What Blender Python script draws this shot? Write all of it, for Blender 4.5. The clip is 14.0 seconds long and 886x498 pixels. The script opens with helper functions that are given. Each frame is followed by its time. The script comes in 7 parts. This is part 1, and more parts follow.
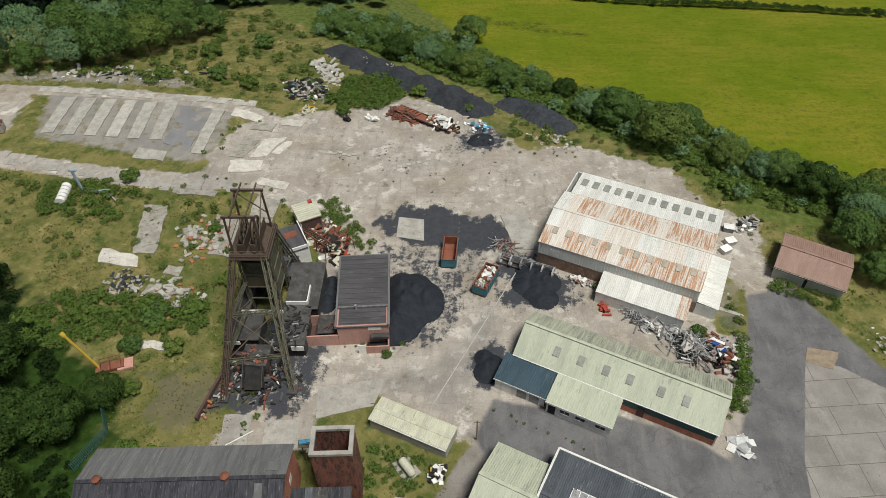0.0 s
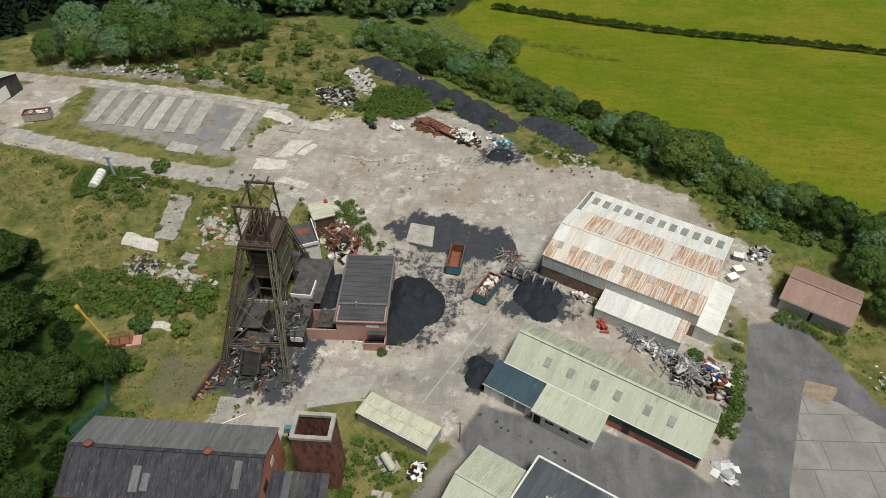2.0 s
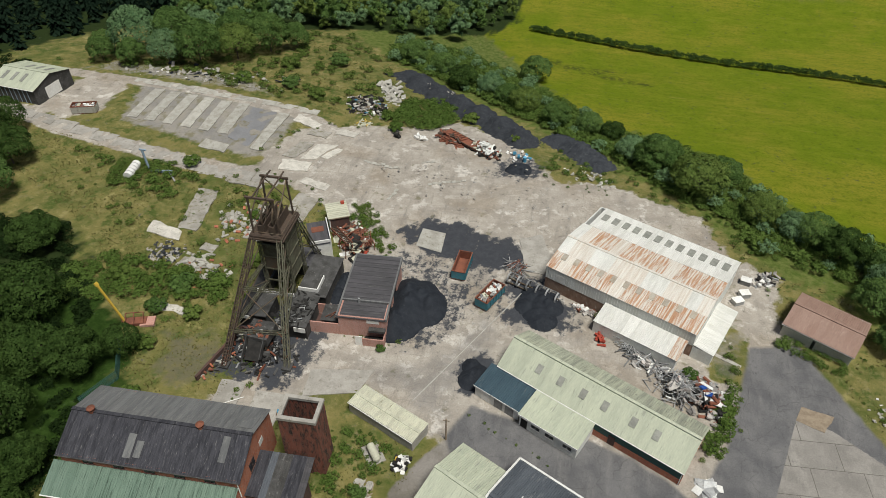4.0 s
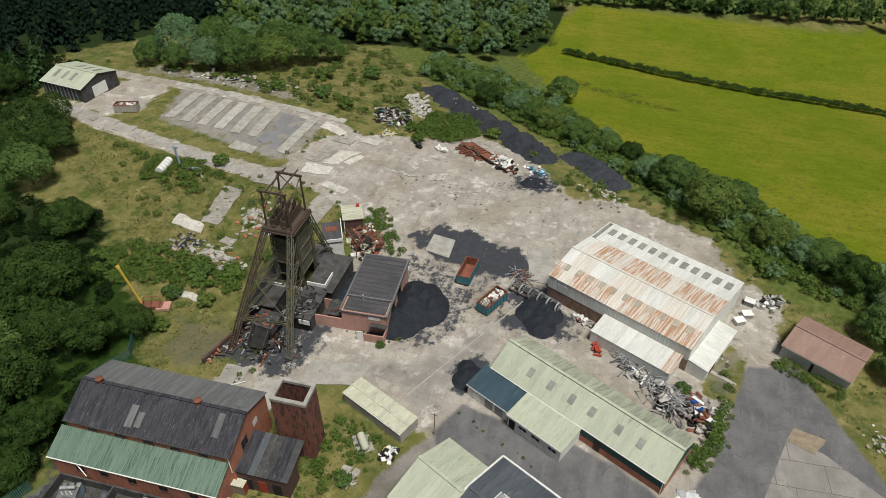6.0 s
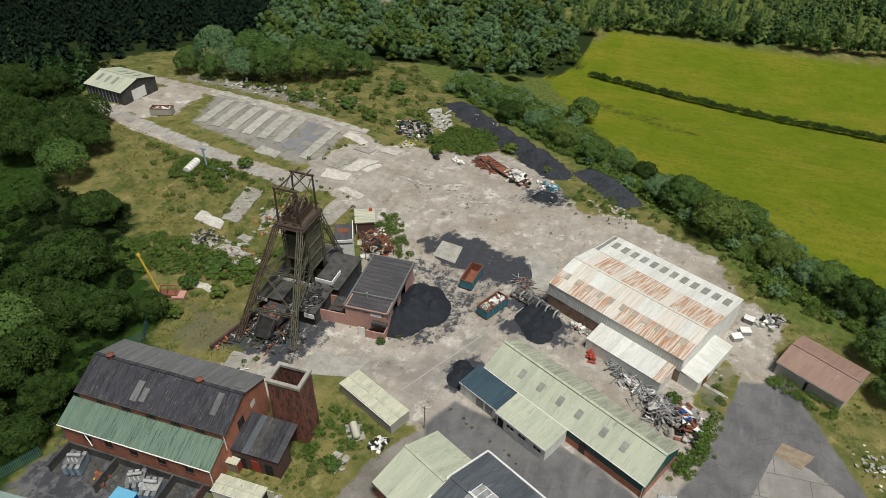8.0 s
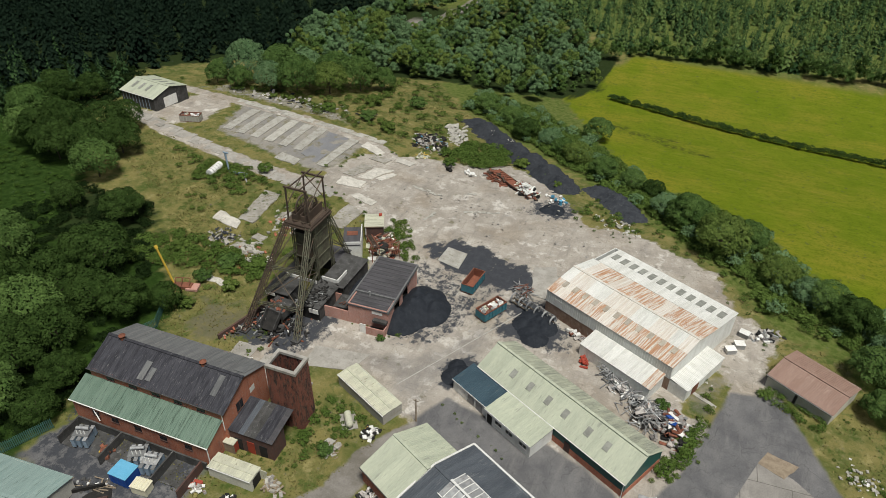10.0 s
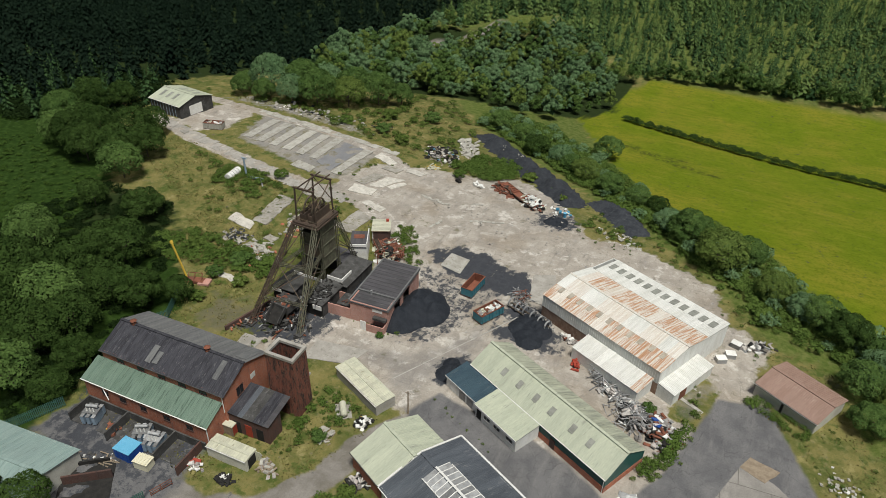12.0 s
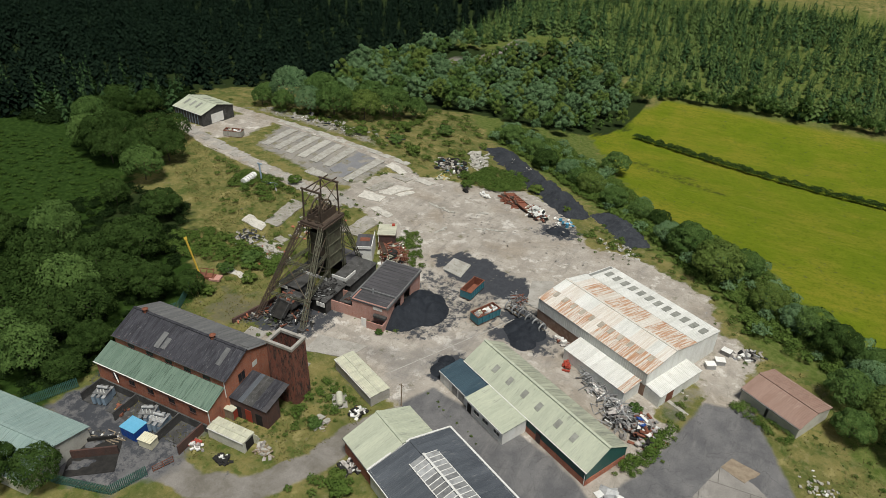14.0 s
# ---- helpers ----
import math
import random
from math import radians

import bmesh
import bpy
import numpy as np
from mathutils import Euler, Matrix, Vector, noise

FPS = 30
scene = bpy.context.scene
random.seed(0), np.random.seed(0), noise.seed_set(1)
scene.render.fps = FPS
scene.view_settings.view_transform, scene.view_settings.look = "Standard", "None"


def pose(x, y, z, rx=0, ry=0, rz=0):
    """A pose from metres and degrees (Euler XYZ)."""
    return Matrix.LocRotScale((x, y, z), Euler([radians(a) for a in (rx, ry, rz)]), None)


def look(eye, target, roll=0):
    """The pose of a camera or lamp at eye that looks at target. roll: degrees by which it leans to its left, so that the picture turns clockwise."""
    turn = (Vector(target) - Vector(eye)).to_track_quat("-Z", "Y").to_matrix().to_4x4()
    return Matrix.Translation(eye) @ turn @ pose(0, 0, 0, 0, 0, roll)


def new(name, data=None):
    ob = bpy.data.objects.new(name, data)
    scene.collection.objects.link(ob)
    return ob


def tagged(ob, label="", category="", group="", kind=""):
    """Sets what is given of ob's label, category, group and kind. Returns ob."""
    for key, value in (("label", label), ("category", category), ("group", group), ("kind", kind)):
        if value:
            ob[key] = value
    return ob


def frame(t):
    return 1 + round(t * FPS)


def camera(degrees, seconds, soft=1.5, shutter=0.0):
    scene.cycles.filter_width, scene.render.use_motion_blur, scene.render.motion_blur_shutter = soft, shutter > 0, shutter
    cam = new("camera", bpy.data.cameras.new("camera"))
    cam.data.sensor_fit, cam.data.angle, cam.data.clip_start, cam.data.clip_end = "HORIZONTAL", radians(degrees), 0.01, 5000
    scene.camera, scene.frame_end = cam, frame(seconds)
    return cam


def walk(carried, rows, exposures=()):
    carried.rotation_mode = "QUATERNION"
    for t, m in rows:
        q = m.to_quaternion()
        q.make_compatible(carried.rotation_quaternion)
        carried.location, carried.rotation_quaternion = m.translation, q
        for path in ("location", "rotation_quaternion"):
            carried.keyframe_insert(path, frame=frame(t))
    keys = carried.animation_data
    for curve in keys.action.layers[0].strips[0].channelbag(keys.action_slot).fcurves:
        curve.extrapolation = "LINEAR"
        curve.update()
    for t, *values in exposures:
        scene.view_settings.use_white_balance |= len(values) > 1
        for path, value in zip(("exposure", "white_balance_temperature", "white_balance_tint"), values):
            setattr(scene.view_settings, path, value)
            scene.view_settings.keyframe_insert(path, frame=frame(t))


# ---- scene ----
cam = camera(66.3, 14.0, soft=0.4)
PATH = [
    (0, (8.252, -4.108, 88.983), (5.999, 38.145, 46.439), -0.98),
    (0.5, (9.844, -4.890, 88.877), (6.697, 37.668, 46.692), -0.71),
    (1, (11.478, -5.666, 88.785), (7.410, 37.162, 46.954), -0.48),
    (1.5, (13.145, -6.440, 88.702), (8.139, 36.628, 47.224), -0.28),
    (2, (14.843, -7.213, 88.627), (8.885, 36.068, 47.502), -0.11),
    (2.5, (16.564, -7.988, 88.558), (9.647, 35.481, 47.787), 0.04),
    (3, (18.304, -8.766, 88.491), (10.427, 34.869, 48.077), 0.17),
    (5.5, (27.151, -12.756, 88.151), (14.605, 31.466, 49.591), 0.65),
    (6, (28.927, -13.580, 88.074), (15.498, 30.724, 49.903), 0.73),
    (6.5, (30.700, -14.415, 87.993), (16.411, 29.964, 50.217), 0.82),
    (7, (32.467, -15.260, 87.909), (17.344, 29.187, 50.533), 0.90),
    (7.5, (34.228, -16.114, 87.821), (18.297, 28.393, 50.851), 0.99),
    (8, (35.981, -16.979, 87.730), (19.270, 27.585, 51.171), 1.08),
    (10.5, (44.631, -21.411, 87.276), (24.438, 23.359, 52.798), 1.58),
    (11, (46.342, -22.310, 87.197), (25.530, 22.484, 53.130), 1.68),
    (11.5, (48.051, -23.209, 87.128), (26.643, 21.603, 53.465), 1.78),
    (12, (49.759, -24.106, 87.072), (27.774, 20.716, 53.804), 1.88),
    (12.5, (51.470, -24.999, 87.031), (28.924, 19.824, 54.147), 1.98),
    (13, (53.185, -25.884, 87.008), (30.093, 18.929, 54.494), 2.07),
    (13.5, (54.909, -26.759, 87.009), (31.279, 18.031, 54.846), 2.14),
    (14, (56.645, -27.620, 87.036), (32.483, 17.133, 55.205), 2.20),
]
walk(cam, [(t, look(eye, target, roll)) for t, eye, target, roll in PATH], exposures=((0, -0.04, 6360, 6),))

# ---- world, sun ----
world = bpy.data.worlds.new("world")
scene.world = world
world.use_nodes = True
wt = world.node_tree
sky = wt.nodes.new("ShaderNodeTexSky")
sky.sky_type = "NISHITA"
sky.sun_disc = False
sky.sun_elevation, sky.sun_rotation = radians(69), radians(131)
sky.air_density, sky.dust_density = 1.0, 3.0
wt.links.new(sky.outputs[0], wt.nodes["Background"].inputs[0])
wt.nodes["Background"].inputs[1].default_value = 0.038
sun = new("sun", bpy.data.lights.new("sun", "SUN"))
sun.data.energy, sun.data.angle, sun.data.color = 3.9, radians(16), (1.0, 0.96, 0.905)
sun.matrix_world = look((25, -22, 88), (0, 0, 0))


# ---- materials ----
def links(mat):
    nt = mat.node_tree
    return nt, nt.nodes["Principled BSDF"]


def node(nt, kind, **values):
    n = nt.nodes.new(kind)
    for k, v in values.items():
        n.inputs[k].default_value = v
    return n


def mixc(nt, fac, a, b):
    m = nt.nodes.new("ShaderNodeMix")
    m.data_type = "RGBA"
    for sock, v in ((m.inputs[0], fac), (m.inputs[6], a), (m.inputs[7], b)):
        if isinstance(v, (int, float)):
            sock.default_value = v
        elif isinstance(v, tuple):
            sock.default_value = (*v, 1)
        else:
            nt.links.new(v, sock)
    return m.outputs[2]


def maths(nt, op, a, b=0.0, c=0.0):
    m = nt.nodes.new("ShaderNodeMath")
    m.operation = op
    for sock, v in zip(m.inputs, (a, b, c)):
        if isinstance(v, (int, float)):
            sock.default_value = v
        else:
            nt.links.new(v, sock)
    return m.outputs[0]


def ramp(nt, v, lo, hi):
    m = nt.nodes.new("ShaderNodeMapRange")
    m.interpolation_type = "SMOOTHSTEP"
    nt.links.new(v, m.inputs[0])
    m.inputs[1].default_value, m.inputs[2].default_value = lo, hi
    return m.outputs[0]


def coords(nt, stretch=(1, 1, 1), per_object=True):
    """Object coordinates in metres, shifted by a chance amount for each object."""
    tc = nt.nodes.new("ShaderNodeTexCoord")
    mp = nt.nodes.new("ShaderNodeMapping")
    mp.inputs["Scale"].default_value = stretch
    nt.links.new(tc.outputs["Object"], mp.inputs[0])
    if per_object:
        oi = nt.nodes.new("ShaderNodeObjectInfo")
        vm = nt.nodes.new("ShaderNodeVectorMath")
        vm.operation = "SCALE"
        vm.inputs[0].default_value = (37, 53, 29)
        nt.links.new(oi.outputs["Random"], vm.inputs["Scale"])
        nt.links.new(vm.outputs[0], mp.inputs["Location"])
    return mp.outputs[0]


def noise_of(nt, vec, scale, detail=4.0, rough=0.6):
    n = node(nt, "ShaderNodeTexNoise", Scale=scale, Detail=detail, Roughness=rough)
    nt.links.new(vec, n.inputs["Vector"])
    return n.outputs["Fac"]


def surface(name, base, second, third=None, rough=0.8, scale=0.6, fine=6.0, stretch=(1, 1, 1), bump=0.25, metal=0.0, spread=0.18, third_at=(0.56, 0.7), second_at=(0.35, 0.68)):
    """A weathered surface: base with drifts of second, patches of third, a fine grain and small differences between pieces."""
    mat = bpy.data.materials.new(name)
    mat.use_nodes = True
    nt, bsdf = links(mat)
    vec = coords(nt, stretch)
    n1 = noise_of(nt, vec, scale)
    n2 = noise_of(nt, vec, fine, 3.0)
    col = mixc(nt, ramp(nt, n1, *second_at), base, second)
    if third:
        n3 = noise_of(nt, vec, scale * 2.7, 6.0, 0.7)
        col = mixc(nt, ramp(nt, n3, *third_at), col, third)
    oi = nt.nodes.new("ShaderNodeObjectInfo")
    val = maths(nt, "ADD", maths(nt, "MULTIPLY", n2, 0.5), maths(nt, "MULTIPLY", oi.outputs["Random"], spread))
    val = maths(nt, "ADD", val, 0.75 - spread / 2)
    hsv = nt.nodes.new("ShaderNodeHueSaturation")
    nt.links.new(val, hsv.inputs["Value"])
    nt.links.new(col, hsv.inputs["Color"])
    nt.links.new(hsv.outputs[0], bsdf.inputs["Base Color"])
    bsdf.inputs["Roughness"].default_value = rough
    bsdf.inputs["Metallic"].default_value = metal
    bsdf.inputs["Specular IOR Level"].default_value = 0.3
    if bump:
        b = node(nt, "ShaderNodeBump", Strength=bump, Distance=0.05)
        nt.links.new(n2, b.inputs["Height"])
        nt.links.new(b.outputs[0], bsdf.inputs["Normal"])
    return mat


def brickwork(name, brick, other, mortar, dirt, scale=0.5, dirt_at=(0.54, 0.74)):
    """Brick courses under drifts of tone and streaks of dirt that run down the wall."""
    mat = surface(name, brick, other, dirt, rough=0.9, scale=scale, fine=5.0, stretch=(1.4, 1.4, 0.35), third_at=dirt_at)
    nt, bsdf = links(mat)
    old = bsdf.inputs["Base Color"].links[0].from_socket
    tc = nt.nodes.new("ShaderNodeTexCoord")
    sep = nt.nodes.new("ShaderNodeSeparateXYZ")
    nt.links.new(tc.outputs["Object"], sep.inputs[0])
    com = nt.nodes.new("ShaderNodeCombineXYZ")
    nt.links.new(maths(nt, "ADD", sep.outputs[0], sep.outputs[1]), com.inputs[0])
    nt.links.new(sep.outputs[2], com.inputs[1])
    bt = node(nt, "ShaderNodeTexBrick", Scale=1.0)
    bt.inputs["Brick Width"].default_value, bt.inputs["Row Height"].default_value, bt.inputs["Mortar Size"].default_value = 0.225, 0.075, 0.007
    nt.links.new(com.outputs[0], bt.inputs["Vector"])
    nt.links.new(mixc(nt, maths(nt, "MULTIPLY", bt.outputs["Fac"], 0.6), old, mortar), bsdf.inputs["Base Color"])
    return mat


def foliage(name, dark, light, rough=0.75, clump=0.4):
    """Leaves: drifts of tone over each clump, a little difference from leaf to leaf and from plant to plant."""
    mat = bpy.data.materials.new(name)
    mat.use_nodes = True
    nt, bsdf = links(mat)
    geo = nt.nodes.new("ShaderNodeNewGeometry")
    oi = nt.nodes.new("ShaderNodeObjectInfo")
    drift = ramp(nt, noise_of(nt, coords(nt), clump, 3.0), 0.3, 0.7)
    f = maths(nt, "ADD", maths(nt, "MULTIPLY", geo.outputs["Random Per Island"], 0.40), maths(nt, "MULTIPLY", oi.outputs["Random"], 0.24))
    f = maths(nt, "ADD", f, maths(nt, "MULTIPLY", drift, 0.36))
    nt.links.new(mixc(nt, f, dark, light), bsdf.inputs["Base Color"])
    bsdf.inputs["Roughness"].default_value = rough
    bsdf.inputs["Specular IOR Level"].default_value = 0.02
    return mat


M = {}
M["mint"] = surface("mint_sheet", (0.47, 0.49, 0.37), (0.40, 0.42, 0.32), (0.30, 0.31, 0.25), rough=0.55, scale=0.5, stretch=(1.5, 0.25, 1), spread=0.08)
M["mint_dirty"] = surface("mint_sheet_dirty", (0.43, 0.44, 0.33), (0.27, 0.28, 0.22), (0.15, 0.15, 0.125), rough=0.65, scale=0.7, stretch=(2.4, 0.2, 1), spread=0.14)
M["cream"] = surface("cream_sheet", (0.56, 0.55, 0.42), (0.45, 0.44, 0.34), (0.27, 0.25, 0.18), rough=0.6, scale=0.6, stretch=(1.5, 0.3, 1), spread=0.08)
M["white"] = surface("white_sheet", (0.70, 0.69, 0.645), (0.58, 0.57, 0.52), (0.46, 0.39, 0.31), rough=0.5, scale=0.5, stretch=(1.6, 0.25, 1), spread=0.06, third_at=(0.62, 0.75))
M["rusty"] = surface("rusty_sheet", (0.62, 0.58, 0.51), (0.46, 0.27, 0.16), (0.34, 0.14, 0.065), rough=0.75, scale=0.6, stretch=(7.0, 0.34, 1), spread=0.06, second_at=(0.44, 0.58), third_at=(0.54, 0.66))
M["rusty_light"] = surface("lightly_rusted_sheet", (0.68, 0.65, 0.59), (0.58, 0.51, 0.43), (0.44, 0.28, 0.18), rough=0.65, scale=0.6, stretch=(7.0, 0.3, 1), spread=0.08, third_at=(0.58, 0.70))
M["white_wall"] = surface("white_cladding", (0.74, 0.74, 0.70), (0.64, 0.63, 0.58), (0.45, 0.42, 0.36), rough=0.6, scale=0.5, stretch=(1.5, 1.5, 0.3), third_at=(0.6, 0.75))
M["skylight"] = surface("aged_rooflight", (0.30, 0.30, 0.26), (0.22, 0.22, 0.19), rough=0.4, scale=1.2, bump=0.1)
M["skylight_pale"] = surface("stained_rooflight", (0.44, 0.40, 0.33), (0.36, 0.31, 0.24), (0.34, 0.20, 0.11), rough=0.5, scale=1.2, bump=0.1)
M["teal_wall"] = surface("dark_green_cladding", (0.02, 0.085, 0.075), (0.03, 0.10, 0.09), (0.05, 0.11, 0.09), rough=0.45, scale=0.5, stretch=(1, 1, 0.4))
M["blue_roof"] = surface("slate_blue_sheet", (0.055, 0.092, 0.115), (0.040, 0.068, 0.088), (0.10, 0.125, 0.135), rough=0.5, scale=0.5, stretch=(1.4, 0.3, 1), spread=0.1)
M["brick"] = brickwork("red_brick", (0.44, 0.155, 0.084), (0.31, 0.098, 0.056), (0.40, 0.34, 0.28), (0.14, 0.065, 0.05))
M["brick_pink"] = brickwork("faded_pink_brick", (0.50, 0.27, 0.22), (0.43, 0.22, 0.17), (0.52, 0.44, 0.39), (0.28, 0.18, 0.15))
M["brick_dark"] = brickwork("sooty_brick", (0.085, 0.05, 0.042), (0.11, 0.055, 0.043), (0.11, 0.095, 0.085), (0.04, 0.033, 0.03))
M["brick_tower"] = brickwork("dark_stained_brick", (0.235, 0.078, 0.050), (0.13, 0.045, 0.033), (0.24, 0.17, 0.13), (0.028, 0.020, 0.018), 0.7, (0.46, 0.62))
M["mossy"] = surface("weedy_concrete", (0.36, 0.335, 0.295), (0.26, 0.24, 0.205), (0.17, 0.155, 0.075), rough=0.95, scale=0.5, fine=4.0, third_at=(0.50, 0.68))
M["grey_pad"] = surface("smooth_grey_concrete", (0.235, 0.232, 0.235), (0.20, 0.198, 0.20), (0.28, 0.27, 0.25), rough=0.9, scale=0.3, fine=4.0, third_at=(0.6, 0.8))
M["concrete_white"] = surface("bleached_concrete", (0.58, 0.545, 0.48), (0.44, 0.41, 0.355), (0.24, 0.22, 0.155), rough=0.9, scale=0.7, fine=4.0, third_at=(0.55, 0.72))
M["block"] = surface("grey_blockwork", (0.46, 0.44, 0.40), (0.37, 0.35, 0.31), (0.28, 0.26, 0.22), scale=0.6)
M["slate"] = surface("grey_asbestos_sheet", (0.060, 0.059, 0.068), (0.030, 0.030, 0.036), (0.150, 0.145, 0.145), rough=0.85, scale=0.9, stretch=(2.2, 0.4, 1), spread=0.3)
M["slate_light"] = surface("light_grey_asbestos_sheet", (0.17, 0.17, 0.165), (0.12, 0.12, 0.12), (0.24, 0.23, 0.21), rough=0.85, scale=0.7, stretch=(2.5, 0.25, 1), spread=0.15)
M["green_roof"] = surface("verdigris_green_sheet", (0.125, 0.185, 0.138), (0.165, 0.23, 0.175), (0.045, 0.070, 0.050), rough=0.6, scale=0.7, stretch=(3.0, 0.14, 1), spread=0.1, third_at=(0.50, 0.66))
M["felt"] = surface("dark_roof_felt", (0.085, 0.08, 0.085), (0.06, 0.058, 0.06), (0.13, 0.125, 0.12), rough=0.85, scale=0.5, stretch=(0.3, 2, 1), spread=0.1)
M["brown_roof"] = surface("brown_sheet", (0.31, 0.205, 0.16), (0.27, 0.17, 0.13), (0.36, 0.25, 0.20), rough=0.6, scale=0.5, stretch=(1.5, 0.3, 1), spread=0.06)
M["brown_dark"] = surface("dark_brown_sheet", (0.075, 0.045, 0.035), (0.06, 0.035, 0.03), rough=0.6)
M["render"] = surface("cream_render", (0.62, 0.60, 0.52), (0.52, 0.49, 0.42), (0.36, 0.33, 0.28), scale=0.5, third_at=(0.58, 0.75))
M["concrete"] = surface("old_concrete", (0.38, 0.355, 0.315), (0.29, 0.27, 0.235), (0.18, 0.165, 0.13), rough=0.9, scale=0.45, fine=4.0)
M["concrete_pale"] = surface("pale_broken_concrete", (0.44, 0.42, 0.37), (0.33, 0.31, 0.265), (0.20, 0.18, 0.12), rough=0.9, scale=0.6, fine=4.0)
M["steel"] = surface("dark_rusty_steel", (0.105, 0.090, 0.066), (0.14, 0.095, 0.06), (0.06, 0.058, 0.048), rough=0.75, scale=0.8)
M["steel_green"] = surface("weathered_green_steel", (0.125, 0.125, 0.082), (0.080, 0.070, 0.048), (0.20, 0.195, 0.135), rough=0.75, scale=0.8)
M["steel_brown"] = surface("brown_rusted_steel", (0.095, 0.066, 0.048), (0.07, 0.052, 0.04), (0.14, 0.115, 0.085), rough=0.8, scale=0.8)
M["rust"] = surface("orange_rust", (0.23, 0.085, 0.05), (0.15, 0.06, 0.04), (0.30, 0.13, 0.07), rough=0.85, scale=0.9)
M["red_paint"] = surface("red_paint", (0.38, 0.06, 0.035), (0.30, 0.06, 0.04), rough=0.6, scale=1.5)
M["skip_teal"] = surface("worn_teal_paint", (0.04, 0.16, 0.20), (0.06, 0.19, 0.23), (0.17, 0.10, 0.06), rough=0.6, scale=1.2, third_at=(0.56, 0.68))
M["coal"] = surface("coal", (0.015, 0.018, 0.024), (0.023, 0.027, 0.034), (0.034, 0.038, 0.046), rough=0.85, scale=0.8, fine=9.0, bump=0.6)
M["coal_waste"] = surface("coal_waste", (0.028, 0.031, 0.037), (0.042, 0.046, 0.052), (0.085, 0.088, 0.088), rough=0.9, scale=0.9, fine=5.0, bump=0.6)
M["grey_roof"] = surface("blue_grey_sheet", (0.095, 0.105, 0.118), (0.070, 0.078, 0.090), (0.15, 0.155, 0.16), rough=0.6, scale=0.5, stretch=(1.5, 0.3, 1), spread=0.2)
# For sooty things, and for the shade inside openings painted as plates.
M["dark"] = surface("soot_and_shade_black", (0.018, 0.017, 0.016), (0.03, 0.028, 0.025), rough=0.9, scale=1.0)
M["sooty"] = surface("sooty_sheet", (0.08, 0.078, 0.075), (0.045, 0.043, 0.04), (0.16, 0.155, 0.145), rough=0.8, scale=0.6)
M["white_paint"] = surface("white_paint", (0.78, 0.77, 0.73), (0.70, 0.68, 0.63), (0.5, 0.46, 0.4), rough=0.6, scale=0.9, third_at=(0.6, 0.75))
M["grey_paint"] = surface("grey_blue_paint", (0.27, 0.345, 0.42), (0.21, 0.28, 0.35), (0.42, 0.46, 0.48), rough=0.5, scale=1.2)
M["zinc"] = surface("galvanised_scrap", (0.36, 0.36, 0.35), (0.25, 0.25, 0.25), (0.18, 0.14, 0.11), rough=0.55, scale=1.0, metal=0.2, spread=0.9)
M["junk"] = surface("mixed_scrap", (0.26, 0.24, 0.22), (0.40, 0.37, 0.34), (0.20, 0.09, 0.06), rough=0.7, scale=0.8, spread=0.9)
M["timber"] = surface("weathered_timber", (0.30, 0.24, 0.17), (0.22, 0.17, 0.12), rough=0.85, scale=1.2, spread=0.3)
M["blue_paint"] = surface("blue_paint", (0.015, 0.06, 0.26), (0.02, 0.08, 0.32), rough=0.45, scale=1.0)
M["blue_top"] = surface("faded_blue_top", (0.14, 0.42, 0.62), (0.17, 0.46, 0.66), rough=0.5, scale=1.0)
M["blue_light"] = surface("light_blue_paint", (0.08, 0.28, 0.42), (0.06, 0.22, 0.34), rough=0.5, scale=1.0)
M["yellow"] = surface("yellow_paint", (0.62, 0.42, 0.06), (0.54, 0.36, 0.06), (0.35, 0.2, 0.05), rough=0.5, scale=1.0, third_at=(0.6, 0.72))
M["cream_plastic"] = surface("cream_plastic", (0.72, 0.68, 0.50), (0.66, 0.61, 0.44), (0.5, 0.45, 0.32), rough=0.45, scale=1.2, third_at=(0.6, 0.75))
M["teal_pale"] = surface("faded_teal_sheet", (0.27, 0.345, 0.315), (0.22, 0.295, 0.27), (0.14, 0.185, 0.16), rough=0.6, scale=0.6, stretch=(2.4, 0.2, 1), spread=0.1, third_at=(0.55, 0.7))
M["stained_wall"] = surface("brown_stained_wall", (0.30, 0.205, 0.150), (0.19, 0.115, 0.080), (0.44, 0.385, 0.33), rough=0.85, scale=0.7, stretch=(1, 1, 0.5))
M["fence"] = surface("green_fence_paint", (0.06, 0.15, 0.12), (0.05, 0.12, 0.10), rough=0.6, scale=1.0)
M["glass"] = surface("dark_window_glass", (0.02, 0.022, 0.025), (0.03, 0.032, 0.035), rough=0.15, scale=1.0, bump=0)
M["trunk"] = surface("bark", (0.09, 0.07, 0.05), (0.06, 0.05, 0.035), rough=0.95, scale=1.5)
# Dark leaf green includes vignette darkening for the trees west of the yard.
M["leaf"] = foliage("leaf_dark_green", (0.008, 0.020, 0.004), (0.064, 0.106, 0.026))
M["leaf_mid"] = foliage("leaf_green", (0.026, 0.058, 0.013), (0.120, 0.185, 0.050))
M["leaf_light"] = foliage("leaf_light_green", (0.042, 0.074, 0.014), (0.155, 0.205, 0.050))
M["leaf_grey"] = foliage("leaf_grey_green", (0.050, 0.100, 0.040), (0.180, 0.270, 0.125), clump=0.16)
# Near-black leaves: the shade of gaps between trees is put into the colour.
M["shade_leaf"] = foliage("undergrowth_painted_shade", (0.004, 0.010, 0.003), (0.020, 0.036, 0.010))
M["bramble"] = foliage("bramble_green", (0.036, 0.068, 0.012), (0.130, 0.190, 0.044))
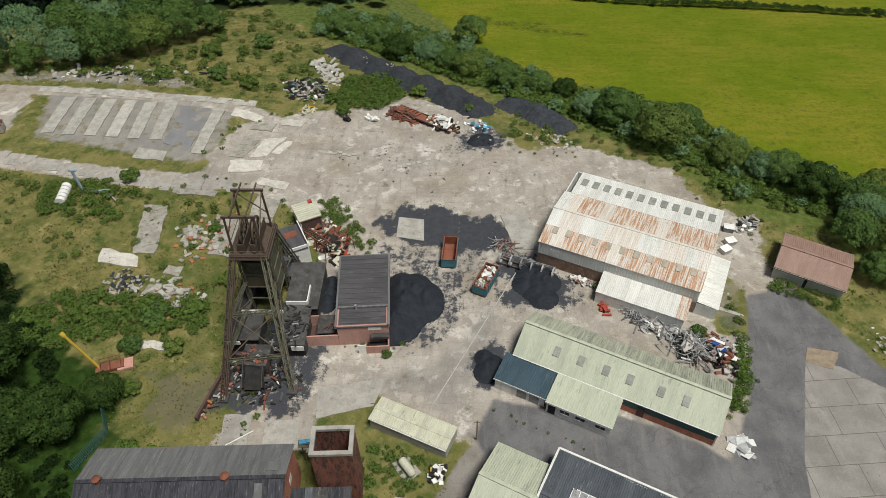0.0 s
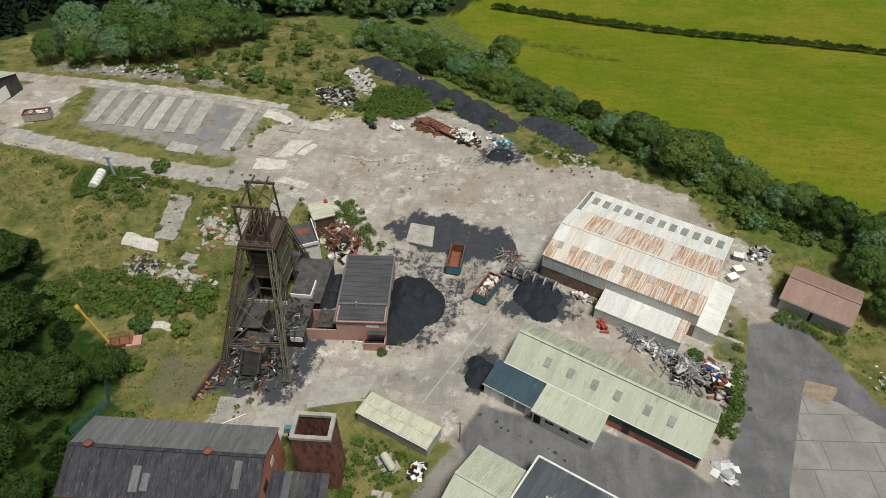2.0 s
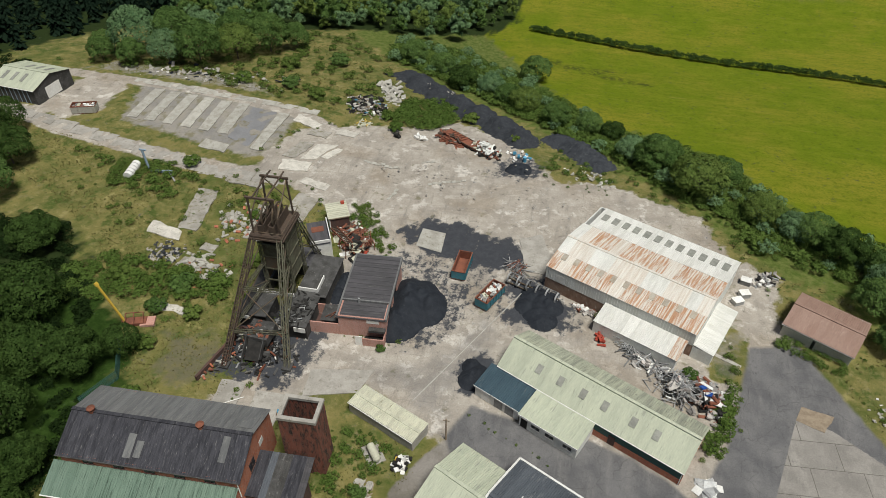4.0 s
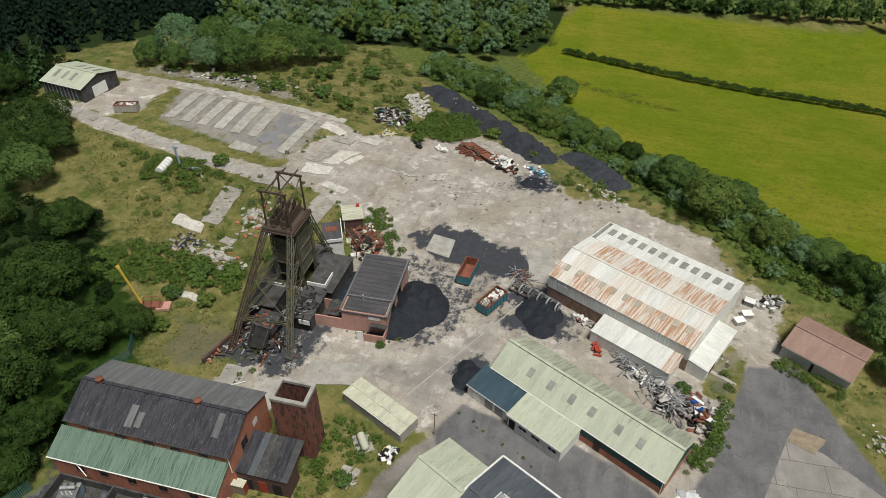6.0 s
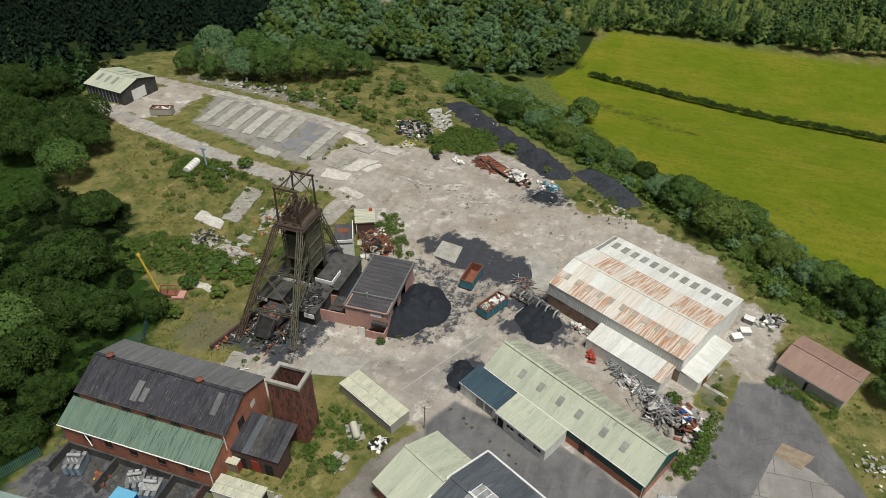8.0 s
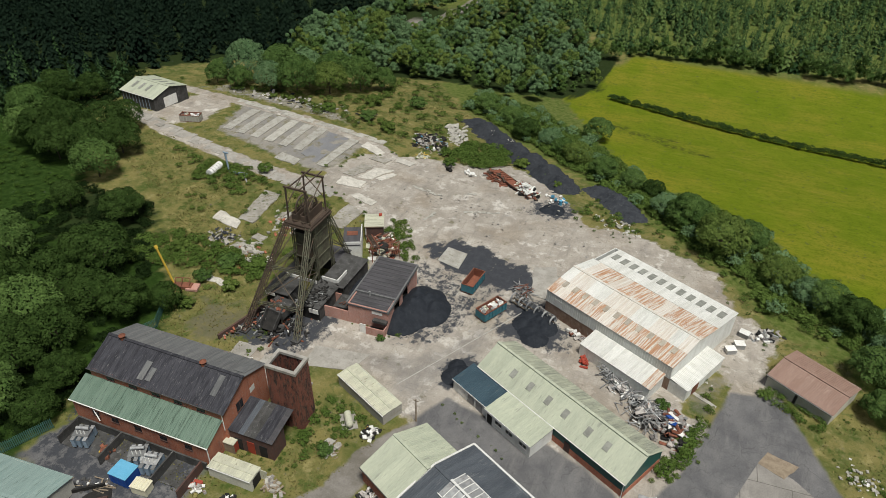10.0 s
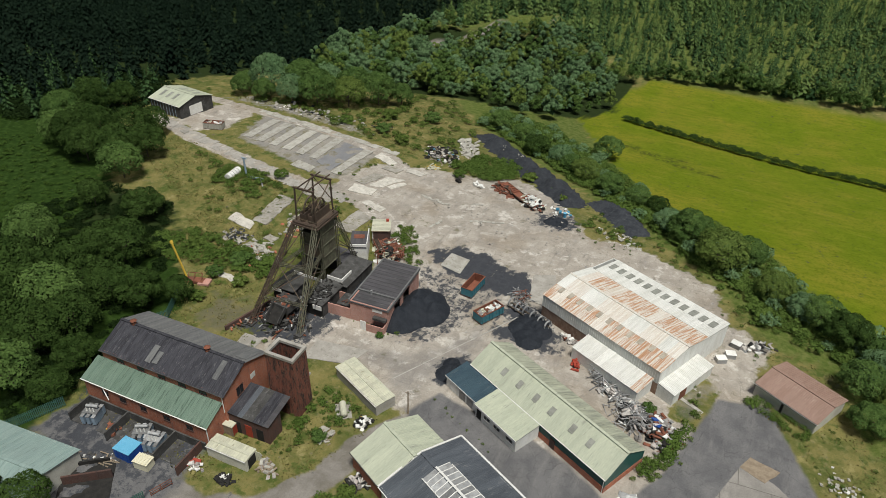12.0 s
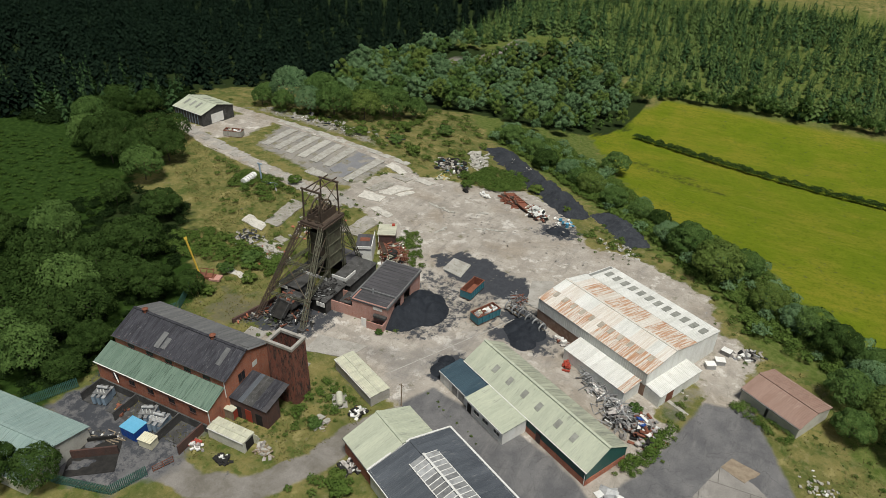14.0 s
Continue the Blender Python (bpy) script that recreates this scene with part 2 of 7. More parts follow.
M["bracken"] = foliage("bracken_green", (0.030, 0.062, 0.010), (0.078, 0.128, 0.028), clump=0.2)
M["grass"] = foliage("rough_grass", (0.085, 0.095, 0.028), (0.25, 0.215, 0.085), clump=0.15)
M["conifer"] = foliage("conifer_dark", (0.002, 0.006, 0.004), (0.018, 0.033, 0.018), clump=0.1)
M["conifer_young"] = foliage("conifer_young", (0.028, 0.060, 0.014), (0.160, 0.222, 0.070), clump=0.06)
M["conifer_mid"] = foliage("conifer_green", (0.012, 0.034, 0.012), (0.066, 0.116, 0.042), clump=0.1)


# ---- mesh helpers ----
def link_bm(name, bm, material, parent=None, label=""):
    me = bpy.data.meshes.new(name)
    bm.to_mesh(me)
    bm.free()
    me.materials.append(M[material])
    ob = new(name, me)
    if parent:
        ob.parent = parent
    if label:
        tagged(ob, label)
    return ob


def part(name, bm, material, parent, label=""):
    return link_bm(name, bm, material, parent, label)


def thing(name, label, category, at=(0, 0, 0), turn=0.0, group="", kind=""):
    ob = new(name)
    ob.matrix_world = pose(*at, 0, 0, turn)
    ob.empty_display_size = 0.3
    return tagged(ob, label, category, group, kind)


def solo(name, bm, material, label, category, at=(0, 0, 0), turn=0.0, group="", kind=""):
    ob = link_bm(name, bm, material)
    ob.matrix_world = pose(*at, 0, 0, turn)
    return tagged(ob, label, category, group, kind)


HEX = [(0, 3, 2, 1), (4, 5, 6, 7), (0, 1, 5, 4), (1, 2, 6, 5), (2, 3, 7, 6), (3, 0, 4, 7)]


def hexa(bm, low, high):
    vs = [bm.verts.new(p) for p in (*low, *high)]
    for f in HEX:
        bm.faces.new([vs[i] for i in f])


def box(x0, x1, y0, y1, z0, z1, bm=None):
    bm = bm or bmesh.new()
    hexa(bm, [(x0, y0, z0), (x1, y0, z0), (x1, y1, z0), (x0, y1, z0)], [(x0, y0, z1), (x1, y0, z1), (x1, y1, z1), (x0, y1, z1)])
    return bm


def beam(p, q, w=0.2, d=None, bm=None, up=(0, 0, 1)):
    """A bar of section w by d from p to q."""
    bm = bm or bmesh.new()
    d = d or w
    p, q = Vector(p), Vector(q)
    ax = (q - p).normalized()
    side = ax.cross(Vector(up))
    if side.length < 0.05:
        side = ax.cross(Vector((1, 0, 0)))
    side.normalize()
    top = side.cross(ax)
    a, b = side * w / 2, top * d / 2
    hexa(bm, [p - a - b, p + a - b, p + a + b, p - a + b], [q - a - b, q + a - b, q + a + b, q - a + b])
    return bm


def tube(p, q, r, n=10, bm=None, r2=None):
    bm = bm or bmesh.new()
    p, q = Vector(p), Vector(q)
    ax = (q - p).normalized()
    side = ax.cross(Vector((0, 0, 1)))
    if side.length < 0.05:
        side = Vector((1, 0, 0))
    side.normalize()
    top = side.cross(ax)
    r2 = r if r2 is None else r2
    rings = []
    for c, rr in ((p, r), (q, r2)):
        rings.append([bm.verts.new(c + rr * (math.cos(2 * math.pi * i / n) * side + math.sin(2 * math.pi * i / n) * top)) for i in range(n)])
    for i in range(n):
        bm.faces.new((rings[0][i], rings[0][(i + 1) % n], rings[1][(i + 1) % n], rings[1][i]))
    bm.faces.new(rings[0][::-1])
    bm.faces.new(rings[1])
    return bm


def ring(x, cy, cz, r, wide, deep, n=28):
    """A wheel rim in the plane x."""
    bm = bmesh.new()
    loops = []
    for i in range(n):
        c, s = math.cos(2 * math.pi * i / n), math.sin(2 * math.pi * i / n)
        loops.append([bm.verts.new((x + u, cy + c * q, cz + s * q)) for u, q in ((-wide / 2, r - deep), (wide / 2, r - deep), (wide / 2, r), (-wide / 2, r))])
    for i in range(n):
        a, b = loops[i], loops[(i + 1) % n]
        for k in range(4):
            bm.faces.new((a[k], a[(k + 1) % 4], b[(k + 1) % 4], b[k]))
    return bm


def prism(outline, z0, z1, bm=None):
    """An upright block over a plan outline."""
    bm = bm or bmesh.new()
    lo = [bm.verts.new((x, y, z0)) for x, y in outline]
    hi = [bm.verts.new((x, y, z1)) for x, y in outline]
    n = len(lo)
    for i in range(n):
        bm.faces.new((lo[i], lo[(i + 1) % n], hi[(i + 1) % n], hi[i]))
    bm.faces.new(lo[::-1])
    bm.faces.new(hi)
    return bm


def wall_profile(x, thick, pts, bm=None):
    """An upright wall in the plane x, its outline given as (y, z)."""
    bm = bm or bmesh.new()
    a = [bm.verts.new((x, y, z)) for y, z in pts]
    b = [bm.verts.new((x + thick, y, z)) for y, z in pts]
    n = len(a)
    for i in range(n):
        bm.faces.new((a[i], a[(i + 1) % n], b[(i + 1) % n], b[i]))
    bm.faces.new(a[::-1])
    bm.faces.new(b)
    return bm


def sheet_mesh(width, length, material, pitch=0.33, rise=0.05, thick=0.03):
    """A ribbed roofing sheet: x across, y up the slope, ribs along y."""
    bm = bmesh.new()
    n = max(2, int(round(width / pitch)))
    p = width / n
    prof = []
    for i in range(n):
        x = i * p
        prof += [(x, 0.0), (x + 0.58 * p, 0.0), (x + 0.70 * p, rise), (x + 0.88 * p, rise)]
    prof.append((width, 0.0))
    low = [bm.verts.new((x, 0, z)) for x, z in prof]
    high = [bm.verts.new((x, length, z)) for x, z in prof]
    for i in range(len(prof) - 1):
        bm.faces.new((low[i], low[i + 1], high[i + 1], high[i]))
    und = [bm.verts.new(c) for c in ((0, 0, -thick), (width, 0, -thick), (width, length, -thick), (0, length, -thick))]
    bm.faces.new(und[::-1])
    bm.faces.new((und[0], und[1], *low[::-1]))
    bm.faces.new((und[2], und[3], *high))
    bm.faces.new((und[3], und[0], low[0], high[0]))
    bm.faces.new((und[1], und[2], high[-1], low[-1]))
    me = bpy.data.meshes.new("roof_sheet")
    bm.to_mesh(me)
    bm.free()
    me.materials.append(M[material])
    return me


def slope(parent, start, along, up, count, material, name="roof_sheet", skip=(), pitch=0.33, rise=0.05, odd=None):
    """count sheets side by side from start, each along/count wide and reaching up the slope by the vector up. odd: other materials by index."""
    a, b = Vector(along), Vector(up)
    w = a.length / count
    me = sheet_mesh(w, b.length, material, pitch, rise)
    ex, ey = a.normalized(), b.normalized()
    ez = ex.cross(ey)
    rot = Matrix((ex, ey, ez)).transposed().to_4x4()
    others = {}
    for i in range(count):
        if i in skip:
            continue
        use = me
        if odd and i in odd:
            if odd[i] not in others:
                others[odd[i]] = sheet_mesh(w, b.length, odd[i], pitch, rise)
            use = others[odd[i]]
        ob = new(name, use)
        ob.parent = parent
        tip = random.uniform(-0.008, 0.008)
        ob.matrix_local = Matrix.Translation(Vector(start) + ex * w * i + ez * tip) @ rot


def on_slope(parent, name, start, along, up, u, v, w, l, material, lift=0.07, thick=0.04, label=""):
    """A flat plate lying on a slope: u along and v up in metres from the slope's start."""
    ex, ey = Vector(along).normalized(), Vector(up).normalized()
    ez = ex.cross(ey)
    o = Vector(start) + ex * u + ey * v + ez * lift
    bm = bmesh.new()
    low = [o, o + ex * w, o + ex * w + ey * l, o + ey * l]
    hexa(bm, low, [p + ez * thick for p in low])
    return part(name, bm, material, parent, label)


def window(parent, x, y, z, w, h, face, material="glass", frame_mat="white_paint", depth=0.08):
    """A window set on a wall: face is the outward side, one of -y, +y, -x, +x."""
    sx = 1 if face in ("+y", "+x") else -1
    def plate(u0, u1, z0, z1, d0, d1):
        lo, hi = sorted((sx * d0, sx * d1))
        return box(x + u0, x + u1, y + lo, y + hi, z0, z1) if face[1] == "y" else box(x + lo, x + hi, y + u0, y + u1, z0, z1)
    pane = part("window", plate(0, w, z, z + h, 0.004, 0.03), material, parent, "dark window pane")
    f = plate(-0.08, w + 0.08, z - 0.10, z, 0.004, depth + 0.06)
    part("sill", f, frame_mat, pane)
    part("frame", plate(-0.06, w + 0.06, z + h, z + h + 0.08, 0.004, depth), frame_mat, pane)
    part("mullion", plate(w / 2 - 0.03, w / 2 + 0.03, z, z + h, 0.03, depth - 0.02), frame_mat, pane)


# ---- ground ----
def soft_plus(v, k=12.0):
    return k * np.log1p(np.exp(np.clip(v / k, -30, 30)))


def height(x, y):
    x, y = np.asarray(x, float), np.asarray(y, float)
    y0 = 118 + np.clip((-x - 15) / 40, 0, 1) * 22
    z = -0.17 * (soft_plus(y - y0) - soft_plus(y - y0 - 125)) + 0.10 * soft_plus(y - 300, 20)
    return z


def hz(x, y):
    return float(height(x, y))


def axis(lo, hi, step, far_lo, far_hi):
    mid = np.arange(lo, hi, step)
    def grow(end, limit, sign):
        out, d, x = [], step, end
        while sign * (limit - x) > 0:
            d *= 1.16
            x += sign * d
            out.append(x)
        return out
    return np.array(grow(lo, far_lo, -1)[::-1] + list(mid) + grow(hi, far_hi, 1))


def inside(px, py, poly):
    """Signed distance to a plan outline, positive inside."""
    best = np.full(px.shape, 1e9)
    odd = np.zeros(px.shape, bool)
    n = len(poly)
    for i in range(n):
        (ax, ay), (bx, by) = poly[i], poly[(i + 1) % n]
        dx, dy = bx - ax, by - ay
        t = np.clip(((px - ax) * dx + (py - ay) * dy) / (dx * dx + dy * dy + 1e-9), 0, 1)
        best = np.minimum(best, np.hypot(px - ax - t * dx, py - ay - t * dy))
        cross = (ay > py) != (by > py)
        odd ^= cross & (px < (bx - ax) * (py - ay) / (by - ay + 1e-12) + ax)
    return np.where(odd, best, -best)


def strip(px, py, line, width):
    best = np.full(px.shape, 1e9)
    for (ax, ay), (bx, by) in zip(line, line[1:]):
        dx, dy = bx - ax, by - ay
        t = np.clip(((px - ax) * dx + (py - ay) * dy) / (dx * dx + dy * dy + 1e-9), 0, 1)
        best = np.minimum(best, np.hypot(px - ax - t * dx, py - ay - t * dy))
    return width / 2 - best


YARD = [(-28, 43), (-15, 43), (-13, 49), (-6, 53), (4, 48), (9, 45), (12, 44), (37, 37), (46, 31), (58, 40), (63, 58), (56, 62), (53.5, 66), (49, 66), (49.5, 78), (55.5, 79), (56.5, 74), (65, 76.5), (61, 84), (64, 93),
        (55, 98), (50, 110), (42, 114), (34, 118), (24, 118), (21, 116), (17, 121), (12, 128), (3, 136), (-8, 142), (-15, 136), (-26, 132), (-36, 128), (-44, 124),
        (-49, 112), (-47, 104), (-38, 101), (-24, 93), (-20, 86), (-18, 78), (-24, 62), (-24, 52)]
ASPHALT = [(9.5, 46), (12.5, 52.5), (20, 51), (30, 50.5), (37, 48.5), (43, 45.5), (45.5, 43.5), (47.5, 47), (51, 54), (52.8, 61), (54.6, 68), (56.4, 74.5), (64.6, 77), (69, 68), (78, 52), (90, 30), (48, 14), (24, 22)]
PALE = [(62, 62), (67, 60), (74, 55), (98, 44), (80, 14), (53, 26), (56, 44)]
COAL_A = [(-9.4, 91.2), (-6.2, 95.6), (1.2, 96.8), (6.7, 94.6), (14.8, 92.6), (16.4, 86), (9.8, 83.6), (3.3, 84), (-3.2, 86.2), (-7, 88)]
COAL_B = [(12.8, 81.4), (16.2, 84.3), (22.8, 80.4), (26.4, 76), (26.4, 71.8), (19.5, 70.4), (14.2, 71.7), (15.4, 76)]
COAL_C = [(8.8, 60.6), (11.8, 62.6), (15.4, 61), (14, 54.4), (10.6, 54.8)]
SOOT = [(-31, 49), (-17, 48), (-14, 58), (-16, 76), (-24, 70), (-30, 62)]
COAL_D = [(-8.5, 86), (3, 84), (9, 80), (8, 70), (5.5, 64), (-1, 60.5), (-5, 66)]
COAL_E = [(4, 84), (14, 84), (15, 76), (12, 70), (7, 72), (4, 78)]
SIDING = [(49, 66), (53.5, 66), (56.5, 78), (50, 78)]
FIELD = [(-22, 240), (-16, 226), (13, 171), (28, 150), (43, 146), (58, 133), (67, 116), (88, 103), (160, 70), (900, 60), (900, 330), (250, 316), (91, 303), (30, 295), (-1, 292)]
GRAVEL = [(-132, 143), (-96, 143), (-60, 138), (-46, 134), (-46, 110), (-52, 106), (-80, 110), (-104, 115), (-118, 119)]
LANE_LOW = [(-122, 117), (-101.5, 110.2), (-80.5, 106.6), (-63, 103.6), (-46, 102.8), (-38, 103)]
LANE_UP = [(-123, 139), (-97, 138), (-74, 136.6), (-61, 134), (-47, 131), (-38, 127)]
DRIVE = [(12, 45), (7, 36), (5, 28), (0, 19), (-8, 15), (-18, 15), (-27, 17)]
TRACK = [(-116, 284), (-102, 300), (-99, 322), (-88, 340), (-70, 348)]
DEPOT = [(-41, 21), (-15, 26), (-13, 15), (-18, 7), (-28, 5), (-42, 14)]
MEADOW = [(-190, 110), (-150, 128), (-134, 100), (-112, 92), (-98, 76), (-86, 56), (-60, 60), (-44, 54), (-42, 14), (-100, -20), (-220, -20)]
CONIFERS = [(-340, 60), (-180, 70), (-155, 112), (-150, 138), (-138, 168), (-122, 195), (-150, 250), (-130, 320), (-110, 430), (-420, 430), (-460, 120)]
YOUNGWOOD = [(-130, 322), (-60, 332), (-6, 296), (30, 300), (90, 308), (250, 322), (360, 330), (360, 455), (-110, 455)]
MIXED = [(-78, 196), (-60, 206), (-40, 204), (-22, 214), (-14, 230), (-6, 248), (-8, 290), (-60, 330), (-130, 320), (-150, 250), (-120, 190), (-92, 186)]
LUSH = [(-60, 205), (-34, 178), (-8, 160), (12, 144), (34, 125), (50, 113), (60, 99), (66, 94), (76, 90), (80, 76), (92, 66), (130, 70), (100, 100), (70, 118), (60, 134), (45, 147), (28, 152), (14, 173), (-16, 226), (-40, 212)]
BASES = [(-97, 139), (-60, 134), (-47, 131.5), (-46.5, 110.5), (-52, 108.5), (-66, 111.5), (-90, 117)]
NORTHPAD = [(-112, 150), (-84, 148), (-64, 146), (-58, 139), (-96, 142), (-118, 142)]
COAL_F = [(4, 117), (9, 115.5), (15, 117), (17, 123), (11, 128.5), (6, 124)]
DIRT = [(-13, 48), (-9, 57), (4, 61), (11, 74), (17, 68), (11, 53), (9, 47), (2, 49), (-5, 53)]
SHEDPAD = [(-114, 141), (-99, 140), (-97, 120), (-104, 114), (-116, 117)]
# SHADE outlines where tree shade is put into the ground colour.
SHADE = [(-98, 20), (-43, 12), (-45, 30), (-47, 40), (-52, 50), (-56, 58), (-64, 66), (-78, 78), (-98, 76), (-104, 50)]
BAYS = [(-41, 23), (-15, 25), (-14.5, 19), (-22, 14), (-36, 12), (-42, 16)]
BARE = [(-42, 56), (-32, 58), (-28, 50), (-31, 44), (-40, 46)]

gx, gy = axis(-135, 96, 0.6, -2600, 2600), axis(-6, 178, 0.6, -1200, 3200)
GX, GY = np.meshgrid(gx, gy)
GZ = height(GX, GY)
wob = np.sin(GX * 0.9 + 1.3 * np.sin(GY * 0.37)) * np.sin(GY * 0.8 + 1.1 * np.sin(GX * 0.41))
wob2 = np.sin(GX * 2.3 + GY * 1.1) * np.sin(GY * 2.7 - GX * 0.8)
rough_zone = np.clip(0.5 - inside(GX, GY, YARD) / 4, 0, 1) * np.clip(0.5 - inside(GX, GY, FIELD) / 6, 0, 1) * np.clip(0.5 - inside(GX, GY, ASPHALT) / 3, 0, 1)
GZ = GZ + rough_zone * (0.14 * wob + 0.05 * wob2) + (1 - rough_zone) * 0.02 * wob


def mask(d, soft, ragged=0.0):
    return np.clip(0.5 + (d + ragged * (wob + 0.5 * wob2)) / (2 * soft), 0, 1)


zones = {
    "yard": np.maximum.reduce([mask(inside(GX, GY, YARD), 1.6, 0.8), mask(strip(GX, GY, LANE_LOW, 5.0), 1.0, 0.4), mask(strip(GX, GY, LANE_UP, 4.4), 1.0, 0.3), 0.8 * mask(inside(GX, GY, SHEDPAD), 1.8, 0.8)]),
    "drive": np.maximum(mask(strip(GX, GY, DRIVE, 4.8), 0.8, 0.3), np.maximum(0.5 * mask(inside(GX, GY, SIDING), 1.5, 0.8), mask(strip(GX, GY, TRACK, 7.0), 1.0))),
    "asphalt": np.maximum(mask(inside(GX, GY, ASPHALT), 0.8, 0.15), np.maximum(0.95 * mask(inside(GX, GY, DEPOT), 1.5, 0.8), 0.46 * mask(inside(GX, GY, DIRT), 4.0, 1.5))),
    "gravel": np.maximum(0.72 * mask(inside(GX, GY, BASES), 1.6, 0.7), 0.6 * mask(inside(GX, GY, NORTHPAD), 2.5, 1.2)),
    "pale": mask(inside(GX, GY, PALE), 0.4),
    # DEPOT and BAYS reuse the coal colour for darker, blotchy ground.
    "coal": np.maximum.reduce([k * mask(inside(GX, GY, p), 1.4, 0.9) for p, k in ((COAL_A, 1.0), (COAL_B, 1.0), (COAL_C, 1.0), (COAL_D, 0.50), (COAL_E, 0.36), (SOOT, 0.75), (DEPOT, 0.40), (BAYS, 0.62), (COAL_F, 0.66))]),
    "field": mask(inside(GX, GY, FIELD), 2.5, 1.0),
    "rut": np.maximum(mask(strip(GX, GY, [(5, 207), (13, 201), (20, 199), (30, 193), (42, 190)], 2.6), 1.0, 0.5), mask(strip(GX, GY, [(11, 205), (22, 196), (27, 200), (36, 197)], 1.4), 0.8, 0.4)),
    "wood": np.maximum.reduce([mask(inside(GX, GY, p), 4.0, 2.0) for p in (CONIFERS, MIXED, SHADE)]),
    "meadow": mask(inside(GX, GY, MEADOW), 4.0, 2.0),
    "lush": np.maximum(mask(inside(GX, GY, LUSH), 3.0, 1.8), mask(inside(GX, GY, YOUNGWOOD), 4.0, 2.0)),
    "bare": 0.6 * mask(inside(GX, GY, BARE), 3.0, 1.5),
}


def ground_material():
    mat = bpy.data.materials.new("ground")
    mat.use_nodes = True
    nt, bsdf = links(mat)
    vec = coords(nt, per_object=False)
    big, mid, small, grain = noise_of(nt, vec, 0.035, 4), noise_of(nt, vec, 0.16, 5, 0.65), noise_of(nt, vec, 0.7, 6, 0.7), noise_of(nt, vec, 4.0, 4, 0.7)

    def zone(name, hard=0.22, ragged=0.55, extra=0.0):
        at = nt.nodes.new("ShaderNodeAttribute")
        at.attribute_name = name
        v = maths(nt, "ADD", at.outputs["Fac"], maths(nt, "MULTIPLY", maths(nt, "SUBTRACT", small, 0.5), ragged))
        v = maths(nt, "ADD", v, extra)
        return ramp(nt, v, 0.5 - hard, 0.5 + hard)
    fine = noise_of(nt, vec, 9.0, 3, 0.75)
    rough = mixc(nt, ramp(nt, mid, 0.34, 0.66), (0.205, 0.176, 0.064), (0.108, 0.116, 0.034))
    weeds = noise_of(nt, vec, 0.28, 6, 0.7)
    rough = mixc(nt, maths(nt, "MULTIPLY", ramp(nt, weeds, 0.50, 0.62), 0.85), rough, (0.060, 0.090, 0.020))
    rough = mixc(nt, maths(nt, "MULTIPLY", ramp(nt, weeds, 0.44, 0.32), 0.8), rough, (0.295, 0.255, 0.105))
    rough = mixc(nt, maths(nt, "MULTIPLY", ramp(nt, small, 0.48, 0.72), 0.7), rough, (0.25, 0.215, 0.10))
    rough = mixc(nt, maths(nt, "MULTIPLY", ramp(nt, big, 0.50, 0.68), 0.7), rough, (0.080, 0.105, 0.028))
    rough = mixc(nt, maths(nt, "MULTIPLY", ramp(nt, grain, 0.52, 0.66), 0.5), rough, (0.055, 0.075, 0.018))
    field = mixc(nt, ramp(nt, mid, 0.35, 0.65), (0.120, 0.158, 0.009), (0.150, 0.180, 0.012))
    field = mixc(nt, ramp(nt, big, 0.42, 0.66), field, (0.200, 0.192, 0.020))
    sward = noise_of(nt, coords(nt, (0.10, 0.45, 1), False), 1.0, 6, 0.7)
    field = mixc(nt, maths(nt, "MULTIPLY", ramp(nt, sward, 0.42, 0.68), 0.55), field, (0.098, 0.140, 0.007))
    field = mixc(nt, maths(nt, "MULTIPLY", ramp(nt, sward, 0.42, 0.26), 0.6), field, (0.24, 0.22, 0.045))
    rut = nt.nodes.new("ShaderNodeAttribute")
    rut.attribute_name = "rut"
    field = mixc(nt, maths(nt, "MULTIPLY", rut.outputs["Fac"], ramp(nt, small, 0.4, 0.55)), field, (0.05, 0.055, 0.015))
    tuft = noise_of(nt, vec, 1.5, 6, 0.75)
    field = mixc(nt, maths(nt, "MULTIPLY", ramp(nt, tuft, 0.48, 0.66), 0.6), field, (0.07, 0.10, 0.006))
    field = mixc(nt, maths(nt, "MULTIPLY", ramp(nt, small, 0.50, 0.68), 0.55), field, (0.065, 0.095, 0.006))
    patch = noise_of(nt, vec, 0.30, 7, 0.68)
    smear = noise_of(nt, coords(nt, (0.42, 0.09, 1), False), 1.0, 6, 0.7)
    scuff = noise_of(nt, coords(nt, (0.10, 0.55, 1), False), 1.0, 6, 0.7)
    conc = mixc(nt, ramp(nt, mid, 0.32, 0.68), (0.315, 0.280, 0.236), (0.430, 0.388, 0.332))
    conc = mixc(nt, maths(nt, "MULTIPLY", ramp(nt, smear, 0.48, 0.72), 0.6), conc, (0.215, 0.193, 0.168))
    conc = mixc(nt, maths(nt, "MULTIPLY", ramp(nt, scuff, 0.52, 0.70), 0.45), conc, (0.235, 0.212, 0.185))
    conc = mixc(nt, maths(nt, "MULTIPLY", ramp(nt, patch, 0.52, 0.64), 0.85), conc, (0.60, 0.56, 0.50))
    conc = mixc(nt, maths(nt, "MULTIPLY", ramp(nt, small, 0.56, 0.70), 0.55), conc, (0.56, 0.53, 0.48))
    conc = mixc(nt, maths(nt, "MULTIPLY", ramp(nt, small, 0.43, 0.28), 0.75), conc, (0.135, 0.120, 0.098))
    conc = mixc(nt, maths(nt, "MULTIPLY", ramp(nt, big, 0.5, 0.68), 0.45), conc, (0.245, 0.218, 0.185))
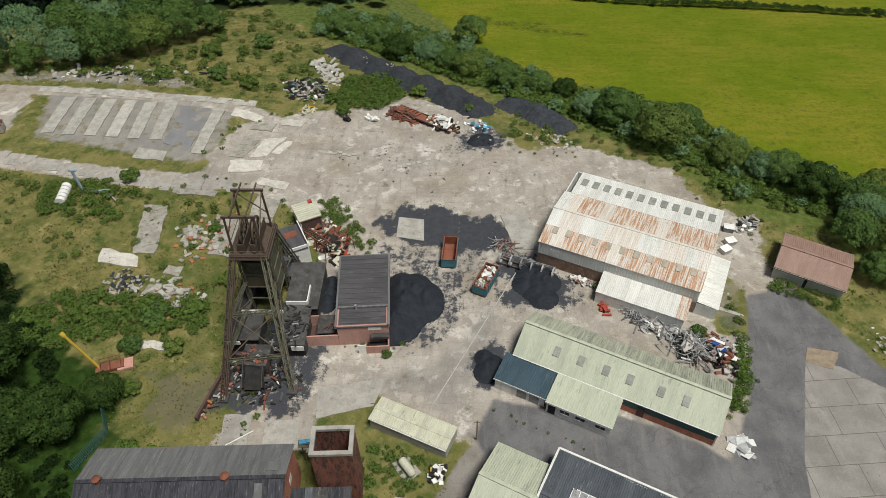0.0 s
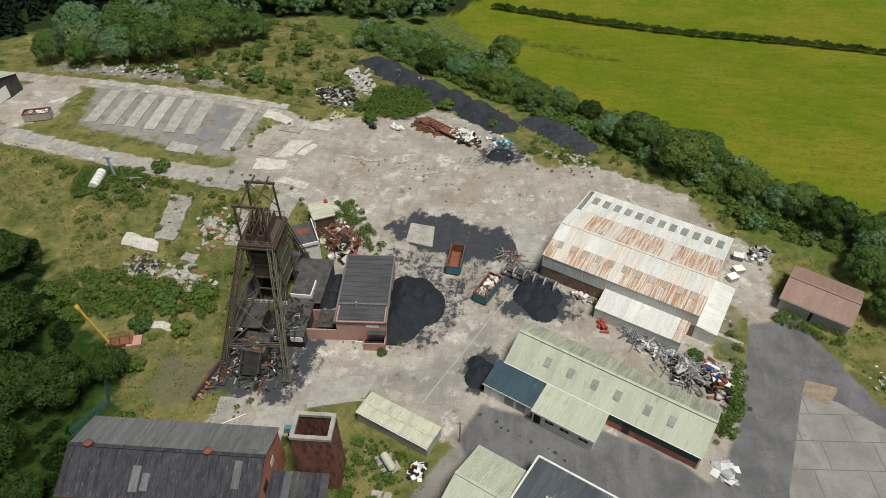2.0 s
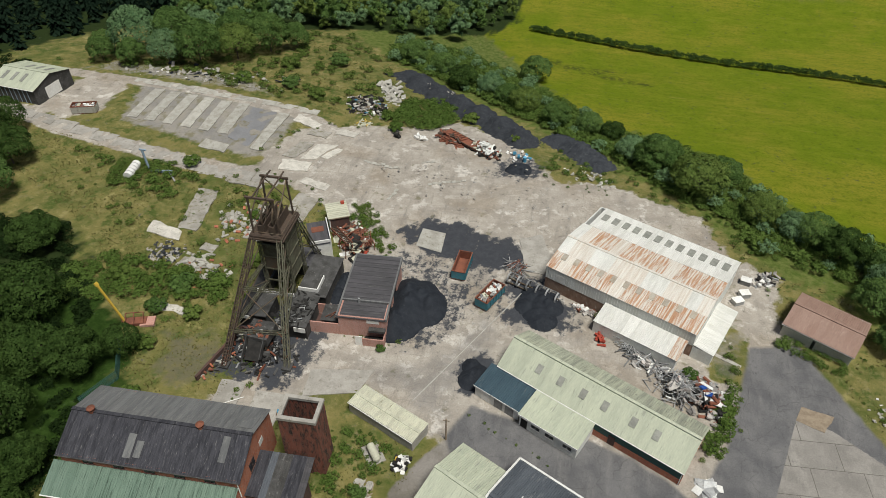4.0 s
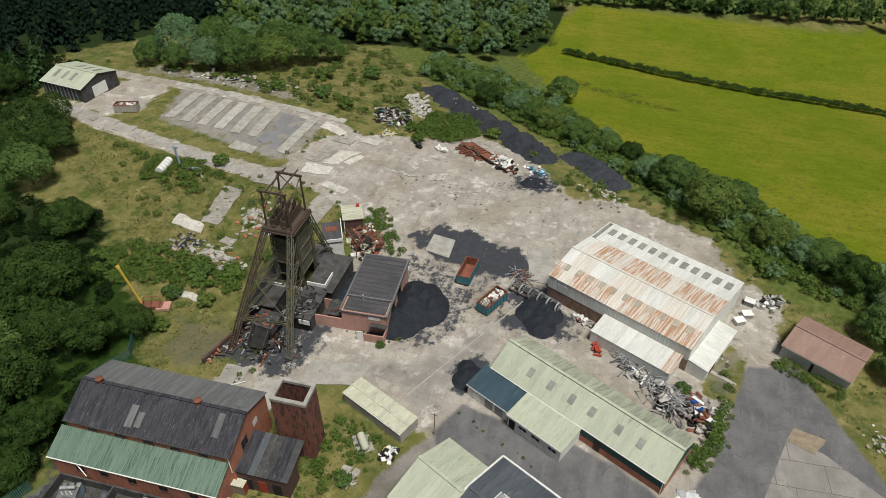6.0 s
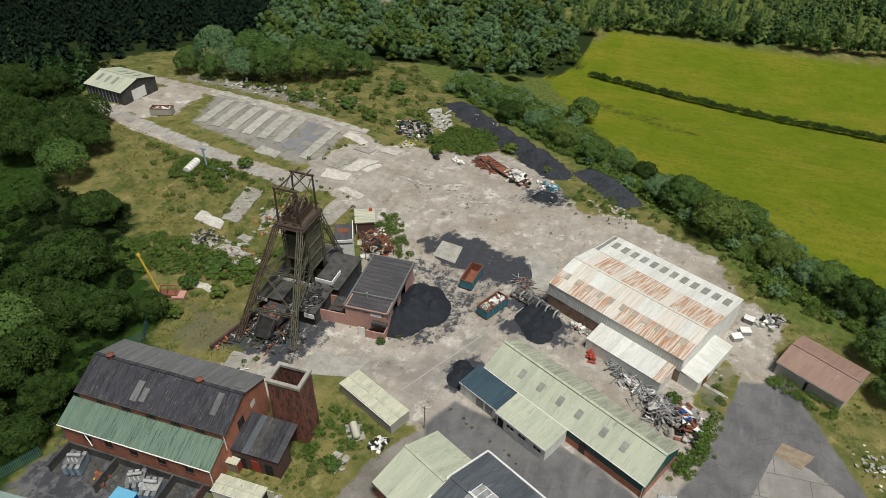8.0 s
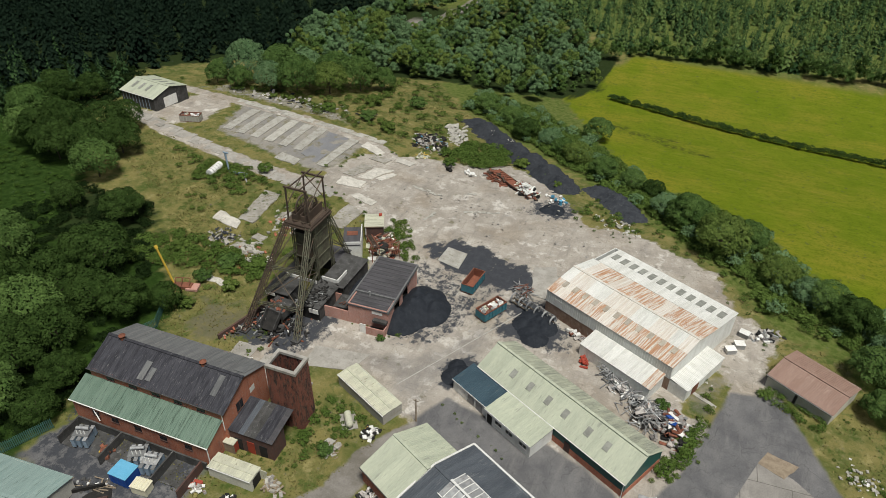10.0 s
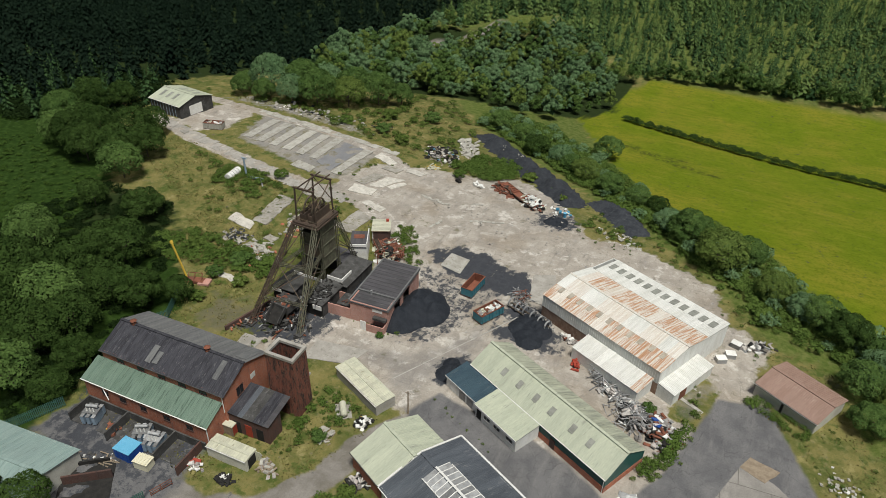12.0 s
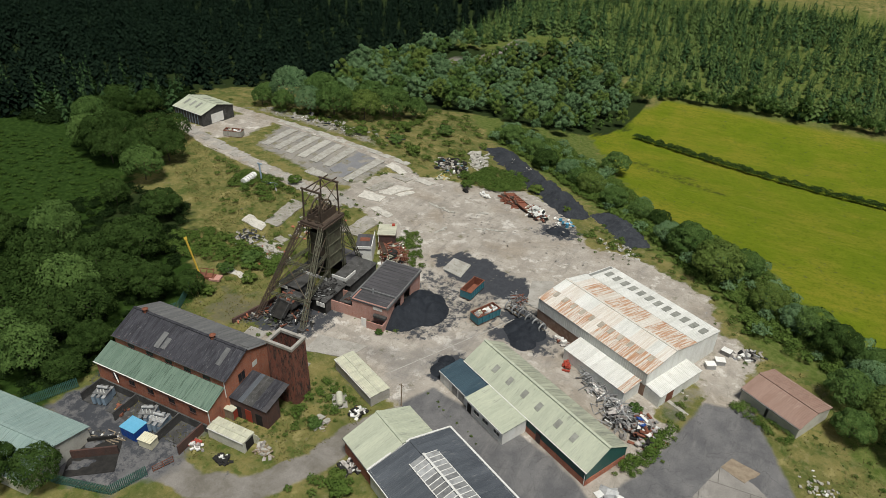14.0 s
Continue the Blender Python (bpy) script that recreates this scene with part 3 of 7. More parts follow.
    conc = mixc(nt, maths(nt, "MULTIPLY", ramp(nt, weeds, 0.60, 0.68), 0.6), conc, (0.135, 0.128, 0.062))
    conc = mixc(nt, maths(nt, "MULTIPLY", ramp(nt, noise_of(nt, vec, 0.075, 5, 0.65), 0.50, 0.64), 0.5), conc, (0.255, 0.205, 0.148))
    crack = node(nt, "ShaderNodeTexVoronoi", Scale=0.24)
    crack.feature = "DISTANCE_TO_EDGE"
    bent = nt.nodes.new("ShaderNodeVectorMath")
    bent.operation = "MULTIPLY_ADD"
    bn = node(nt, "ShaderNodeTexNoise", Scale=0.5, Detail=5.0)
    nt.links.new(vec, bn.inputs["Vector"])
    nt.links.new(bn.outputs["Color"], bent.inputs[0])
    bent.inputs[1].default_value = (2.2, 2.2, 0)
    nt.links.new(vec, bent.inputs[2])
    nt.links.new(bent.outputs[0], crack.inputs["Vector"])
    conc = mixc(nt, maths(nt, "MULTIPLY", ramp(nt, crack.outputs["Distance"], 0.022, 0.004), maths(nt, "MULTIPLY", ramp(nt, mid, 0.46, 0.64), 0.32)), conc, (0.16, 0.142, 0.11))
    jm = nt.nodes.new("ShaderNodeMapping")
    jm.inputs["Rotation"].default_value = (0, 0, radians(-6))
    nt.links.new(vec, jm.inputs[0])
    jb = node(nt, "ShaderNodeTexBrick", Scale=1.0)
    jb.inputs["Brick Width"].default_value, jb.inputs["Row Height"].default_value, jb.inputs["Mortar Size"].default_value = 7.5, 4.6, 0.06
    jb.offset = 0.35
    nt.links.new(jm.outputs[0], jb.inputs["Vector"])
    conc = mixc(nt, maths(nt, "MULTIPLY", jb.outputs["Fac"], maths(nt, "MULTIPLY", ramp(nt, mid, 0.46, 0.62), 0.4)), conc, (0.14, 0.125, 0.10))
    grav = mixc(nt, ramp(nt, mid, 0.35, 0.65), (0.235, 0.222, 0.205), (0.30, 0.275, 0.235))
    grav = mixc(nt, maths(nt, "MULTIPLY", ramp(nt, patch, 0.50, 0.62), 0.7), grav, (0.165, 0.150, 0.085))
    asph = mixc(nt, ramp(nt, mid, 0.35, 0.65), (0.112, 0.110, 0.112), (0.165, 0.160, 0.158))
    asph = mixc(nt, maths(nt, "MULTIPLY", ramp(nt, smear, 0.46, 0.72), 0.6), asph, (0.215, 0.205, 0.196))
    asph = mixc(nt, maths(nt, "MULTIPLY", ramp(nt, crack.outputs["Distance"], 0.012, 0.004), 0.3), asph, (0.055, 0.055, 0.052))
    asph = mixc(nt, maths(nt, "MULTIPLY", ramp(nt, small, 0.58, 0.7), 0.5), asph, (0.10, 0.095, 0.09))
    coal = mixc(nt, small, (0.026, 0.029, 0.036), (0.085, 0.087, 0.094))
    drive = mixc(nt, ramp(nt, mid, 0.35, 0.65), (0.25, 0.23, 0.205), (0.16, 0.145, 0.12))
    pale = mixc(nt, ramp(nt, mid, 0.35, 0.65), (0.30, 0.278, 0.250), (0.215, 0.200, 0.180))
    pale = mixc(nt, maths(nt, "MULTIPLY", ramp(nt, smear, 0.5, 0.72), 0.6), pale, (0.36, 0.335, 0.30))
    col = mixc(nt, zone("field", 0.3, 0.4), rough, field)
    # Dark wood floor; between the western trees it also carries their shade.
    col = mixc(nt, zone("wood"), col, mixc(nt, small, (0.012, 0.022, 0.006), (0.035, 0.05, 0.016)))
    col = mixc(nt, zone("meadow"), col, mixc(nt, ramp(nt, small, 0.35, 0.7), (0.016, 0.034, 0.006), (0.036, 0.066, 0.013)))
    col = mixc(nt, zone("lush"), col, mixc(nt, ramp(nt, small, 0.35, 0.7), (0.070, 0.102, 0.020), (0.145, 0.160, 0.048)))
    col = mixc(nt, zone("bare"), col, (0.13, 0.12, 0.075))
    col = mixc(nt, zone("gravel", 0.2, 0.7), col, grav)
    col = mixc(nt, zone("drive"), col, drive)
    col = mixc(nt, zone("yard", 0.16, 0.7), col, conc)
    col = mixc(nt, zone("asphalt", 0.3, 0.25), col, asph)
    pale = mixc(nt, maths(nt, "MULTIPLY", jb.outputs["Fac"], 0.8), pale, (0.12, 0.11, 0.095))
    col = mixc(nt, zone("pale", 0.1, 0.06), col, pale)
    col = mixc(nt, zone("coal", 0.2, 2.2, maths(nt, "ADD", maths(nt, "MULTIPLY", maths(nt, "SUBTRACT", smear, 0.5), 1.2), maths(nt, "MULTIPLY", maths(nt, "SUBTRACT", grain, 0.5), 0.8))), col, coal)
    hsv = nt.nodes.new("ShaderNodeHueSaturation")
    nt.links.new(maths(nt, "ADD", maths(nt, "MULTIPLY", maths(nt, "ADD", grain, fine), 0.6), 0.40), hsv.inputs["Value"])
    nt.links.new(col, hsv.inputs["Color"])
    nt.links.new(hsv.outputs[0], bsdf.inputs["Base Color"])
    bsdf.inputs["Roughness"].default_value = 0.95
    bsdf.inputs["Specular IOR Level"].default_value = 0.05
    b = node(nt, "ShaderNodeBump", Strength=0.5, Distance=0.15)
    nt.links.new(small, b.inputs["Height"])
    nt.links.new(b.outputs[0], bsdf.inputs["Normal"])
    return mat


def grid_mesh(name, X, Y, Z, material, attributes=None):
    ny, nx = X.shape
    idx = np.arange(nx * ny).reshape(ny, nx)
    quads = np.stack([idx[:-1, :-1], idx[:-1, 1:], idx[1:, 1:], idx[1:, :-1]], -1).reshape(-1, 4)
    me = bpy.data.meshes.new(name)
    me.vertices.add(nx * ny)
    me.vertices.foreach_set("co", np.stack([X, Y, Z], -1).astype(np.float32).ravel())
    me.loops.add(quads.size)
    me.loops.foreach_set("vertex_index", quads.astype(np.int32).ravel())
    me.polygons.add(len(quads))
    me.polygons.foreach_set("loop_start", np.arange(0, quads.size, 4, dtype=np.int32))
    me.update(calc_edges=True)
    me.polygons.foreach_set("use_smooth", np.ones(len(quads), bool))
    for key, v in (attributes or {}).items():
        me.attributes.new(key, "FLOAT", "POINT").data.foreach_set("value", v.astype(np.float32).ravel())
    me.materials.append(material)
    return new(name, me)


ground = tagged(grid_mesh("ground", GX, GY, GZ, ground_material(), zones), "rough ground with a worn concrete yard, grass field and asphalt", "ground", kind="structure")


# ---- buildings ----
def gable_shed(name, label, at, turn, length, width, eave, ridge, roof_near, roof_far, wall, plinth=None, plinth_h=1.1, sheets=16, over=0.25, ridge_at=0.5, eave_far=None, group=""):
    """A shed with its near eave along x from 0 to length at y = 0 and its far eave at y = width."""
    b = thing(name, label, "building", at, turn, group)
    ry = width * ridge_at
    ef = eave if eave_far is None else eave_far
    lo = plinth_h if plinth else 0.0
    t = 0.22
    if plinth:
        for nm, m in (("plinth", box(0, length, 0, t, -0.3, lo)), ("plinth", box(0, length, width - t, width, -0.3, lo)), ("plinth", box(0, t, t, width - t, -0.3, lo)), ("plinth", box(length - t, length, t, width - t, -0.3, lo))):
            part(nm, m, plinth, b)
    else:
        lo = -0.3
    i = 0.05 if plinth else 0.0
    part("wall", box(0, length, i, t, lo, eave), wall, b)
    part("wall", box(0, length, width - t, width - i, lo, ef), wall, b)
    for x in (i, length - t):
        part("gable_wall", wall_profile(x, t - i, [(t, lo), (width - t, lo), (width - t, ef - 0.02), (ry, ridge - 0.06), (t, eave - 0.02)]), wall, b)
    near = ((-over, -over, eave - over * (ridge - eave) / ry), (length + 2 * over, 0, 0), (0, ry + over, (ridge - eave) * (1 + over / ry)))
    k = (ridge - ef) / (width - ry)
    far = ((length + over, width + over, ef - over * k), (-length - 2 * over, 0, 0), (0, -(width - ry) - over, (width - ry + over) * k))
    slope(b, *near, sheets, roof_near, rise=0.014 if roof_near in ("mint", "brown_roof") else 0.05)
    slope(b, *far, sheets, roof_far)
    cap = bmesh.new()
    beam((-over, ry, ridge + 0.05), (length + over, ry, ridge + 0.05), 0.5, 0.12, cap)
    part("ridge_cap", cap, roof_near, b)
    gut = tube((-over, -over - 0.06, eave - 0.1), (length + over, -over - 0.06, eave - 0.1), 0.08, 6)
    part("gutter", gut, "white_paint" if wall != "brick" else "sooty", b)
    return b, near, far


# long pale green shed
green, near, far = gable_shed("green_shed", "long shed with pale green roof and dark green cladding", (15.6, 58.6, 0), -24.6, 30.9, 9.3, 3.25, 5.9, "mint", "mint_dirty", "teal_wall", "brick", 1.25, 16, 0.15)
for u in (5.7, 9.5, 13.4, 17.0, 21.6, 25.2):
    on_slope(green, "rooflight", *near, u, 2.1, 1.0, 1.5, "skylight", label="grey translucent rooflight")
part("door", box(19.6, 20.7, -0.03, 0.05, 0, 2.05), "brick_dark", green, "dark red door in the brick plinth")
part("downpipe", tube((30.75, -0.12, 0), (30.75, -0.12, 3.1), 0.06, 6), "white_paint", green)
# lean-tos on its yard side
ann = thing("blue_lean_to", "low lean-to with slate blue ribbed roof and white front", "lean-to", (15.6, 58.6, 0), -24.6)
slope(ann, (-1.2, -5.0, 2.45), (8.4, 0, 0), (0, 5.0, 0.55), 6, "blue_roof")
part("wall", box(-1.0, 7.0, -4.8, -4.6, -0.3, 2.4), "white_wall", ann)
part("wall", box(-1.0, -0.8, -4.6, -0.05, -0.3, 2.4), "white_wall", ann)
for u in (0.2, 2.6, 4.6):
    part("shutter", box(u, u + 1.5, -4.86, -4.80, 0.0, 2.0), "zinc" if u > 1 else "white_paint", ann)
part("fascia", box(-1.2, 7.2, -5.06, -5.0, 2.25, 2.5), "white_paint", ann)
ann2 = thing("green_lean_to", "flat-roofed annexe with pale green roof and white windowed front", "lean-to", (15.6, 58.6, 0), -24.6)
slope(ann2, (7.3, -5.6, 2.9), (10.1, 0, 0), (0, 5.55, 0.25), 7, "mint", rise=0.02)
part("wall", box(7.5, 17.2, -5.3, -5.1, -0.3, 2.85), "white_wall", ann2)
part("wall", box(17.0, 17.2, -5.1, -0.05, -0.3, 2.85), "white_wall", ann2)
part("wall", box(7.5, 7.7, -5.1, -0.05, -0.3, 2.85), "white_wall", ann2)
part("fascia", box(7.3, 17.4, -5.66, -5.6, 2.55, 2.95), "white_paint", ann2)
for u in (9.6, 12.0, 15.0):
    window(ann2, u, -5.3, 1.2, 1.4, 0.8, "-y")
part("door", box(7.8, 8.9, -5.36, -5.30, 0, 2.05), "dark", ann2)

# big white shed of two bays
wsh = thing("white_shed", "big white two-bay steel shed with rust-streaked ribbed roof", "building", (20.6, 81.4, 0), -23.4)
LW, R1, V1, F1 = 27.8, 7.9, 14.4, 22.0
ZE, ZR, ZV, ZF = 5.4, 7.0, 5.75, 5.05
w_near = ((-0.15, -0.15, ZE - 0.03), (LW + 0.3, 0, 0), (0, R1 + 0.15, ZR - ZE + 0.03))
up1 = Vector(w_near[2])
slope(wsh, w_near[0], w_near[1], up1 * 0.52, 14, "rusty", odd={1: "rusty_light", 6: "rusty_light"})
slope(wsh, Vector(w_near[0]) + up1 * 0.5 + Vector((0, 0, 0.03)), w_near[1], up1 * 0.5, 14, "rusty_light", odd={0: "white", 3: "white", 4: "white", 8: "white", 9: "white", 12: "white"})
slope(wsh, (LW + 0.15, V1, ZV), (-LW - 0.3, 0, 0), (0, R1 - V1, ZR - ZV), 14, "rusty", odd={4: "rusty_light", 9: "rusty_light", 12: "rusty_light", 13: "white"})
w_far = ((LW + 0.15, F1 + 0.1, ZF), (-LW + 0.9, 0, 0), (0, V1 - F1 - 0.1, ZV + 0.06 - ZF))
slope(wsh, *w_far, 14, "white")
part("ridge_cap", beam((-0.2, R1, ZR + 0.06), (LW + 0.2, R1, ZR + 0.06), 0.5, 0.12), "rusty_light", wsh)
for i in range(12):
    on_slope(wsh, "rooflight", *w_far, 1.1 + i * 2.16, 2.2, 1.2, 2.3, "skylight", label="grey translucent rooflight")
for i in range(11):
    on_slope(wsh, "rooflight", *w_near, 1.6 + i * 2.4, 2.6, 0.9, 1.5, "skylight_pale", lift=0.09)
part("wall", box(0, LW, 0, 0.2, 2.6, ZE - 0.05), "white_wall", wsh, "white ribbed cladding")
part("wall", box(0, LW, 0.06, 0.26, -0.4, 2.6), "stained_wall", wsh, "brown stained lower wall")
part("wall", box(0.2, LW - 0.2, F1 - 0.2, F1, -1.4, ZF - 0.05), "white_wall", wsh)
prof = [(0.25, -0.6), (F1 - 0.2, -1.2), (F1 - 0.2, ZF - 0.06), (V1, ZV - 0.06), (R1, ZR - 0.08), (0.25, ZE - 0.06)]
part("gable_wall", wall_profile(LW - 0.2, 0.2, prof), "white_wall", wsh)
part("gable_wall", wall_profile(0.0, 0.2, prof), "white_wall", wsh)
part("notice", box(2.2, 3.9, -0.05, 0.0, 2.9, 4.3), "white_paint", wsh, "white board on the wall")
for i in range(56):
    part("rib", box(0.1 + i * 0.495, 0.2 + i * 0.495, -0.05, 0.0, 2.6, ZE - 0.2), "white_wall", wsh)
lean = thing("white_lean_to", "long low lean-to with dirty white sheet roof", "lean-to", (20.6, 81.4, 0), -23.4)
slope(lean, (12.0, -4.6, 2.5), (15.0, 0, 0), (0, 4.55, 0.75), 9, "white", odd={8: "rusty"})
part("wall", box(12.1, 26.8, -4.45, -4.25, -0.4, 2.45), "white_wall", lean)
part("wall", box(26.6, 26.8, -4.25, -0.05, -0.4, 2.5), "white_wall", lean)
part("wall", box(12.1, 12.3, -4.25, -0.05, -0.4, 2.5), "white_wall", lean)
lean2 = thing("end_lean_to", "flat lean-to with dirty white roof against the shed end", "lean-to", (20.6, 81.4, 0), -23.4)
slope(lean2, (LW + 3.6, 0.0, 2.5), (0, 12.2, 0), (-3.55, 0, 0.4), 7, "white")
part("wall", box(LW + 3.2, LW + 3.4, 0.2, 12.0, -0.4, 2.45), "white_wall", lean2)
part("wall", box(LW + 0.05, LW + 3.4, 0.0, 0.2, -0.4, 2.5), "white_wall", lean2)
part("wall", box(LW + 0.05, LW + 3.4, 12.0, 12.2, -0.4, 2.5), "white_wall", lean2)
part("door", box(LW + 3.41, LW + 3.46, 2.0, 4.0, 0, 2.1), "rust", lean2, "rusty red door")

# brown roofed shed
brown, near, far = gable_shed("brown_shed", "shed with brown ribbed roof and cream rendered walls", (61.6, 79.0, 0), -27.5, 11.2, 9.4, 2.7, 3.9, "brown_roof", "brown_roof", "render", None, 0, 7, 0.25)
part("fascia", box(-0.2, 11.4, -0.36, -0.30, 2.4, 2.75), "brown_dark", brown)
# Flat near-black plate: the opening's inner shade is put into its colour.
part("doorway", box(5.0, 5.5, -0.02, 0.01, 0, 2.0), "dark", brown)

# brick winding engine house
# The far slope takes the lighter grey of the two sheets.
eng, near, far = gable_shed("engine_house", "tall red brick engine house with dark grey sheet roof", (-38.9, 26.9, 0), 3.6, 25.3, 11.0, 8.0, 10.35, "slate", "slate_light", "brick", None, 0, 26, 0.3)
for u in (2.6, 18.3):
    v = part("roof_vent", tube((u, 5.5, 10.2), (u, 5.5, 11.0), 0.42, 12), "rust", eng, "round rusty ridge ventilator")
    part("cap", tube((u, 5.5, 11.0), (u, 5.5, 11.35), 0.58, 12, None, 0.1), "rust", v)
on_slope(eng, "patch_sheet", *near, 9.3, 1.0, 1.1, 3.2, "slate_light", lift=0.09)
on_slope(eng, "patch_sheet", *near, 10.7, 1.2, 1.0, 2.2, "slate_light", lift=0.09)
on_slope(eng, "patch_sheet", *near, 22.2, 2.2, 1.0, 3.4, "slate_light", lift=0.09)
on_slope(eng, "patch_sheet", *far, 0.6, 0.2, 2.0, 5.0, "slate_light", lift=0.09)
for u in (3.2, 7.6, 12.0, 16.2, 20.4):
    window(eng, u, 0, 6.5, 1.5, 0.75, "-y", frame_mat="brick_dark")
window(eng, 25.3, 3.0, 5.0, 1.6, 1.7, "+x", frame_mat="brick_dark")
part("notice", box(25.3, 25.34, 6.6, 7.8, 5.6, 6.7), "white_wall", eng)
part("downpipe", tube((25.1, -0.15, 4.2), (25.1, -0.15, 7.9), 0.08, 6), "white_paint", eng)
aisle = thing("engine_house_aisle", "brick side aisle with green ribbed roof along the engine house", "lean-to", (-38.9, 26.9, 0), 3.6)
slope(aisle, (-1.2, -4.3, 4.55), (26.2, 0, 0), (0, 4.25, 1.75), 20, "green_roof")
part("wall", box(-1.0, 24.8, -4.0, -3.75, -0.3, 4.5), "brick", aisle)
part("wall", wall_profile(24.55, 0.25, [(-3.75, -0.3), (-0.02, -0.3), (-0.02, 6.15), (-3.75, 4.6)]), "brick", aisle)
part("wall", wall_profile(-1.0, 0.25, [(-3.75, -0.3), (-0.02, -0.3), (-0.02, 6.15), (-3.75, 4.6)]), "brick", aisle)
part("gutter", tube((-1.2, -4.36, 4.5), (25.0, -4.36, 4.5), 0.09, 6), "white_paint", aisle)
part("downpipe", tube((24.7, -4.15, 0), (24.7, -4.15, 4.4), 0.09, 6), "white_paint", aisle)
part("downpipe", beam((3.2, -4.1, 4.2), (4.6, -4.6, 2.2), 0.14), "white_paint", aisle)
for u in (2.8, 6.6, 11.0, 15.8, 20.4):
    window(aisle, u, -4.0, 2.3, 1.3, 1.0, "-y", frame_mat="brick_dark")

# brick cooling tower, open at the top
tow = thing("brick_tower", "square open-topped red brick tower with pale concrete rim", "tower", (-10.7, 35.8, 0), 3.6)
def taper_wall(a0, a1, b0, b1, z0, z1):
    bm = bmesh.new()
    hexa(bm, [(*p, z0) for p in a0], [(*p, z1) for p in a1])
    return bm
W, D = 5.2, 3.8
o, c = 0.12, 0.3
outer0, outer1 = [(-o, -o), (W + o, -o), (W + o, D + o), (-o, D + o)], [(0, 0), (W, 0), (W, D), (0, D)]
inner0, inner1 = [(c - o, c - o), (W - c + o, c - o), (W - c + o, D - c + o), (c - o, D - c + o)], [(c, c), (W - c, c), (W - c, D - c), (c, D - c)]
for i in range(4):
    j = (i + 1) % 4
    part("wall", taper_wall([outer0[i], outer0[j], inner0[j], inner0[i]], [outer1[i], outer1[j], inner1[j], inner1[i]], 0, 0, -0.3, 12.2), "brick_tower", tow)
for (x0, x1, y0, y1) in ((-0.1, W + 0.1, -0.1, 0.45), (-0.1, W + 0.1, D - 0.45, D + 0.1), (-0.1, 0.45, 0.45, D - 0.45), (W - 0.45, W + 0.1, 0.45, D - 0.45)):
    part("rim", box(x0, x1, y0, y1, 12.2, 12.7), "concrete", tow)
part("floor", box(c, W - c, c, D - c, 6.0, 6.2), "dark", tow)
link = thing("boiler_lean_to", "sooty lean-to with black sheet roof between engine house and tower", "lean-to", (-14.0, 28.6, 0), 3.6)
slope(link, (0.2, 0.0, 4.1), (8.0, 0, 0), (0, 6.4, 1.0), 8, "slate", odd={2: "grey_roof", 3: "sooty", 4: "sooty", 7: "felt"})
part("wall", box(0.3, 8.0, 0.2, 0.45, -0.3, 4.0), "brick_dark", link)
part("wall", box(7.75, 8.0, 0.45, 3.5, -0.3, 4.2), "brick_dark", link)
part("wall", box(0.3, 0.55, 0.45, 6.3, -0.3, 4.2), "brick_dark", link)
# Near-black plates paint the shade of the openings; the middle one is red.
for u in (1.2, 3.4, 5.6):
    part("doorway", box(u, u + 1.3, 0.14, 0.2, 0, 2.6), "dark" if u != 3.4 else "red_paint", link)

# pale roofed long store
store, near, far = gable_shed("long_store", "low metal store with pale cream ribbed roof and grey walls", (-5.6, 47.2, 0), -22.6, 12.2, 3.9, 2.35, 2.45, "cream", "cream", "block", None, 0, 10, 0.08)
# dark roofed hut beside the coal heap
hut = thing("brick_hut", "flat-roofed pink brick hut with dark felt roof", "building", (-12.3, 61.8, 0), 5.4)
HW, HL, HH = 8.1, 15.2, 4.7
part("wall", box(0, HW, 0, 0.25, -0.3, HH), "brick_pink", hut)
part("wall", box(0, HW, HL - 0.25, HL, -0.3, HH), "brick_pink", hut)
part("wall", box(0, 0.25, 0.25, HL - 0.25, -0.3, HH), "brick_pink", hut)
for y0, y1 in ((0.25, 3.2), (6.2, 7.4), (10.6, HL - 0.25)):
    part("wall", box(HW - 0.25, HW, y0, y1, -0.3, HH), "brick_pink", hut)
part("lintel", box(HW - 0.25, HW, 3.2, 10.6, 3.6, HH), "brick_pink", hut)
part("roof", box(-0.15, HW + 0.15, 3.9, HL + 0.15, HH, HH + 0.25), "felt", hut)
part("roof", box(-0.15, HW + 0.15, -0.15, 3.9, HH - 0.35, HH - 0.1), "felt", hut)
for y in [4.4 + 1.1 * i for i in range(10)]:
    part("roof_batten", box(0.05, HW - 0.05, y, y + 0.12, HH + 0.25, HH + 0.31), "felt", hut)
for y in (0.6, 1.7, 2.8):
    part("roof_batten", box(0.05, HW - 0.05, y, y + 0.12, HH - 0.1, HH - 0.04), "felt", hut)
for x0, x1, y0, y1, z in ((-0.3, 0, -0.2, HL + 0.2, HH + 0.42), (HW, HW + 0.3, -0.2, HL + 0.2, HH + 0.42), (0, HW, HL, HL + 0.25, HH + 0.42), (0, HW, 3.6, 3.9, HH + 0.45)):
    part("parapet", box(x0, x1, y0, y1, HH - 0.3, z - 0.1), "slate_light", hut)
part("chimney", box(2.8, 3.1, 3.4, 3.7, HH - 0.1, HH + 0.9), "zinc", hut)
part("notice", box(4.9, 7.0, -0.05, 0.0, 3.5, 4.3), "white_paint", hut)
porch = part("porch", box(4.4, HW, -2.0, -1.8, -0.3, 1.7), "brick_pink", hut, "low walled bay against the hut")
part("porch_wall", box(HW - 0.2, HW, -1.8, 0, -0.3, 1.7), "brick_pink", porch)
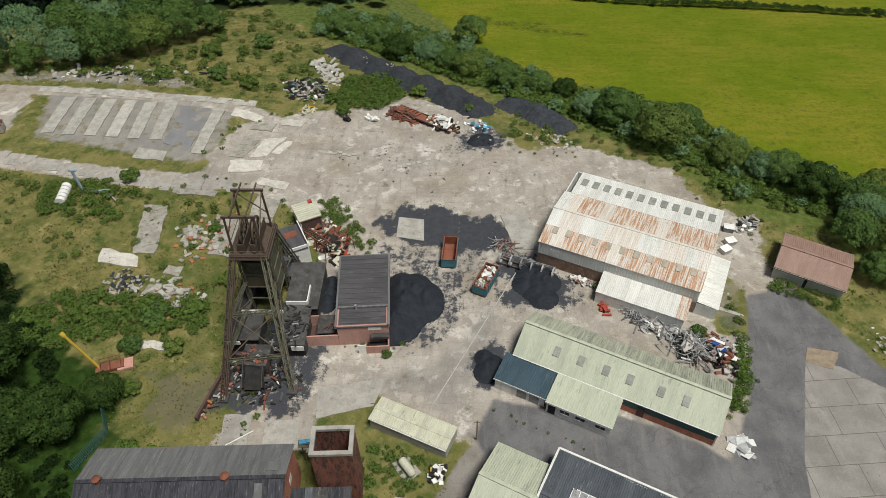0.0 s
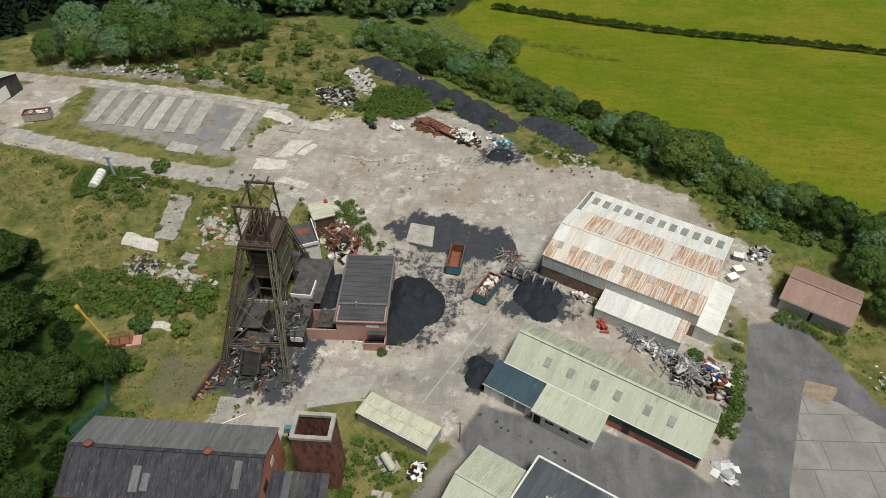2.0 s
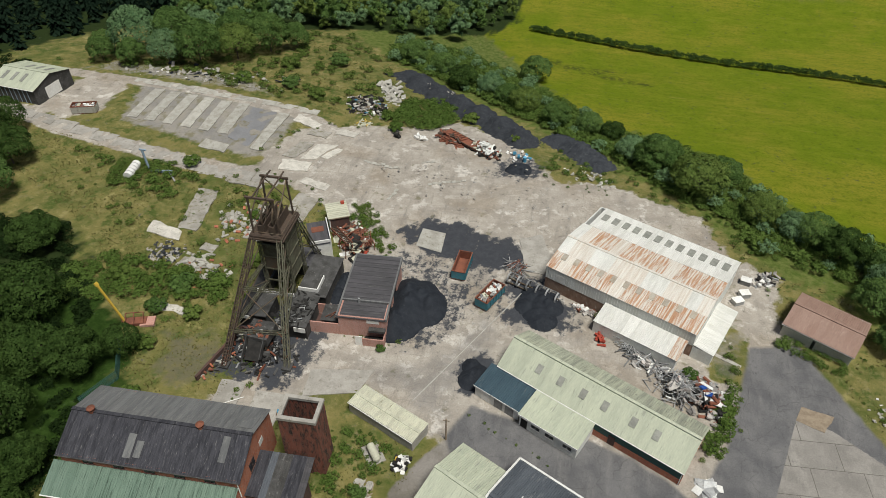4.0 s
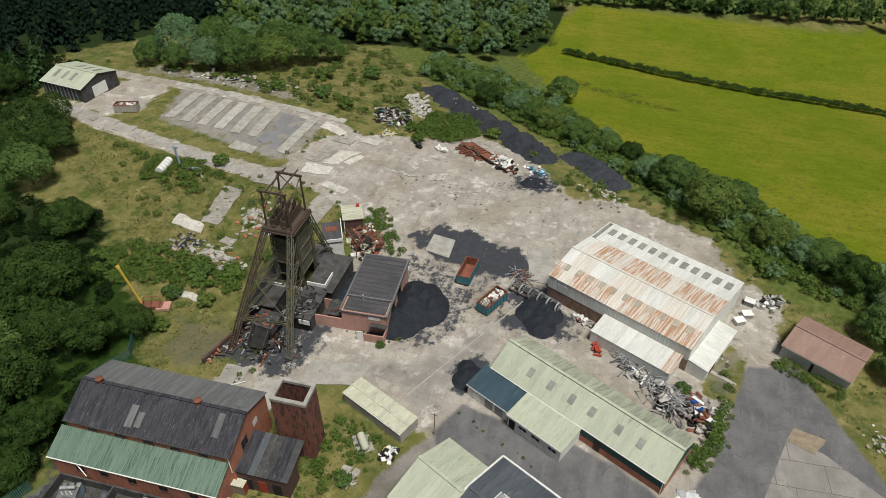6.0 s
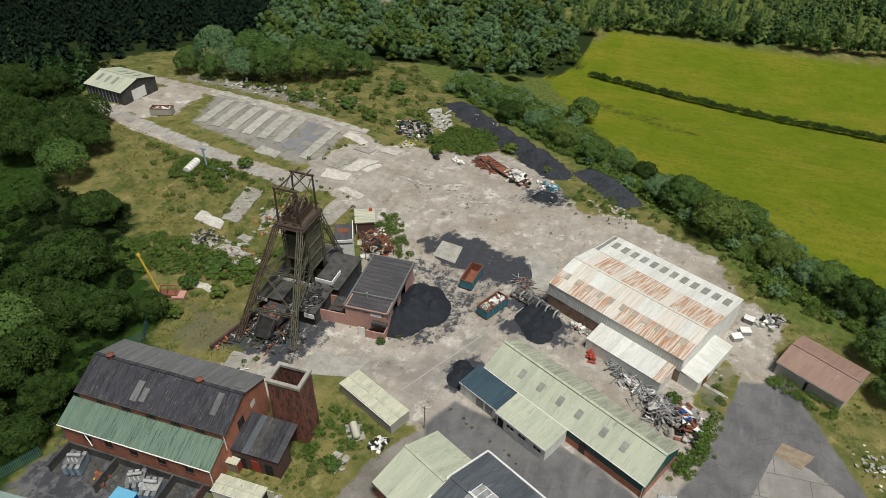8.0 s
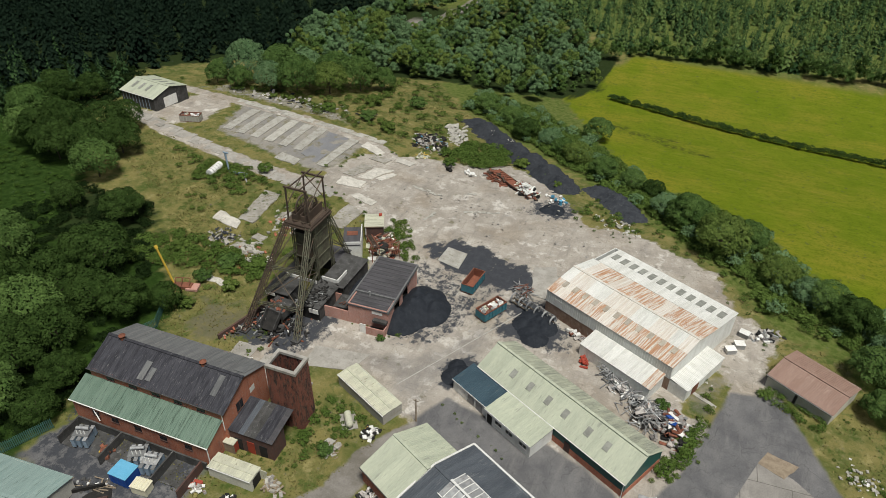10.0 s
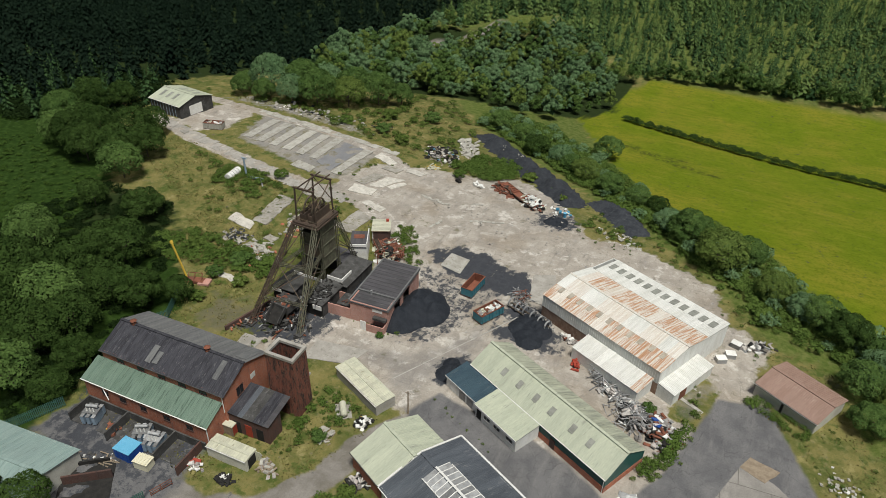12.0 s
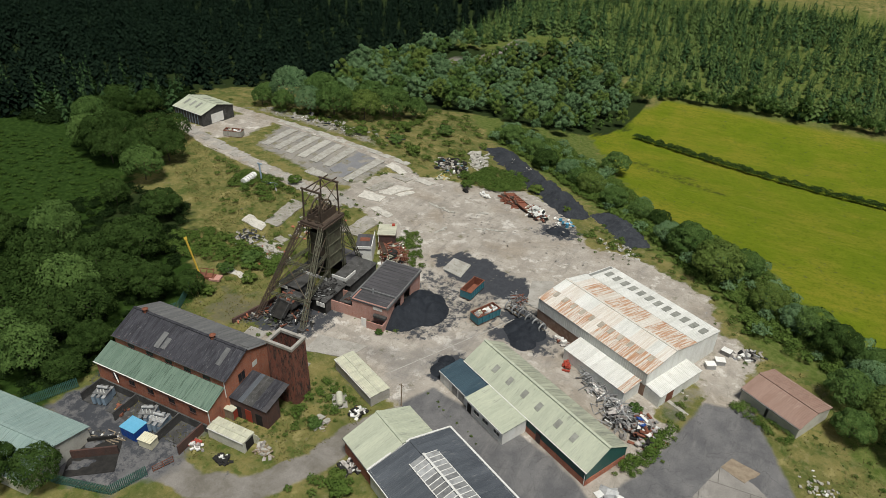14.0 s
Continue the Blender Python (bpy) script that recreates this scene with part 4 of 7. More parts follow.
part("lid", box(5.3, HW, -0.9, -0.05, 2.2, 2.7), "sooty", porch)
part("door", box(3.2, 4.4, -2.0, -1.9, -0.1, 2.2), "white_paint", hut, "white panel standing by the porch")
# Solid block; the hollow's shade is put into its near-black colour.
part("pit", box(4.5, HW - 0.2, -1.8, 0, -0.1, 0.3), "dark", porch)
side = thing("roofless_annexe", "low pink brick annexe with a part-fallen roof", "building", (-12.3, 61.8, 0), 5.4)
part("wall", box(-5.4, -0.05, 0.0, 0.22, -0.3, 2.5), "brick_pink", side)
part("wall", box(-5.4, -5.18, 0.22, 4.4, -0.3, 2.5), "brick_pink", side)
part("wall", box(-5.18, -0.05, 4.2, 4.4, -0.3, 2.5), "brick_pink", side)
part("roof_slab", box(-3.4, -0.1, 0.5, 4.3, 2.5, 2.6), "sooty", side)
part("floor", box(-5.18, -0.05, 0.22, 4.2, 0.02, 0.1), "brick_dark", side)
for k in range(3):
    part("bracket", beam((-2.6 + 0.8 * k, 1.2, 2.7), (-0.3, 2.0 + 0.4 * k, 3.9), 0.1), "rust", side)

# far dark green shed
fshed, near, far = gable_shed("dark_green_shed", "far steel shed with pale roof and dark green cladding", (-128.4, 120.1, -0.6), -5.0, 14.2, 13.0, 4.4, 6.2, "mint", "mint", "sooty", None, 0, 8, 0.3)
for u in (2.5, 5.5, 8.5):
    on_slope(fshed, "rooflight", *near, u, 2.5, 1.0, 3.0, "skylight")
    on_slope(fshed, "rooflight", *far, u, 2.5, 1.0, 3.0, "skylight")

part("roller_door", box(14.2, 14.26, 3.6, 8.6, 0.3, 3.4), "white_paint", fshed)
for i in range(9):
    part("batten", box(0.6 + 1.4 * i, 0.8 + 1.4 * i, -0.06, 0.0, 0.0, 4.0), "grey_paint", fshed)

# teal roofed building and roadside warehouses
teal, near, far = gable_shed("teal_roof_building", "low building with faded teal roof and cream gable", (-47.5, -1.5, 0), 7.0, 20.0, 12.0, 2.9, 4.6, "teal_pale", "teal_pale", "render", None, 0, 14, 0.25)
wh, near, far = gable_shed("pale_green_warehouse", "brick warehouse with pale green ribbed gable roof", (7.9, 32.0, 0), -24.6, 7.6, 12.4, 3.3, 5.6, "mint", "mint", "brick", None, 0, 5, 0.25)
dark, near, far = gable_shed("grey_roof_warehouse", "warehouse with dark grey roof and white rooflight bank along the ridge", (15.2, 28.6, 0), -24.6, 24.0, 15.0, 3.6, 5.4, "grey_roof", "grey_roof", "white_wall", None, 0, 16, 0.3)
for side_at in (near, far):
    top = Vector(side_at[2]).length
    for i in range(14):
        uu = 3.6 + 1.0 * i if side_at is near else 24.6 - 4.6 - 1.0 * i
        on_slope(dark, "rooflight_pane", *side_at, uu, top - 2.5, 0.84, 2.3, "zinc", lift=0.10)
        on_slope(dark, "glazing_bar", *side_at, uu + 0.86, top - 2.6, 0.12, 2.55, "white_paint", lift=0.12, thick=0.08)
    on_slope(dark, "glazing_bar", *side_at, (3.5 if side_at is near else 6.0), top - 2.65, 14.5, 0.14, "white_paint", lift=0.12, thick=0.08)
part("ridge_cap", beam((3.2, 7.5, 5.62), (18.0, 7.5, 5.62), 0.35, 0.12), "white_paint", dark)
for y0, y1, z0, z1 in ((-0.35, 7.5, 3.6, 5.5), (7.5, 15.35, 5.5, 3.6)):
    part("verge", beam((-0.35, y0, z0), (-0.35, y1, z1), 0.28, 0.2), "white_paint", dark)
part("verge", beam((-0.35, 15.35, 3.62), (24.3, 15.35, 3.62), 0.3, 0.2), "white_paint", dark)


# ---- trees and scrub ----
def mesh_from(name, verts, faces, material):
    me = bpy.data.meshes.new(name)
    v, f = np.asarray(verts, np.float32), np.asarray(faces, np.int32)
    k = f.shape[1]
    me.vertices.add(len(v))
    me.vertices.foreach_set("co", v.ravel())
    me.loops.add(f.size)
    me.loops.foreach_set("vertex_index", f.ravel())
    me.polygons.add(len(f))
    me.polygons.foreach_set("loop_start", np.arange(0, f.size, k, dtype=np.int32))
    me.update(calc_edges=True)
    me.materials.append(M[material])
    return me


def leaf_sprays(centres, normals, size, rng):
    """Small leaf sprays, one pointed face each, lying roughly over the crown's surface."""
    n = len(centres)
    nrm = normals + rng.normal(0, 0.33, (n, 3)) + np.array((0, 0, 0.2))
    nrm /= np.linalg.norm(nrm, axis=1, keepdims=True) + 1e-9
    a = np.cross(nrm, rng.normal(0, 1, (n, 3)))
    a /= np.linalg.norm(a, axis=1, keepdims=True) + 1e-9
    b = np.cross(nrm, a)
    s = (size * rng.uniform(0.6, 1.4, n))[:, None]
    v = np.stack([centres + a * s * 1.15, centres - a * s * 0.55 + b * s * 0.8, centres - a * s * 0.55 - b * s * 0.8], 1).reshape(-1, 3)
    return v, np.arange(3 * n).reshape(n, 3)


def crown_points(rng, radius, height_, base, lobes, count):
    """Points and outward normals over a domed crown of many rounded lobes about a core."""
    cen, rad = [(0.0, 0.0, base + 0.45 * height_)], [0.60 * radius]
    flat = min(1.0, 0.55 * height_ / radius)
    for i in range(lobes):
        up = -0.5 + 1.5 * (i + rng.uniform(0.2, 0.8)) / lobes
        az = 2.39996 * i + rng.uniform(-0.35, 0.35)
        r = rng.uniform(0.24, 0.40) * radius
        out = (radius * rng.uniform(0.88, 1.06) - 0.8 * r) * math.sqrt(max(0.0, 1 - up * up))
        reach = 0.52 * height_ - 0.75 * r * flat
        cen.append((out * math.cos(az), out * math.sin(az), base + 0.45 * height_ + up * reach * (1.0 if up > 0 else 0.75)))
        rad.append(r)
    cen, rad = np.array(cen), np.array(rad)
    share = rad ** 2
    k = rng.choice(lobes + 1, count, p=share / share.sum())
    d = rng.normal(0, 1, (count, 3))
    d[:, 2] = np.where(d[:, 2] < -0.4, -d[:, 2], d[:, 2])
    d /= np.linalg.norm(d, axis=1, keepdims=True)
    r = rad[k] * rng.uniform(0.84, 1.08, count)
    p = cen[k] + d * r[:, None] * np.array((1, 1, flat))
    depth = np.linalg.norm((p[:, None, :] - cen[None]) / np.array((1, 1, flat)), axis=2) / rad[None]
    keep = (depth.min(1) > 0.80) & (p[:, 2] > 0.05 * base)
    return p[keep], d[keep]


def broadleaf(seed, radius, tall, count, material, size, lobes=30):
    rng = np.random.default_rng(seed)
    base = tall * 0.10
    p, d = crown_points(rng, radius, tall - base, base, lobes, count)
    v, f = leaf_sprays(p, d, np.full(len(p), size), rng)
    crown = mesh_from("crown", v, f, material)
    bm = tube((0, 0, -0.6), (0.1, 0.05, tall * 0.45), 0.05 * tall * 0.5, 7, None, 0.03 * tall * 0.4)
    for i in range(5):
        az = 2 * math.pi * i / 5 + seed
        z = tall * (0.18 + 0.05 * i)
        tube((0, 0, z), (radius * 0.55 * math.cos(az), radius * 0.55 * math.sin(az), z + tall * 0.28), 0.09, 5, bm, 0.03)
    trunk = bpy.data.meshes.new("trunk")
    bm.to_mesh(trunk)
    bm.free()
    trunk.materials.append(M["trunk"])
    return crown, trunk


def plant(name, kit, x, y, scale, label, group, zs=1.0):
    e = thing(name, label, "tree" if name == "tree" else "bush", (x, y, hz(x, y) - 0.1), random.uniform(0, 360), group)
    e.scale = (scale, scale, scale * zs)
    for nm, me in zip(("crown", "trunk"), kit):
        o = new(nm, me)
        o.parent = e
    return e


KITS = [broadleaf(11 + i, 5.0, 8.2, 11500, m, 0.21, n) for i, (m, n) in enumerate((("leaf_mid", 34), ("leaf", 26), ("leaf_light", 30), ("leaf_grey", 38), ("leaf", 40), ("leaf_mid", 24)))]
BUSH = [broadleaf(31 + i, 2.0, 2.3, 1900, m, 0.15, 12) for i, m in enumerate(("bramble", "leaf_light", "leaf_mid"))]

# lone field tree and the line along the bank
EAST = [(7.8, 182.8, 0.95), (41.6, 129.3, 1.05), (49.8, 119.5, 1.2), (55.1, 124.5, 0.9), (35.9, 132.9, 0.75), (31.3, 143.4, 0.6), (25.1, 145.8, 0.7), (16.7, 148.6, 0.8),
        (7.6, 155.6, 0.85), (2, 160, 0.7), (-3.4, 166.3, 0.75), (-12.4, 169.2, 0.85), (-20.5, 178.4, 0.8), (-30.8, 183.1, 0.9), (61.9, 112.3, 0.8), (71.3, 106.7, 0.85), (67.9, 108.0, 0.7),
        (75.7, 102.1, 0.9), (82.7, 97.0, 0.9), (79.6, 79.1, 0.7), (84.7, 86.0, 0.9), (78.5, 88.4, 0.85), (81.7, 92.5, 0.9), (89, 78, 1.0), (90, 92, 1.0), (96, 84, 1.1), (88, 101, 0.8)]
for i, (x, y, s) in enumerate(EAST):
    plant("tree", KITS[(0, 5, 2, 0, 3, 1)[i % 6] if i else 5], x, y, s, "leafy green tree on the grassy bank beside the field" if i else "lone round leafy tree in the grass field", "trees along the field bank" if i else "")
WEST = [(-102, 94, 1.1), (-110, 98, 1.15), (-121, 86, 1.2), (-130, 88, 1.1), (-112, 106, 0.9), (-138, 106, 1.1), (-146, 112, 1.1), (-136, 116, 0.9), (-98, 82, 1.2), (-106, 88, 1.25), (-114, 84, 1.1), (-118, 93, 1.2), (-127, 96, 1.15), (-136, 95, 1.2), (-144, 101, 1.1), (-77, 70, 0.95), (-66, 54, 1.2), (-73, 55, 0.9), (-84, 46, 1.1),
        (-92, 68, 0.7), (-57, 26, 1.15), (-66, 25, 1.2), (-70, 35, 1.3), (-62, 34, 1.2), (-55, 33, 1.0), (-79, 38, 1.1), (-76, 27, 1.1), (-47, 27, 0.75), (-52, 18, 1.0), (-45, 20, 0.7), (-51, 45, 0.9),
        (-58, 44, 1.0), (-66, 43, 1.1), (-59, 18, 1.1), (-68, 14, 1.1), (-34, 0, 0.8), (-28, 3.5, 0.7), (-90, 30, 1.2), (-90, 50, 1.0), (-46, 50, 0.6), (-98, 40, 1.1), (-76, 18, 1.2), (-60, 8, 1.0), (-52, 8, 0.8)]
# Mostly the dark kits: vignette darkening is put into their leaf colour.
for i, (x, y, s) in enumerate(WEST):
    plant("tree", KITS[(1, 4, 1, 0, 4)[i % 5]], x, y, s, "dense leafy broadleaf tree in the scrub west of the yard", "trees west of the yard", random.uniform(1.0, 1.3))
NORTH = [(-116, 149), (-106, 149), (-97, 153), (-88, 155), (-80, 162), (-74, 172), (-68, 178), (-110, 158), (-100, 162), (-90, 165), (-84, 172), (-120, 156), (-95, 172), (-105, 170), (-78, 182)]
for i, (x, y) in enumerate(NORTH):
    plant("tree", KITS[(0, 5, 3, 0, 2)[i % 5]], x, y, random.uniform(0.75, 1.5), "dense leafy tree in the belt behind the concrete bases", "tree belt behind the bases", random.uniform(1.0, 1.25))


def merged(name, kits, spots, material, label, category):
    """Many small trees of one wood in a single mesh."""
    V, F, n = [], [], 0
    for x, y, s, k, a in spots:
        v, f = kits[k]
        ca, sa = math.cos(a) * s, math.sin(a) * s
        w = np.stack([v[:, 0] * ca - v[:, 1] * sa + x, v[:, 0] * sa + v[:, 1] * ca + y, v[:, 2] * s + hz(x, y)], 1)
        V.append(w)
        F.append(f + n)
        n += len(v)
    ob = new(name, mesh_from(name, np.concatenate(V), np.concatenate(F), material))
    return tagged(ob, label, category, kind="stuff")


def wood_kit(seed, radius, tall, count, size):
    rng = np.random.default_rng(seed)
    p, d = crown_points(rng, radius, tall, 0.3, 10, count)
    return leaf_sprays(p, d, np.full(len(p), size), rng)


def conifer_kit(seed, tall, radius, whorls, thick=9):
    """Whorls of drooping sprays round a straight leader."""
    rng = np.random.default_rng(seed)
    v, f = [], []
    for w in range(whorls):
        t = w / (whorls - 1)
        r = radius * (1 - t) ** 0.8 + 0.10
        m = max(4, int(thick - 0.5 * thick * t))
        for j in range(m):
            a = 2 * np.pi * (j + rng.uniform(-0.35, 0.35)) / m + 2.4 * w
            rr = r * rng.uniform(0.55, 1.25)
            z = tall * (0.06 + 0.90 * t) + rng.uniform(-0.5, 0.5) * tall / whorls
            c, s = np.cos(a), np.sin(a)
            wd = 0.24 * rr + 0.10
            i = len(v)
            v += [(0, 0, z + 0.5 * tall / whorls), (rr * 0.65 * c - wd * s, rr * 0.65 * s + wd * c, z - 0.12 * rr), (rr * c, rr * s, z - rng.uniform(0.2, 0.6) * rr), (rr * 0.65 * c + wd * s, rr * 0.65 * s - wd * c, z - 0.12 * rr)]
            f += [(i, i + 1, i + 2), (i, i + 2, i + 3)]
    return np.array(v), np.array(f)


def rise_and_fall(x, y):
    return math.sin(x * 0.061 + 1.7 * math.sin(y * 0.043)) * math.sin(y * 0.075 + 1.3 * math.sin(x * 0.037))


rng = np.random.default_rng(5)
def scatter(poly, step, smin, smax, kinds):
    xs, ys = [p[0] for p in poly], [p[1] for p in poly]
    X, Y = np.meshgrid(np.arange(min(xs), max(xs), step), np.arange(min(ys), max(ys), step))
    X = X + rng.uniform(-0.7, 0.7, X.shape) * step
    Y = Y + rng.uniform(-0.7, 0.7, Y.shape) * step
    ok = (inside(X, Y, poly) > 0) & (strip(X, Y, TRACK, 19.0) < 0)
    return [(x, y, rng.uniform(smin, smax), int(rng.integers(0, kinds)), rng.uniform(0, 6.3)) for x, y in zip(X[ok], Y[ok])]


WOOD = [wood_kit(50 + i, (3.3, 2.6, 2.9, 2.3, 3.0)[i], (6.6, 8.4, 7.2, 8.0, 5.6)[i], 1300, 0.26) for i in range(5)]
spots = scatter(MIXED, 6.0, 0.55, 1.6, 5)
merged("mixed_wood", WOOD, [q for i, q in enumerate(spots) if i % 4 < 2], "leaf_grey", "mixed young woodland north of the site", "woodland")
merged("willow_wood", WOOD, [q for i, q in enumerate(spots) if i % 4 == 2], "leaf_light", "paler willows among the young woodland", "woodland")
merged("birch_wood", WOOD, [q for i, q in enumerate(spots) if i % 4 == 3], "leaf_mid", "darker trees among the young woodland", "woodland")
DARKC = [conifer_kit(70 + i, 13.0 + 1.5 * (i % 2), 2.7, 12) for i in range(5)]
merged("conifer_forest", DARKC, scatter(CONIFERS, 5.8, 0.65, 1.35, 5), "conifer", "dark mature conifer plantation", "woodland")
YOUNG = [conifer_kit(80 + i, 8.0, 2.3, 8, 8) for i in range(5)]
spots = [(x, y, s_ * (0.95 + 0.35 * rise_and_fall(x, y)), k, a) for x, y, s_, k, a in scatter(YOUNGWOOD, 3.9, 0.55, 1.35, 5)]
merged("young_plantation", YOUNG, [q for i, q in enumerate(spots) if i % 3], "conifer_young", "pale green young conifer plantation on the slope", "woodland")
merged("plantation_nurse_trees", YOUNG, [(x, y, 1.15 * s_, k, a) for x, y, s_, k, a in spots[::3]], "conifer_mid", "darker conifers through the young plantation", "woodland")
FAR = np.arange(-2, 330, 4.2)
edge = [(x, y, rng.uniform(0.7, 1.5), int(rng.integers(0, 5)), rng.uniform(0, 6.3)) for x, y in zip(FAR, 297 + 0.082 * FAR + rng.normal(0, 2.2, len(FAR)))]
merged("field_edge_trees", WOOD, edge[::2], "leaf", "row of dark broadleaf trees along the field's far edge", "woodland")
merged("field_edge_willows", WOOD, edge[1::2], "leaf_mid", "row of green willows along the field's far edge", "woodland")

# hedge, brambles, bracken and rough grass
TUFT = [wood_kit(90 + i, 1.3, 1.0, 290, 0.15) for i in range(4)]
HEDGE = [wood_kit(95 + i, 1.5, 2.0, 330, 0.18) for i in range(3)]


def along(line, step, wide, smin, smax, kinds):
    out = []
    for (ax, ay), (bx, by) in zip(line, line[1:]):
        d = math.hypot(bx - ax, by - ay)
        for i in range(int(d / step)):
            t = (i + rng.uniform(0, 1)) * step / d
            out.append((ax + t * (bx - ax) + rng.normal(0, wide), ay + t * (by - ay) + rng.normal(0, wide), rng.uniform(smin, smax), int(rng.integers(0, kinds)), rng.uniform(0, 6.3)))
    return out


merged("hedge", HEDGE, along([(0, 238), (41, 226), (64.5, 220.3), (95, 218), (170, 205), (300, 190)], 1.0, 0.4, 0.7, 1.25, 3), "leaf", "dark clipped hedge across the grass field", "hedge")
BANK = [(-40, 182), (-30, 178), (-8, 163), (12, 146), (32, 131), (44, 119), (56, 109), (60, 100), (76, 96), (92, 97), (110, 92), (92, 103), (69, 117), (59, 133), (44, 145), (29, 149), (14, 172), (-14, 200), (-40, 205)]
merged("bank_scrub", TUFT, scatter(BANK, 1.7, 0.6, 1.5, 4), "bramble", "dense scrub covering the bank beside the field", "scrub")
merged("bank_shrubs", HEDGE, scatter(BANK, 6.2, 0.8, 1.7, 3), "leaf_grey", "taller shrubs scattered along the bank", "scrub")
merged("low_bank_weeds", TUFT, scatter([(14, 118), (34, 119), (50, 111), (58, 99), (62, 98), (58, 110), (44, 121), (32, 132), (20, 138)], 2.6, 0.3, 0.8, 4), "bramble", "low weeds and brambles at the foot of the bank", "scrub")
merged("bramble_patch", TUFT, scatter([(-70, 66), (-60, 72), (-48, 70), (-38, 71), (-34, 67), (-38, 63), (-52, 62), (-64, 58)], 1.6, 0.7, 1.3, 4) + scatter([(-27, 136), (-24, 150), (-14, 155), (-8, 143), (-14, 134)], 1.5, 0.7, 1.4, 4)
       + scatter([(-60, 88), (-78, 92), (-84, 100), (-70, 103), (-58, 100)], 2.6, 0.6, 1.2, 4) + scatter([(60.5, 77.5), (62, 79), (72.5, 73.6), (71, 71), (61, 75)], 1.3, 0.4, 0.8, 4)
       + scatter([(-4, 30), (2, 36), (3, 41), (-5, 46), (-7, 40)], 1.9, 0.4, 0.9, 4) + scatter([(47.5, 52), (50, 62), (52.5, 66), (53, 60), (49, 50)], 1.4, 0.6, 1.1, 4)
       + scatter([(-21, 92), (-12, 84), (-10.5, 82), (-12, 86), (-20, 97)], 1.2, 0.4, 0.8, 4) + scatter([(0, 18), (14, 26), (12, 30), (6, 24)], 1.9, 0.5, 1.0, 4), "bramble", "bright green bramble thicket among the ruins", "scrub")
# Leaf colour holds the shade between the trees.
merged("undergrowth", TUFT, scatter(SHADE, 2.3, 0.6, 1.3, 4), "shade_leaf", "undergrowth between the trees with the gaps' shade in its colour", "scrub")
merged("bracken_meadow", TUFT, scatter([(-175, 78), (-134, 88), (-98, 74), (-88, 55), (-98, 20), (-175, 10)], 2.5, 0.3, 0.75, 4), "bracken", "open bracken meadow beyond the trees", "scrub")
FRINGE = [(-190, 84), (-140, 96), (-130, 110), (-134, 140), (-152, 144), (-190, 134)]
# Same shade-coloured leaves darken the forest edge.
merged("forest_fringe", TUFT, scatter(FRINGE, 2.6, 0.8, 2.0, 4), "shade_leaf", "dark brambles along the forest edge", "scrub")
merged("fringe_conifers", DARKC, scatter(FRINGE, 7.0, 0.45, 0.95, 5), "conifer_mid", "smaller green conifers along the forest edge", "woodland")
merged("heath_scrub", TUFT, scatter([(-132, 146), (-88, 144), (-52, 138), (-38, 136), (-30, 150), (-34, 176), (-60, 200), (-76, 190), (-84, 160)], 4.2, 0.3, 1.4, 4) + scatter([(-122, 112), (-60, 100), (-50, 96), (-40, 80), (-30, 82), (-36, 98), (-46, 101), (-64, 102), (-82, 105)], 4.2, 0.3, 0.7, 4), "leaf_light", "patchy scrub on rough ground", "scrub")
ROUGHS = [(-118, 110), (-84, 102), (-60, 99), (-48, 98), (-30, 94), (-24, 84), (-28, 74), (-34, 60), (-46, 56), (-58, 70), (-72, 82), (-96, 96)]
merged("weed_clumps", TUFT, [q for q in scatter(ROUGHS, 2.9, 0.12, 0.85, 4) if rise_and_fall(3 * q[0], 3 * q[1]) > rng.uniform(-0.3, 0.5)] + scatter([(-78, 93), (-78, 101), (-70, 103), (-63, 100), (-64, 95), (-71, 96), (-72, 93)], 1.3, 0.3, 0.9, 4), "leaf_light", "clumps of green weeds in the dry grass", "weeds")
merged("verge_weeds", TUFT, [q for q in scatter([(14, 112), (24, 119), (50, 110), (60, 96), (76, 92), (92, 78), (98, 44), (84, 52), (72, 64), (64, 82), (58, 94), (40, 114)], 2.2, 0.12, 0.42, 4) if rise_and_fall(4 * q[0], 4 * q[1]) > 0.0] + [q for q in scatter([(-4, 28), (3, 36), (4, 42), (-6, 46), (-9, 42), (-10, 34), (-12, 24)], 1.7, 0.1, 0.42, 4)], "bramble", "low green weeds on the verges", "weeds")
merged("yard_edge_weeds", TUFT, along([(-24, 44), (-25, 60), (-20, 78), (-22, 92), (-36, 101), (-46, 104)], 1.3, 1.2, 0.15, 0.5, 4) + scatter([(-10.5, 81), (-9, 84), (-13, 92), (-19, 99), (-22, 97), (-15, 90)], 1.1, 0.25, 0.8, 4) + along([(-11, 61.2), (-4, 61.8), (0, 63)], 0.8, 0.4, 0.15, 0.35, 4) + along([(49, 50), (52, 58), (54, 67), (52, 76)], 1.0, 0.8, 0.2, 0.6, 4) + along([(-49, 112), (-44, 124), (-36, 129), (-26, 133)], 1.4, 1.0, 0.15, 0.5, 4) + along([(12.5, 50.6), (26, 44.5)], 1.6, 0.3, 0.1, 0.25, 4), "leaf_light", "straggling weeds along the yard's broken edge", "weeds")
